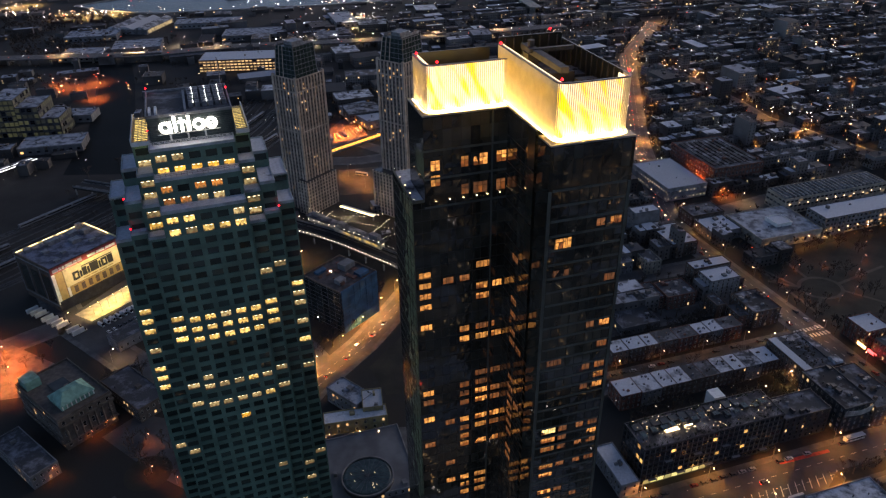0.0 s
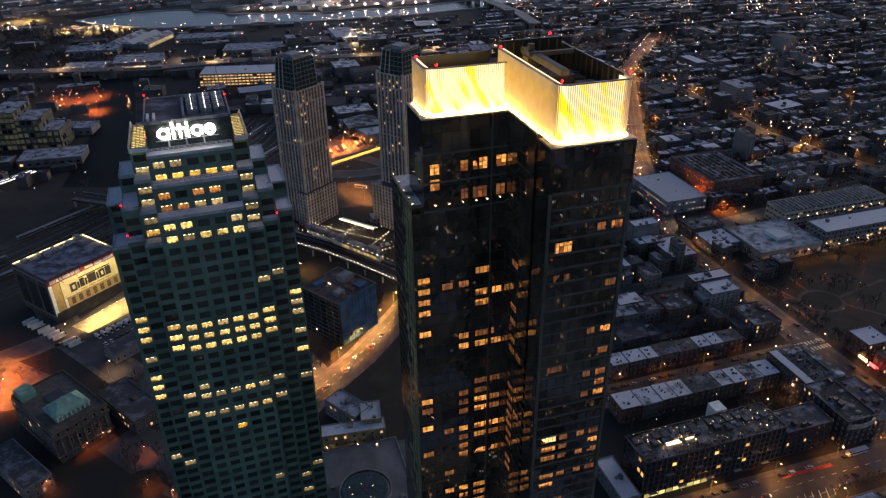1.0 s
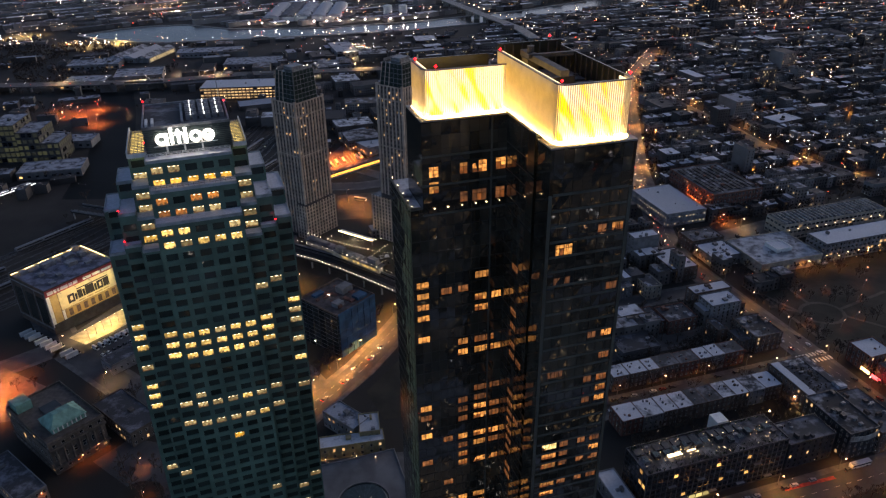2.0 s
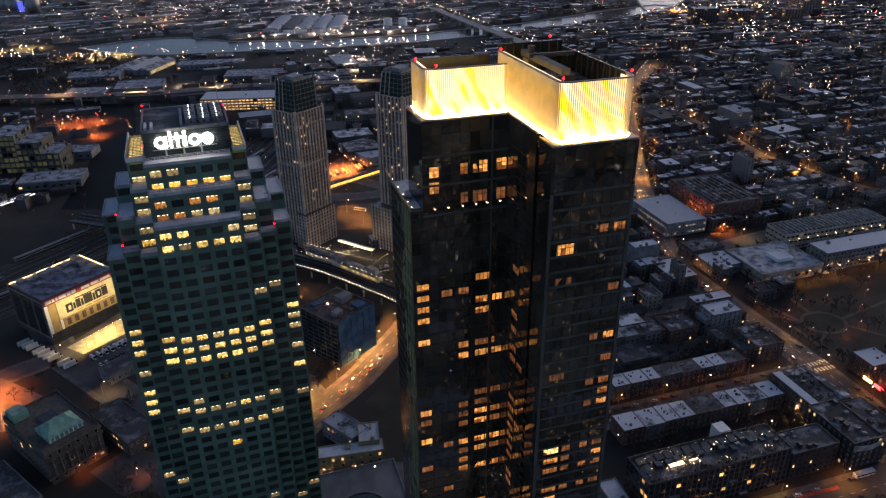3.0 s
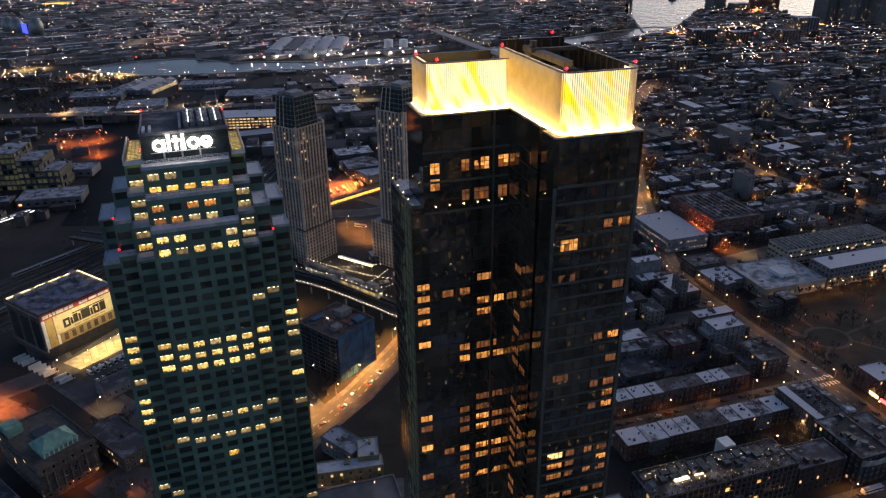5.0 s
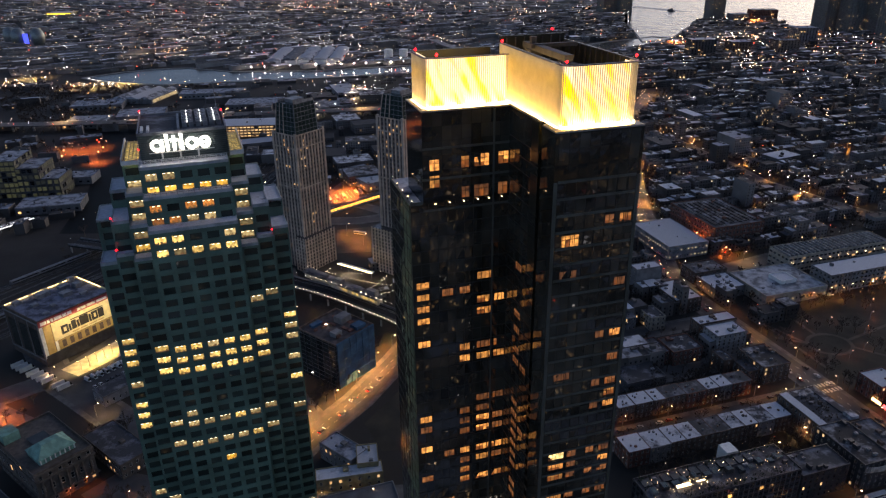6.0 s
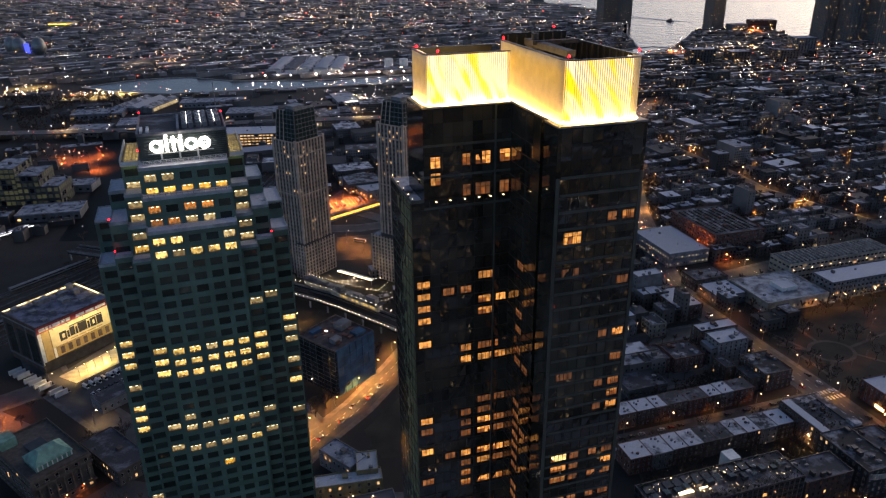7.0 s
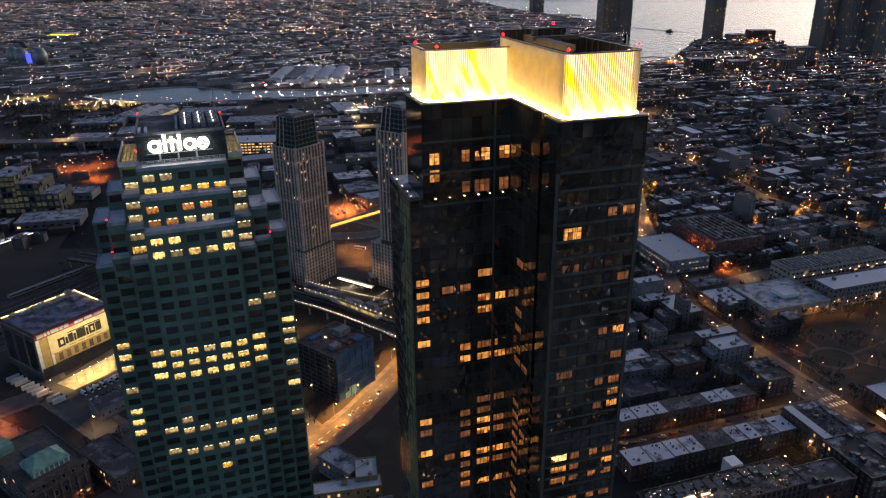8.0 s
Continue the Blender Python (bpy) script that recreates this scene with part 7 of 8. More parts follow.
for u0, u1, y0, h, w_ in ((541, 596, 1580, 40, BLACK_CLAD), (640, 683, 1610, 30, BRICK_BROWN), (425, 465, 1310, 26, BRICK_BROWN), (740, 790, 1610, 32, BRICK_BROWN), (830, 880, 1720, 44, GREY_RENDER)):
    building("apartment_block", pose((u0 + u1) / 2, y0 + 20, 0, 0, 0, 5), u1 - u0, 36, h, w_, "large dark apartment block with scattered lit windows", floors=int(h / 3.3), step=6.5, win=(2.6, 1.8), lit=0.14, sides="fl", clutter=5, joined=True)
boat = thing("ferry", pose(792, 2551, 0.3, 0, 0, -55), "small dark ferry on the pale river", "boat")
g = Geo()
g.prism([(-14, -4), (8, -4), (15, 0), (8, 4), (-14, 4)], 0, 3)
part("hull", g, DARK_STEEL, boat)
g = Geo()
g.box(-10, 6, -3, 3, 3, 7), g.box(-2, 5, -2.4, 2.4, 7, 9.5)
part("cabin", g, GREY_RENDER, boat)
wake = Geo()
wake.face([(800, 2545, 0.40), (860, 2500, 0.40), (700, 2760, 0.40), (690, 2755, 0.40)])
wake.face([(786, 2556, 0.41), (796, 2550, 0.41), (640, 2790, 0.41), (600, 2810, 0.41)])
single("ferry_wake", wake, surface("wake_foam", (0.45, 0.46, 0.48), 0.6, scale=0.2, vary=0.5, bump=0), "pale wake trailing behind the ferry", "wake", kind="structure")
pier = Geo()
pier.turned(560, 3330, 150, 14, -20, 0.3, 2.5)
single("river_pier", pier, CONCRETE, "long low pier in the river", "pier")
# far shore
hills = Geo()
pts = [(-3800 + 200 * k, 4690 + 30 * math.sin(k * 1.7)) for k in range(39)]
for i in range(len(pts) - 1):
    (x0, y0), (x1, y1) = pts[i], pts[i + 1]
    h0, h1 = 16 + 7 * math.sin(i * 0.9) + 4 * math.sin(i * 2.3), 16 + 7 * math.sin((i + 1) * 0.9) + 4 * math.sin((i + 1) * 2.3)
    hills.hexa([(x0, y0, 0), (x1, y1, 0), (x1, y1 + 160, 0), (x0, y0 + 160, 0), (x0, y0, h0), (x1, y1, h1), (x1, y1 + 160, h1 + 6), (x0, y0 + 160, h0 + 6)])
single("far_shore", hills, WALLS_FAR, "dark far shore on the horizon", "shore", kind="structure")

# ---- yards, lots and the park ----
sheet("rail_yard", [[(-900, 380), (-300, 455), (-262, 500), (-140, 545), (-100, 600), (-120, 700), (-180, 900), (-330, 960), (-470, 700), (-900, 760)]], 0.05, BALLAST, "dark ballast of a wide rail yard", "rail yard")
tracks = Geo()
for k in range(15):
    off = -46 + k * 6.4
    base = [(-420, 380), (-350, 465), (-300, 540), (-245, 640), (-205, 760), (-185, 900)]
    side = [(p + Vector((-d.y, d.x)) * (off + 4 * math.sin(i * 0.25 + k))) for i, (p, d) in enumerate(along([Vector(q) for q in base], 14.0))]
    for s in (-0.75, 0.75):
        tracks.ribbon([c + Vector((s, 0)) for c in side], 0.22, 0.08, z1=0.28)
strips = Geo()
for k in range(7):
    base = [(-425, 380), (-352, 465), (-302, 540), (-247, 640), (-207, 760), (-187, 900)]
    off = -44 + k * 14.5
    strips.ribbon([(p + Vector((-d.y, d.x)) * (off + 5 * math.sin(i * 0.2 + k))) for i, (p, d) in enumerate(along([Vector(q) for q in base], 14.0))], 2.2 + (k % 3), 0.07)
single("service_track", strips, BALLAST, "dark gravel service tracks between the rails", "track", kind="structure")
single("rail_tracks", tracks, RAIL_STEEL, "many curving rail tracks", "tracks", kind="stuff")
TRAIN = surface("train_steel", (0.30, 0.31, 0.33), 0.35, 0.6, vary=0.2)
for k, (x, y, a) in enumerate([(-331, 470, 56), (-317.3, 490.4, 56), (-303.6, 511, 56), (-240, 668, 68), (-230.8, 691, 68), (-365, 470, 54), (-350.6, 489.8, 54), (-282, 588, 61), (-270.5, 609, 61), (-259, 630, 61), (-262, 700, 69), (-253, 723, 69), (-215, 770, 74), (-208.6, 793, 74), (-380, 452, 54), (-395, 431, 54), (-345, 540, 57), (-332, 560, 57), (-319, 580, 57), (-190, 700, 68), (-181, 722, 68)]):
    c = thing("rail_carriage", pose(x, y, 0.28, 0, 0, a), "grey steel rail carriage standing in the yard", "train", "rail carriages")
    g = Geo()
    g.box(-11.8, 11.8, -1.5, 1.5, 0.9, 3.6)
    part("body", g, TRAIN, c)
    g = Geo()
    g.hexa([(-11.7, -1.45, 3.6), (11.7, -1.45, 3.6), (11.7, 1.45, 3.6), (-11.7, 1.45, 3.6), (-11.5, -0.8, 4.0), (11.5, -0.8, 4.0), (11.5, 0.8, 4.0), (-11.5, 0.8, 4.0)])
    part("roof", g, STEEL, c)
    for s in (-8.5, 8.5):
        g = Geo()
        g.box(s - 1.4, s + 1.4, -1.2, 1.2, 0, 0.9)
        part("bogie", g, DARK_STEEL, c)
    g = Geo()
    g.box(-11, 11, -1.54, -1.5, 2.1, 3.0)
    part("window_band", g, TOWN_GLASS, c)
shelter = thing("lit_platform", pose(-425, 642, 0, 0, 0, 58), "platform roof with white strip lights", "platform")
for s, z in ((-4, 6.0), (4, 5.0)):
    g = Geo()
    g.box(-34, 34, s - 2.5, s + 2.5, z, z + 0.3)
    part("roof", g, GREY_RENDER, shelter)
    g = Geo()
    g.box(-34, 34, s - 2.8, s - 2.5, z, z + 0.4)
    part("strip_light", g, glowing("platform_light", (0.92, 0.96, 1.0), 2.0) if s < 0 else bpy.data.materials["platform_light"], shelter)
for k in range(8):
    g = Geo()
    g.tube((-32 + k * 9, 0, 0), (-32 + k * 9, 0, 5.2), 0.25)
    part("post", g, STEEL, shelter)

sheet("lot", [[(-300, 395), (-289, 378), (-241, 352), (-230, 335), (-242, 322), (-262, 318), (-330, 345)]], 0.20, PAVING, "concrete yard under orange light", "yard")
sheet("lot", [[(-256, 398), (-240, 376), (-200, 365), (-190, 385), (-208, 420), (-222, 448), (-232, 452)]], 0.20, ASPHALT, "asphalt forecourt with parked vans", "yard")
# this pale sheet paints the pool of lamplight onto the concrete
sheet("forecourt", [[(-251, 404), (-227, 443), (-218, 420), (-236, 396)]], 0.26, surface("pale_forecourt", (0.34, 0.31, 0.25), 0.8, scale=0.2, vary=0.25), "concrete forecourt, the lamps' pool of light painted pale", "yard")
sheet("lot", [[(-125, 745), (-115, 698), (-70, 735), (-66, 752), (-82, 742), (-112, 786)]], 0.10, ASPHALT, "bus yard under orange light", "yard")
sheet("lot", [[(-99, 640), (-62, 648), (-58, 588), (-93, 585)]], 0.10, EARTH, "bare brown lot", "yard")
sheet("plaza", [[(-186, 288), (-150, 262), (-128, 250), (-118, 262), (-150, 300), (-172, 306)]], 0.10, ASPHALT, "dark paved plaza before the courthouse", "plaza")
sheet("plaza", [[(-66, 290), (-20, 292), (-8, 236), (-64, 228)]], 0.10, PAVING, "grey paved yard between the towers", "plaza")
sheet("park_lawn", [[grid_xy(*p) for p in ((346, 290), (410, 290), (470, 330), (470, 376), (346, 376))]], 0.06, GRASS, "brown winter lawn of the park", "lawn")
paths = Geo()
ring = [grid_xy(376 + 15 * math.cos(2 * math.pi * k / 24), 326 + 13 * math.sin(2 * math.pi * k / 24)) for k in range(25)]
paths.ribbon(ring, 2.6, 0.16)
for a, b in (((347, 298), (366, 315)), ((347, 345), (362, 332)), ((376, 339), (378, 375)), ((391, 326), (440, 335)), ((388, 318), (408, 292)), ((352, 300), (352, 372)), ((362, 332), (350, 370))):
    paths.ribbon([grid_xy(*a), grid_xy(*b)], 2.4, 0.13)
single("park_path", paths, EARTH, "pale path looping through the park", "path", kind="structure")
g = Geo()
for u0, v0, du, dv in ((322, 287, 24, 0.0), (322, 281, 24, 0)):
    for k in range(9):
        p = [grid_xy(u0 + 2.5 * k, v0), grid_xy(u0 + 2.5 * k + 1.3, v0), grid_xy(u0 + 2.5 * k + 1.3, v0 + 3.4), grid_xy(u0 + 2.5 * k, v0 + 3.4)]
        g.face([(*c, 0.19) for c in p])
for k in range(16):
    p = [grid_xy(200 + k * 4.2, 182), grid_xy(200.4 + k * 4.2, 182), grid_xy(203.4 + k * 4.2, 188), grid_xy(203.0 + k * 4.2, 188)]
    g.face([(*c, 0.19) for c in p])
single("crossing_stripe", g, PAINT_LINE, "worn white crossing and hatching stripes", "road marking", kind="stuff")
# a flat red strip along the boulevard's lane
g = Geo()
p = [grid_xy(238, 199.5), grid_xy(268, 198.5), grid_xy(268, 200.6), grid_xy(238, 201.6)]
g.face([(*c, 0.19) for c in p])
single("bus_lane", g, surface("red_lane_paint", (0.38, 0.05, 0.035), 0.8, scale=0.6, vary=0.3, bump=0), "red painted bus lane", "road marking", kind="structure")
sheet("lawn", [[(-46, 343), (-22, 384), (2, 366), (4, 322), (-34, 318)]], 0.16, GRASS, "dark triangular winter lawn by the road", "lawn")
sheet("lawn", [[(-152 + 12 * math.cos(k * math.pi / 10), 262 + 12 * math.sin(k * math.pi / 10)) for k in range(20)]], 0.14, GRASS, "round winter lawn on the plaza", "lawn")
sheet("median", [[grid_xy(u, v) for u, v in ((250, 180), (330, 180), (330, 187), (262, 187))]], 0.30, GRASS, "planted median of the boulevard", "median")

# ---- street lamps ----
SODIUM, WARM, WHITE, RED_ORANGE, YELLOW = (1.0, 0.40, 0.09), (1.0, 0.60, 0.26), (1.0, 0.86, 0.62), (1.0, 0.20, 0.035), (1.0, 0.66, 0.20)
lamp_kinds = {}


def street_lamp(x, y, turn, colour=SODIUM, power=9000.0, h=9.0, z=0.0):
    """A pole with an arm and a glowing head; the head's light falls on the street below."""
    key = (colour, power, h)
    if key not in lamp_kinds:
        name = {SODIUM: "orange", WARM: "warm", WHITE: "white", RED_ORANGE: "deep orange", YELLOW: "yellow"}[colour]
        t = thing("street_lamp", pose(x, y, z, 0, 0, turn), f"grey street lamp with glowing {name} head", "street lamp", "street lamps")
        g = Geo()
        g.tube((0, 0, 0), (0, 0, h), 0.14, 0.08, sides=6)
        part("pole", g, STEEL, t)
        g = Geo()
        g.tube((0, 0, h - 0.1), (2.2, 0, h + 0.3), 0.06, sides=5)
        part("arm", g, STEEL, t)
        g = Geo()
        g.hexa([(2.05, -0.16, h + 0.16), (2.7, -0.16, h + 0.16), (2.7, 0.16, h + 0.16), (2.05, 0.16, h + 0.16), (2.1, -0.1, h + 0.42), (2.65, -0.1, h + 0.42), (2.65, 0.1, h + 0.42), (2.1, 0.1, h + 0.42)])
        if h < 7:
            g = Geo()
            g.box(2.2, 2.5, -0.1, 0.1, h + 0.18, h + 0.34)
        mname = f"{name}_lamp_glow"
        part("head", g, bpy.data.materials.get(mname) or glowing(mname, tuple(0.55 * c + 0.45 * w_ for c, w_ in zip(colour, (1.0, 0.8, 0.55))), 14.0), t, f"glowing {name} lamp head")
        la = bpy.data.lights.new("lamp_light", 'SPOT')
        la.energy, la.color, la.shadow_soft_size, la.spot_size, la.spot_blend = power * 0.28, colour, 0.5, radians(145), 0.7
        lo = new("lamp_light", la)
        lo.parent = t
        lo.matrix_basis = pose(2.35, 0, h - 0.4)
        lamp_kinds[key] = t
        return t
    return copy_thing(lamp_kinds[key], pose(x, y, z, 0, 0, turn))


for p, d in along([Vector(q) for q in ROADS[6][0]], 24.0):
    n = Vector((-d.y, d.x))
    street_lamp(*(p + n * 10.5), math.degrees(math.atan2(-n.y, -n.x)), SODIUM, 68000.0)
for k in range(5):
    street_lamp(*grid_xy(160 + k * 38, 203.5), -73, SODIUM, 13000.0)
    street_lamp(*grid_xy(178 + k * 38, 176.5), 107, SODIUM, 26000.0)
for k in range(7):
    street_lamp(*grid_xy(340.6, 216 + k * 34), 197, SODIUM, 8000.0)
for k in range(5):
    street_lamp(*grid_xy(196 + k * 30, 291.5), -73, SODIUM, 3000.0)
for k in range(5):
    street_lamp(*grid_xy(380 + k * 28, 379.5), -73, SODIUM, 12000.0)
for k in range(3):
    street_lamp(*grid_xy(350 + k * 60, 458.0), -73, WARM, 12000.0)
for u, v in ((374.4, 348.8), (355.2, 339.7), (354.9, 316.3), (373.8, 307.2), (391.4, 312.5), (395.9, 347.8), (410, 330), (430, 345), (425, 310), (446, 360)):
    street_lamp(*grid_xy(u, v), 30, RED_ORANGE, 1300.0, 5.0)
for x, y in ((-300, 365), (-272, 352), (-258, 332), (-285, 340)):
    street_lamp(x, y, 60, RED_ORANGE, 120000.0, 12.0)
for x, y in ((-236.5, 402.5), (-233.5, 407.5), (-230.5, 412.5), (-227.5, 417.5), (-224.5, 422.5), (-221.5, 427.5)):
    street_lamp(x, y, 150, YELLOW, 11000.0, 6.5)
for x, y in ((-186, 296), (-191, 288), (-150, 262), (-135, 255), (-200, 262), (-160, 285)):
    street_lamp(x, y, -40, RED_ORANGE, 2600.0, 6.0)
for x, y in ((-118, 722), (-105, 745), (-95, 735)):
    street_lamp(x, y, 20, RED_ORANGE, 260000.0, 14.0)
for x, y in ((-88, 625), (-70, 600)):
    street_lamp(x, y, 20, SODIUM, 40000.0, 12.0)
for x, y in ((-108, 468), (-78, 446)):
    street_lamp(x, y, 50, SODIUM, 30000.0, 9.0)
for u, v in ((396, 482), (397, 510), (401, 474)):
    street_lamp(*grid_xy(u, v), 0, RED_ORANGE, 60000.0, 7.0)
for p, d in along([Vector(q) for q in ROADS[12][0]], 52.0):    # lamps along the far avenue
    n = Vector((-d.y, d.x))
    street_lamp(*(p + n * 11.5), math.degrees(math.atan2(-n.y, -n.x)), SODIUM, 30000.0, 10.0)
for p, d in along([Vector(q) for q in ROADS[1][0]], 70.0):
    if p.y > 640:
        street_lamp(p.x + 11, p.y, 180, SODIUM, 70000.0, 10.0)
for p, d in along([Vector(q) for q in EXPRESS], 110.0):
    street_lamp(p.x, p.y + 12.5, -90, WARM, 110000.0, 10.0, z=10.6)
for x, y in ((-505, 925), (-470, 915), (-430, 880), (-455, 945)):
    street_lamp(x, y, 0, RED_ORANGE, 230000.0, 12.0)
for x, y in ((-830, 1440), (-800, 1462), (-640, 1352), (-600, 1375), (-680, 1335)):
    street_lamp(x, y, 0, YELLOW, 400000.0, 16.0)
for x, y in ((560, 1755), (880, 1815), (940, 1850), (920, 2165)):
    street_lamp(x, y, 0, RED_ORANGE, 2400000.0, 22.0)
for x, y in ((-150, 1235), (-118, 1262), (-135, 1300), (-205, 1120), (-352, 1095), (-395, 1130)):
    street_lamp(x, y, 0, WHITE, 300000.0, 14.0)
for x, y in ((-700, 1740), (-430, 1640), (-590, 1690)):
    street_lamp(x, y, 0, WHITE, 300000.0, 16.0)
for j in range(7):
    street_lamp(*grid_xy(372 + j * 62, 561), -73, SODIUM, 90000.0, 10.0)
    street_lamp(*grid_xy(400 + j * 70, 691), -73, SODIUM, 90000.0, 10.0)
for x, y in ((-46, 287.2), (-36, 287.0), (-62, 285)):
    street_lamp(x, y, -90, WARM, 1800.0, 4.0)
for x, y in ((-86, 352), (-97, 378), (-300, 462), (-205, 352), (-160, 322), (-250, 392)):
    street_lamp(x, y, 45, WARM, 7000.0)
for u, v in ((300, 285.5), (315, 246), (262, 246), (284, 252)):
    street_lamp(*grid_xy(u, v), 0, WARM, 5000.0, 7.0)

for v in (483, 500, 520):                          # floods washing the brick wall
    fl = thing("wall_flood", pose(*grid_xy(396.5, v), 0.2, 0, 0, 17), "orange flood light washing a brick wall", "flood light", "wall floods")
    g = Geo()
    g.box(-0.4, 0.4, -0.4, 0.4, 0, 1.0)
    part("housing", g, DARK_STEEL, fl)
    g = Geo()
    g.box(0.35, 0.45, -0.3, 0.3, 0.5, 0.9)
    part("lens", g, glowing("flood_lens", RED_ORANGE, 20.0) if "flood_lens" not in bpy.data.materials else bpy.data.materials["flood_lens"], fl)
    la = bpy.data.lights.new("flood_light", 'SPOT')
    la.energy, la.color, la.spot_size, la.spot_blend, la.shadow_soft_size = 9000, RED_ORANGE, radians(110), 0.6, 0.3
    lo = new("flood_light", la)
    lo.parent = fl
    lo.matrix_basis = look((0.6, 0, 1.0), (6.5, 0, 8.0))

# ---- the bus yard: painted bays, buses and a brown lot with lorries ----
bays = Geo()
for k in range(15):
    p = Vector((-118 + k * 3.3, 712 + k * 2.6))
    d, n = Vector((-0.36, 0.93)), Vector((0.93, 0.36))
    q = [p - n * 0.15, p + n * 0.15, p + n * 0.15 + d * 24, p - n * 0.15 + d * 24]
    bays.face([(*c, 0.14) for c in q])
single("bay_line", bays, PAINT_LINE, "worn white bay lines on the bus yard", "road marking", kind="stuff")
PANEL_WHITE = surface("dull_white_panel", (0.42, 0.41, 0.38), 0.5, scale=0.6, vary=0.2, bump=0)
first_bus = None
for k, (x, y, a) in enumerate(((-117, 722, 111), (-110.4, 727.2, 111), (-103.8, 732.4, 111), (-90.6, 742.8, 111), (-87, 747, 111), (-76, 628, 158))):
    if first_bus is None:
        first_bus = thing("parked_bus", pose(x, y, 0.15, 0, 0, a), "dull white bus parked on the yard", "bus", "parked buses")
        for name, c, mat in (("body", (-6, 6, -1.25, 1.25, 0.4, 2.9), PANEL_WHITE), ("window_band", (-5.8, 5.9, -1.28, 1.28, 1.5, 2.4), TOWN_GLASS), ("roof", (-5.8, 5.8, -1.1, 1.1, 2.9, 3.15), PANEL_WHITE)):
            g = Geo()
            g.box(*c)
            part(name, g, mat, first_bus)
        for sx in (-4, 3.6):
            for sy in (-1.27, 1.0):
                g = Geo()
                g.tube((sx, sy, 0.45), (sx, sy + 0.27, 0.45), 0.45, sides=8)
                part("wheel", g, DARK_STEEL, first_bus)
    else:
        copy_thing(first_bus, pose(x, y, 0.15, 0, 0, a))

# ---- cars ----
CAR_GLASS = surface("car_glass", (0.012, 0.013, 0.015), 0.08, vary=0.1, bump=0)
RUBBER = surface("tyre_rubber", (0.02, 0.02, 0.02), 0.9, vary=0.1, bump=0)
TAIL = glowing("tail_lamp", (1.0, 0.04, 0.02), 7.0)
HEAD = glowing("head_lamp", (1.0, 0.92, 0.75), 12.0)
car_kinds = []
for text, col, long, high, driving in (("white parked car", (0.62, 0.62, 0.6), 4.5, 1.45, False), ("dark grey parked car", (0.06, 0.065, 0.07), 4.6, 1.5, False), ("silver parked car", (0.35, 0.36, 0.37), 4.4, 1.45, False), ("dark red parked car", (0.20, 0.03, 0.03), 4.4, 1.45, False),
                                       ("white delivery van", (0.66, 0.66, 0.63), 5.8, 2.4, False), ("dark car with its lamps lit", (0.06, 0.06, 0.07), 4.6, 1.5, True), ("white box lorry", (0.55, 0.55, 0.53), 9.5, 3.4, False)):
    t = thing("car" if high < 2 else "van" if high < 3 else "lorry", pose(0, -400 - 10 * len(car_kinds), 0.2), text + " beside the road" if not driving else text + " on the road", "car" if high < 2 else "van", "parked cars")
    paint = surface(text.replace(" ", "_") + "_paint", col, 0.3, vary=0.1, bump=0)
    g = Geo()
    w = 0.9
    g.hexa([(-long / 2, -w, 0.35), (long / 2, -w, 0.35), (long / 2, w, 0.35), (-long / 2, w, 0.35), (-long / 2 + 0.1, -w + 0.08, 0.95), (long / 2 - 0.2, -w + 0.08, 0.85), (long / 2 - 0.2, w - 0.08, 0.85), (-long / 2 + 0.1, w - 0.08, 0.95)])
    part("body", g, paint, t)
    g = Geo()
    x0, x1 = (-long / 2 + 0.3, long / 2 - 1.3) if high < 2 else (-long / 2 + 0.05, long / 2 - 1.5)
    g.hexa([(x0, -w + 0.1, 0.9), (x1, -w + 0.1, 0.9), (x1, w - 0.1, 0.9), (x0, w - 0.1, 0.9), (x0 + 0.4 if high < 2 else x0, -w + 0.25, high - 0.06), (x1 - 0.6 if high < 2 else x1, -w + 0.25, high - 0.06), (x1 - 0.6 if high < 2 else x1, w - 0.25, high - 0.06), (x0 + 0.4 if high < 2 else x0, w - 0.25, high - 0.06)])
    part("cabin" if high < 2 else "cargo_body", g, CAR_GLASS if high < 2 else paint, t)
    g = Geo()
    g.box(x0 + (0.45 if high < 2 else 0), x1 - (0.65 if high < 2 else 0), -w + 0.25, w - 0.25, high - 0.06, high)
    part("roof", g, paint, t)
    if high > 2:
        g = Geo()
        g.box(long / 2 - 1.5, long / 2 - 0.5, -w + 0.15, w - 0.15, 0.9, min(high, 2.1))
        part("cab", g, CAR_GLASS, t)
    for sx in (-long / 2 + 0.85, long / 2 - 0.85):
        for sy in (-w, w - 0.2):
            g = Geo()
            g.tube((sx, sy, 0.32), (sx, sy + 0.2, 0.32), 0.32, sides=10)
            part("wheel", g, RUBBER, t)
    for sy in (-0.6, 0.6):
        for s, mat in ((-1, TAIL), (1, HEAD)):
            g = Geo()
            g.box(s * (long / 2) - 0.06, s * (long / 2) + 0.06, sy - 0.18, sy + 0.18, 0.6, 0.8)
            part("tail_lamp" if s < 0 else "head_lamp", g, mat if driving else (CAR_GLASS if s > 0 else RED_BAND), t)
    car_kinds.append(t)
cr = random.Random(21)
spots = []
for k in range(26):
    spots.append((*grid_xy(166 + k * 5.6, 201.2), 17, 0))
for k in range(20):
    spots.append((*grid_xy(186 + k * 6.4, 287.7), 17, 0))
    spots.append((*grid_xy(186 + k * 6.4, 280.3), 197, 0))
for k in range(22):
    spots.append((*grid_xy(338.6, 212 + k * 9.5), 107, 0))
    spots.append((*grid_xy(325.6, 212 + k * 9.5), -73, 0))
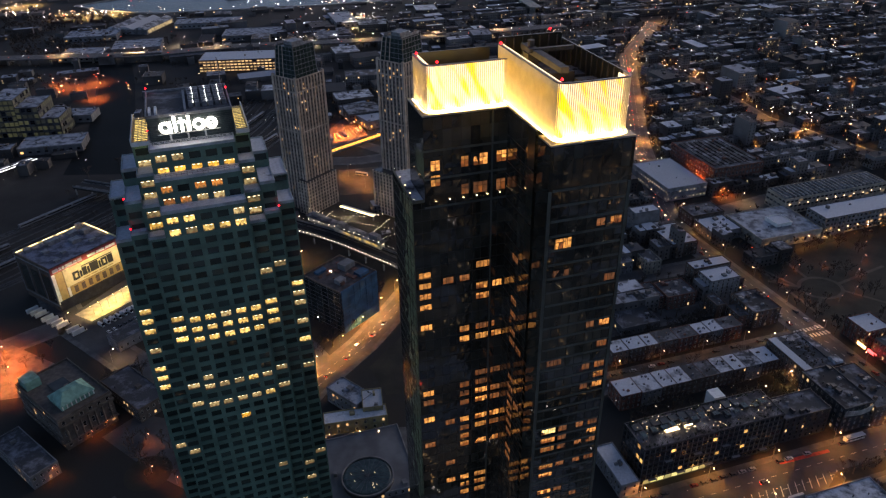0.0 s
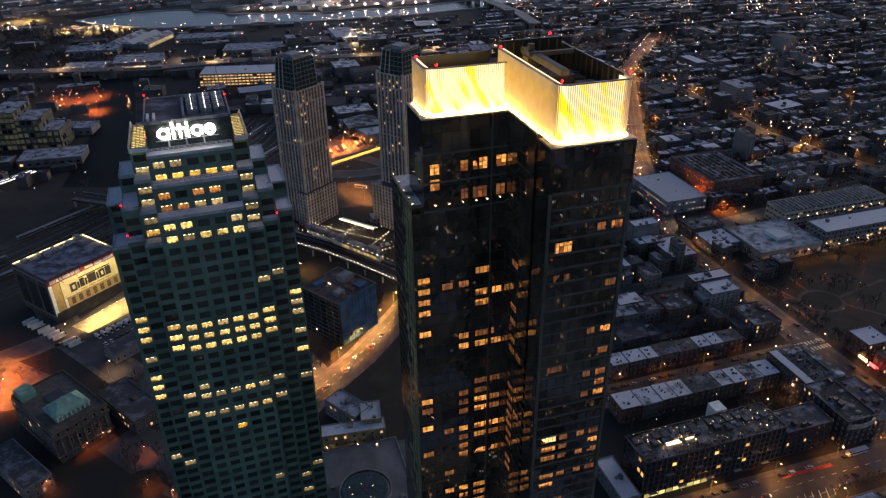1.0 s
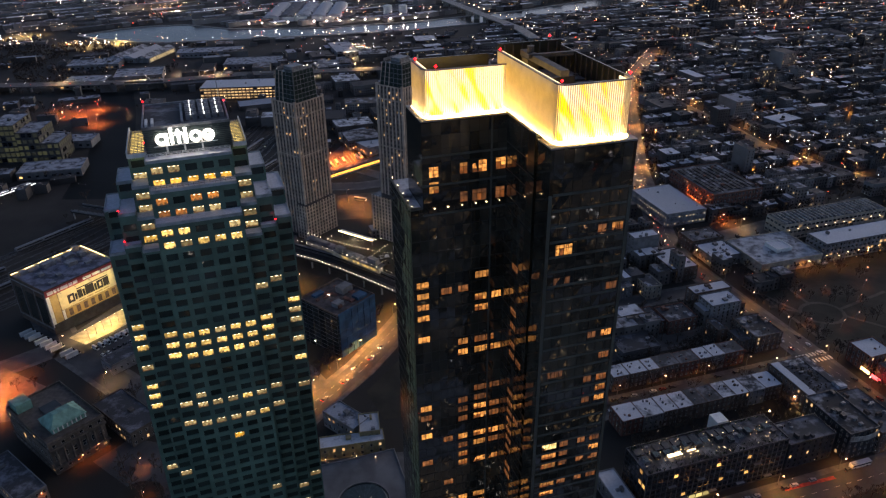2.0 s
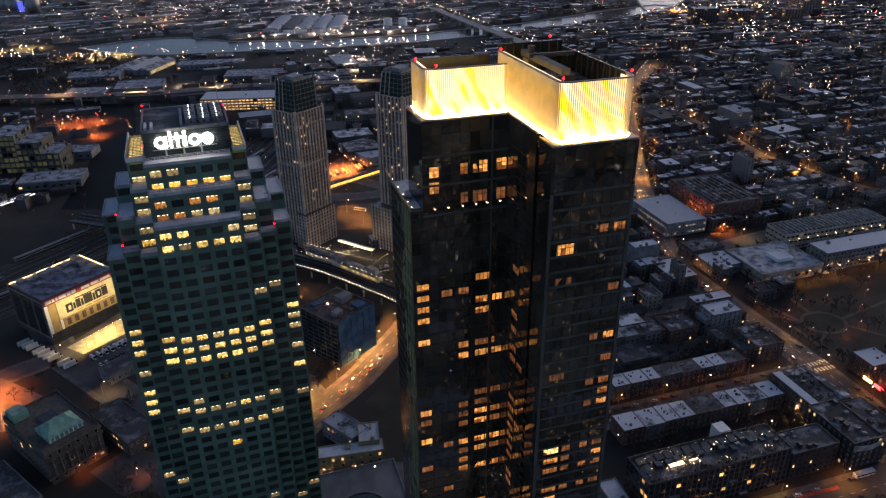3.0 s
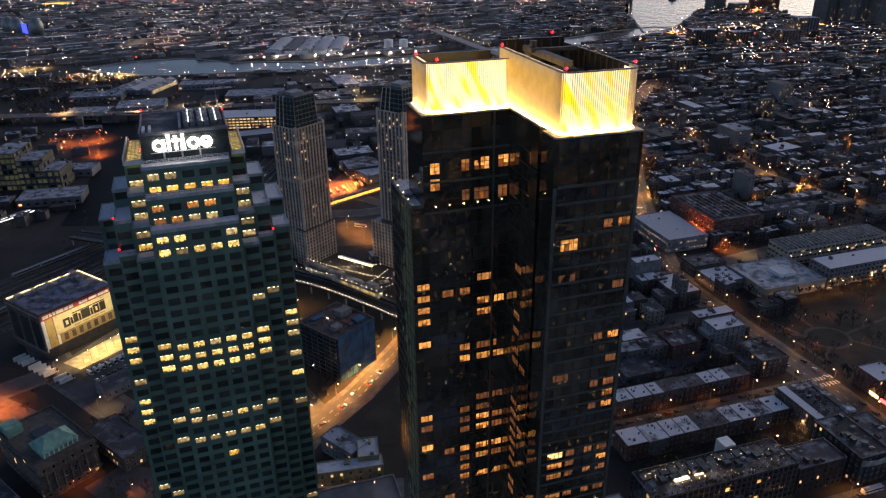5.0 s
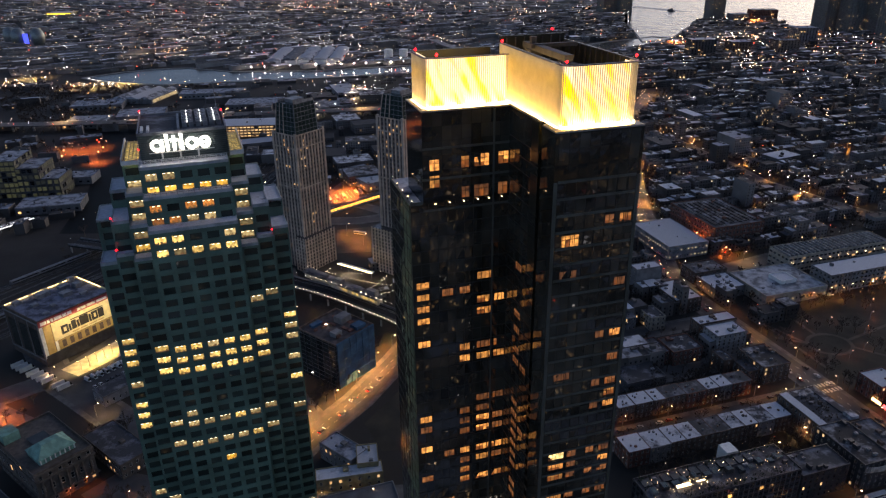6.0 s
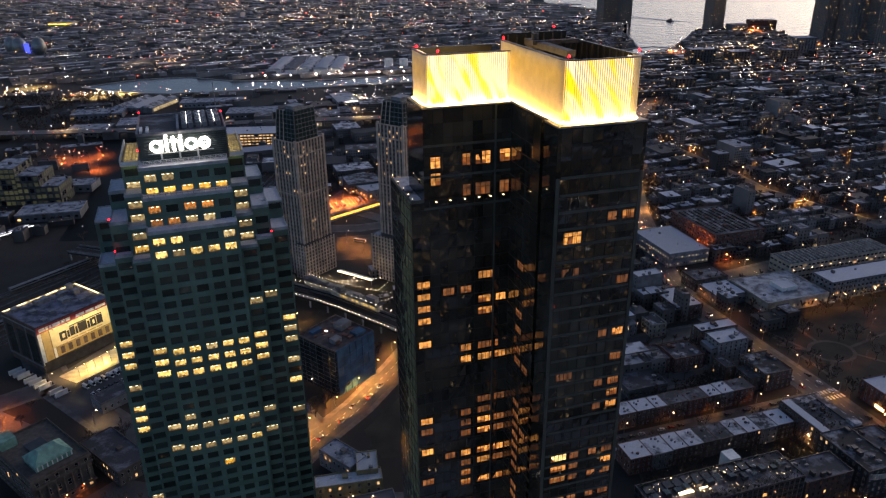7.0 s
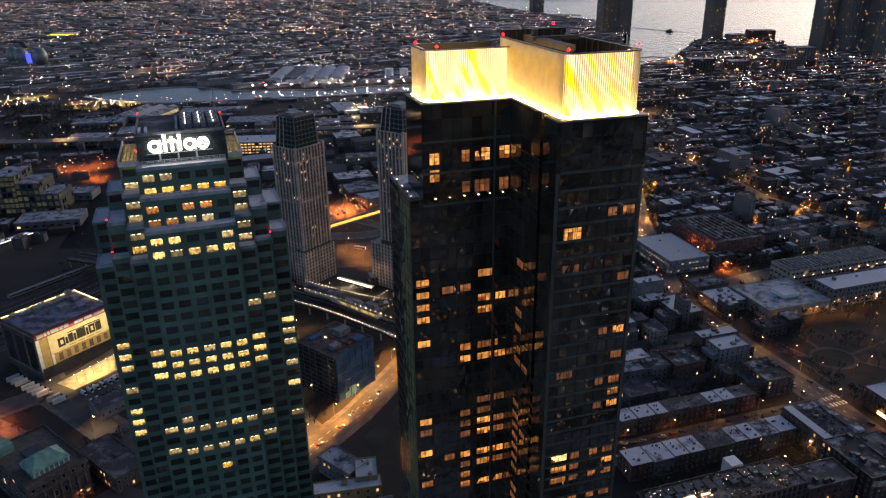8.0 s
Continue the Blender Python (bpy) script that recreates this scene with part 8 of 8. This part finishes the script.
for k in range(14):
    spots.append((*grid_xy(352 + k * 6, 382.5), 17, 0))
for x, y, a, q in spots:
    if cr.random() < 0.45:
        copy_thing(car_kinds[cr.choice((0, 1, 1, 2, 3, 1))], pose(x, y, 0.2, 0, 0, a + cr.uniform(-2, 2)))
for k in range(8):                                 # vans and cars on the lit forecourt
    copy_thing(car_kinds[4], pose(-227.5 + k * 2.6, 391 + k * 3.1, 0.2, 0, 0, -32 + cr.uniform(-6, 6)))
    copy_thing(car_kinds[cr.choice((0, 2, 1))], pose(-219 + k * 2.4, 383 + k * 3.0, 0.2, 0, 0, -32 + cr.uniform(-6, 6)))
    copy_thing(car_kinds[cr.choice((0, 0, 2, 4))], pose(-222.5 + k * 2.3, 398 + k * 3.6, 0.2, 0, 0, 56 + cr.uniform(-6, 6)))
for x, y in ((-281, 409), (-277, 406.5), (-273, 404), (-266, 399), (-261.5, 396.5), (-257, 393.5), (-252.5, 391), (-243, 385.5), (-238.5, 383)):
    copy_thing(car_kinds[6], pose(x, y, 0.2, 0, 0, 52 + cr.uniform(-4, 4)))
for x, y, a in ((-46, 376, 63), (-60, 352, 55), (-70, 336, 61), (-40, 388, 243), (-55, 366, 238)):
    copy_thing(car_kinds[5], pose(x, y, 0.2, 0, 0, a))
for u, v, a in ((298, 190, 17), (222, 192, 17), (340, 188, 197), (331, 250, 107), (333, 330, 107), (330, 396, -73), (330, 240, -73), (382, 436, 17), (332, 412, 107)):
    copy_thing(car_kinds[5], pose(*grid_xy(u, v), 0.2, 0, 0, a))
bus = thing("bus", pose(*grid_xy(286, 202), 0.2, 0, 0, 17), "white city bus at the kerb", "bus")
for name, a, mat in (("body", (-6, 6, -1.25, 1.25, 0.4, 2.9), WHITE_PAINT), ("window_band", (-5.8, 5.9, -1.28, 1.28, 1.5, 2.4), CAR_GLASS), ("roof", (-5.8, 5.8, -1.1, 1.1, 2.9, 3.1), ROOF_SNOW_OB)):
    g = Geo()
    g.box(*a)
    part(name, g, mat, bus)
for sx in (-4, 3.6):
    for sy in (-1.27, 1.0):
        g = Geo()
        g.tube((sx, sy, 0.45), (sx, sy + 0.27, 0.45), 0.45, sides=10)
        part("wheel", g, RUBBER, bus)
for k in range(7):                                 # the first of each kind stand in the street as well
    car_kinds[k].matrix_basis = pose(*grid_xy(176 + k * 9, 178.8), 0.2, 0, 0, 17)

# lit shop fronts by the avenue
for u0, v0, colour, text in ((345.9, 262, (1.0, 0.62, 0.2), "yellow lit shop front"), (345.9, 254, (1.0, 0.06, 0.06), "red lit shop sign"), (345.9, 222, (0.9, 0.95, 1.0), "white lit shop front"), (322.5, 204.0, (0.25, 0.25, 1.0), "blue lit awning")):
    g = Geo()
    g.box(-0.2, 0.1, -3.2, 3.2, 2.2, 4.2)
    single("shop_sign", g, glowing(text.replace(" ", "_"), colour, 3.0), text + " beside the avenue", "sign", m=pose(*grid_xy(u0 + 2.5 if u0 > 330 else u0, v0), 0, 0, 0, 17))

# ---- bare trees ----


def bare_tree(seed, h):
    """A tapered trunk, forking limbs and a crown of fine twigs."""
    r = random.Random(seed)
    trunk, twigs = Geo(), Geo()
    trunk.tube((0, 0, 0), (0, 0, h * 0.35), h * 0.028, h * 0.02, sides=6)

    def grow(p, d, n, rad, level):
        q = p + d * n
        (trunk if level < 2 else twigs).tube(p, q, rad, rad * 0.6, sides=5 if level < 2 else 3, cap=False)
        if level == 4:
            return
        for k in range(3 if level < 3 else 4):
            e = (d + Vector((r.uniform(-1, 1), r.uniform(-1, 1), r.uniform(-0.25, 0.7))) * 0.75).normalized()
            grow(p + d * n * r.uniform(0.55, 1.0), e, n * r.uniform(0.6, 0.82), max(rad * 0.55, 0.06), level + 1)

    for k in range(4):
        a = 2 * math.pi * k / 4 + r.uniform(-0.5, 0.5)
        grow(Vector((0, 0, h * r.uniform(0.26, 0.35))), Vector((math.cos(a) * 0.7, math.sin(a) * 0.7, 0.8)).normalized(), h * 0.24, h * 0.013, 1)
    t = thing("tree", pose(0, 0, 0), "bare winter street tree with fine twigs", "tree", "bare trees")
    part("trunk", trunk, BARK, t)
    part("crown", twigs, TWIGS, t, "crown of bare twigs")
    return t


trees = [bare_tree(s, h) for s, h in ((1, 9.0), (2, 11.0), (3, 7.5), (4, 12.0))]
tr = random.Random(9)
spots = [grid_xy(180 + k * 8.5 + tr.uniform(-2, 2), 277.0) for k in range(12)] + [grid_xy(196 + k * 8.5 + tr.uniform(-2, 2), 292.6) for k in range(10)]
spots += [grid_xy(tr.uniform(180, 284), tr.uniform(236, 256)) for k in range(40)] + [grid_xy(tr.uniform(200, 285), tr.uniform(310, 333)) for k in range(34)]
for k in range(46):
    u, v = tr.uniform(347, 440), tr.uniform(292, 374)
    if math.hypot(u - 376, v - 326) > 16:
        spots.append(grid_xy(u, v))
spots += [(-300 + tr.uniform(-60, 60), 560 + tr.uniform(-90, 140)) for k in range(14)] + [(-130 + tr.uniform(-10, 10), 590 + tr.uniform(-30, 120)) for k in range(8)]
spots += [grid_xy(254 + k * 7, 183.5) for k in range(10)] + [grid_xy(345.0, 296 + k * 9) for k in range(9)]
spots += [(-262 + tr.uniform(-18, 18), 352 + tr.uniform(-16, 16)) for k in range(9)]
spots += [(-97 + k * 5.2, 322 + k * 8.6) for k in range(9)] + [(-150 + tr.uniform(-18, 18), 278 + tr.uniform(-14, 14)) for k in range(12)] + [(-190 + tr.uniform(-10, 10), 335 + tr.uniform(-6, 6)) for k in range(6)]
spots += [(-88 + k * 4.1 + tr.uniform(-1, 1), 348 + k * 7.2 + tr.uniform(-1, 1)) for k in range(12)] + [(-101 + k * 4.4, 330 + k * 7.6) for k in range(10)]
spots += [(-140 + tr.uniform(-16, 16), 268 + tr.uniform(-16, 22)) for k in range(14)]
for k, (x, y) in enumerate(spots):
    m = pose(x, y, 0, 0, 0, tr.uniform(0, 360)) @ Matrix.Scale(tr.uniform(0.8, 1.2), 4)
    if k < 4:
        trees[k].matrix_basis = m
    else:
        c = copy_thing(trees[k % 4], m)

# denser lights where the town is busiest
extra = [Geo(), Geo(), Geo()]


def cluster(n, x, y, sx, sy, r0, r1, mix, z=(3, 9)):
    for k in range(n):
        q = tr.random()
        px, py = tr.gauss(x, sx), tr.gauss(y, sy)
        if any(inside(px, py, p) for p in (CREEK, EAST)):
            continue
        extra[0 if q < mix[0] else 1 if q < mix[0] + mix[1] else 2].ball(px, py, tr.uniform(*z), tr.uniform(r0, r1))


OR_, WH_, MX_ = (0.9, 0.07, 0.03), (0.2, 0.78, 0.02), (0.55, 0.35, 0.10)
cluster(40, 560, 1760, 50, 30, 0.6, 1.0, (0.95, 0.03, 0.02), (12, 18))
cluster(80, 780, 1800, 90, 60, 0.6, 1.2, (0.85, 0.1, 0.05), (12, 18))
cluster(60, 850, 1560, 120, 60, 0.5, 0.9, (0.8, 0.15, 0.05), (12, 16))
cluster(50, 640, 1480, 60, 60, 0.4, 0.9, (0.7, 0.25, 0.05), (11, 16))
cluster(34, 900, 2170, 70, 40, 0.5, 0.9, OR_, (12, 18))
cluster(70, -640, 1780, 30, 80, 0.5, 0.9, OR_)


def lamp_rows(corner, along_row, down, rows, n, r0, r1, keep, which=1):
    """Lamps in even rows over a yard: its corner, the vectors along a row and across the rows."""
    for i in range(rows):
        if i % 5 == 4:
            continue
        for j in range(n):
            if tr.random() < keep:
                p = Vector(corner) + Vector(along_row) * (j + tr.uniform(-0.12, 0.12)) / n + Vector(down) * (i + tr.uniform(-0.06, 0.06)) / rows
                if not any(inside(p.x, p.y, q) for q in (CREEK, EAST)):
                    extra[which].ball(p.x, p.y, 9, tr.uniform(r0, r1))


lamp_rows((-1015, 2586), (475, -141), (345, -743), 20, 22, 0.45, 0.95, 0.55)
lamp_rows((-372, 1950), (330, 60), (40, -190), 6, 16, 0.5, 0.9, 0.5)
lamp_rows((-930, 2050), (260, -110), (90, -260), 7, 14, 0.4, 0.8, 0.4, 0)
cluster(90, -440, 2780, 100, 80, 0.9, 1.6, OR_)
cluster(60, -1300, 2690, 160, 30, 0.8, 1.4, OR_)
cluster(60, -830, 1385, 40, 25, 0.5, 0.9, (0.7, 0.3, 0))
cluster(50, -640, 1360, 50, 20, 0.4, 0.8, (0.85, 0.15, 0))
cluster(40, 330, 960, 30, 50, 0.35, 0.7, (0.8, 0.15, 0.05))
cluster(26, 570, 1075, 25, 20, 0.5, 0.9, (0.95, 0, 0.05))
cluster(26, 365, 1030, 30, 14, 0.4, 0.7, (0.7, 0.0, 0.3))
cluster(30, 470, 760, 20, 14, 0.3, 0.5, (0.8, 0.2, 0))
cluster(24, 520, 690, 30, 8, 0.3, 0.5, (0.7, 0.3, 0))
cluster(24, 400, 770, 16, 10, 0.3, 0.55, (0.5, 0.5, 0))
cluster(50, -165, 1290, 40, 60, 0.4, 0.7, WH_)
cluster(40, -210, 1150, 40, 20, 0.4, 0.7, WH_)
cluster(24, -490, 925, 40, 26, 0.3, 0.55, (0.6, 0.1, 0.3))
cluster(40, 480, 900, 120, 40, 0.35, 0.6, OR_)
cluster(50, 420, 800, 60, 60, 0.3, 0.55, (0.6, 0.2, 0.2))
cluster(40, 700, 1150, 140, 60, 0.4, 0.8, OR_)
QUAY = Geo()
for k in range(15):                                # bright lamps along the far quay
    QUAY.ball(-385 + k * 26, 1516 + k * 3.2, 8, 1.1)
single("quay_lights", QUAY, glowing("quay_lamp", (1.0, 0.93, 0.78), 60.0), "bright white lamps along the far quay", "lights", kind="stuff")
for k in range(10):
    extra[1].ball(-420 + k * 40, 1375 + k * 8, 8, 0.8)
for k in range(3, 12):                             # lamps down the side streets
    for j in range(26):
        if tr.random() < 0.55:
            extra[0 if tr.random() < 0.75 else 1].ball(*grid_xy(355 + j * 27 + tr.uniform(-4, 4), 300 + 65 * k + 6), 8, tr.uniform(0.15, 0.36))
for p, d in along([Vector(q) for q in ROADS[1][0]], 16.0):
    if p.y > 480:
        n = Vector((-d.y, d.x))
        extra[0].ball(*(p + n * 8), 8, 0.4), extra[2].ball(*(p + n * 2.5 + d * 6), 0.9, 0.22)
for p, d in along([Vector(q) for q in EXPRESS], 28.0):
    extra[0 if tr.random() < 0.7 else 1].ball(p.x, p.y + 10, 17, 0.5), extra[2].ball(p.x + 9, p.y - 4, 11.5, 0.3), extra[1].ball(p.x - 3, p.y + 5, 11.5, 0.3)
for p, d in along([Vector(q) for q in BR], 26.0):
    extra[0].ball(p.x + 8, p.y, 23, 0.8)
for geo, mat, text in zip(extra, (STREET_FAR, WHITE_FAR, RED_FAR), ("clusters of orange lamps", "clusters of white yard lamps", "red tail lights on the roads")):
    single("town_lights", geo, mat, text + " across the town", "lights", kind="stuff")
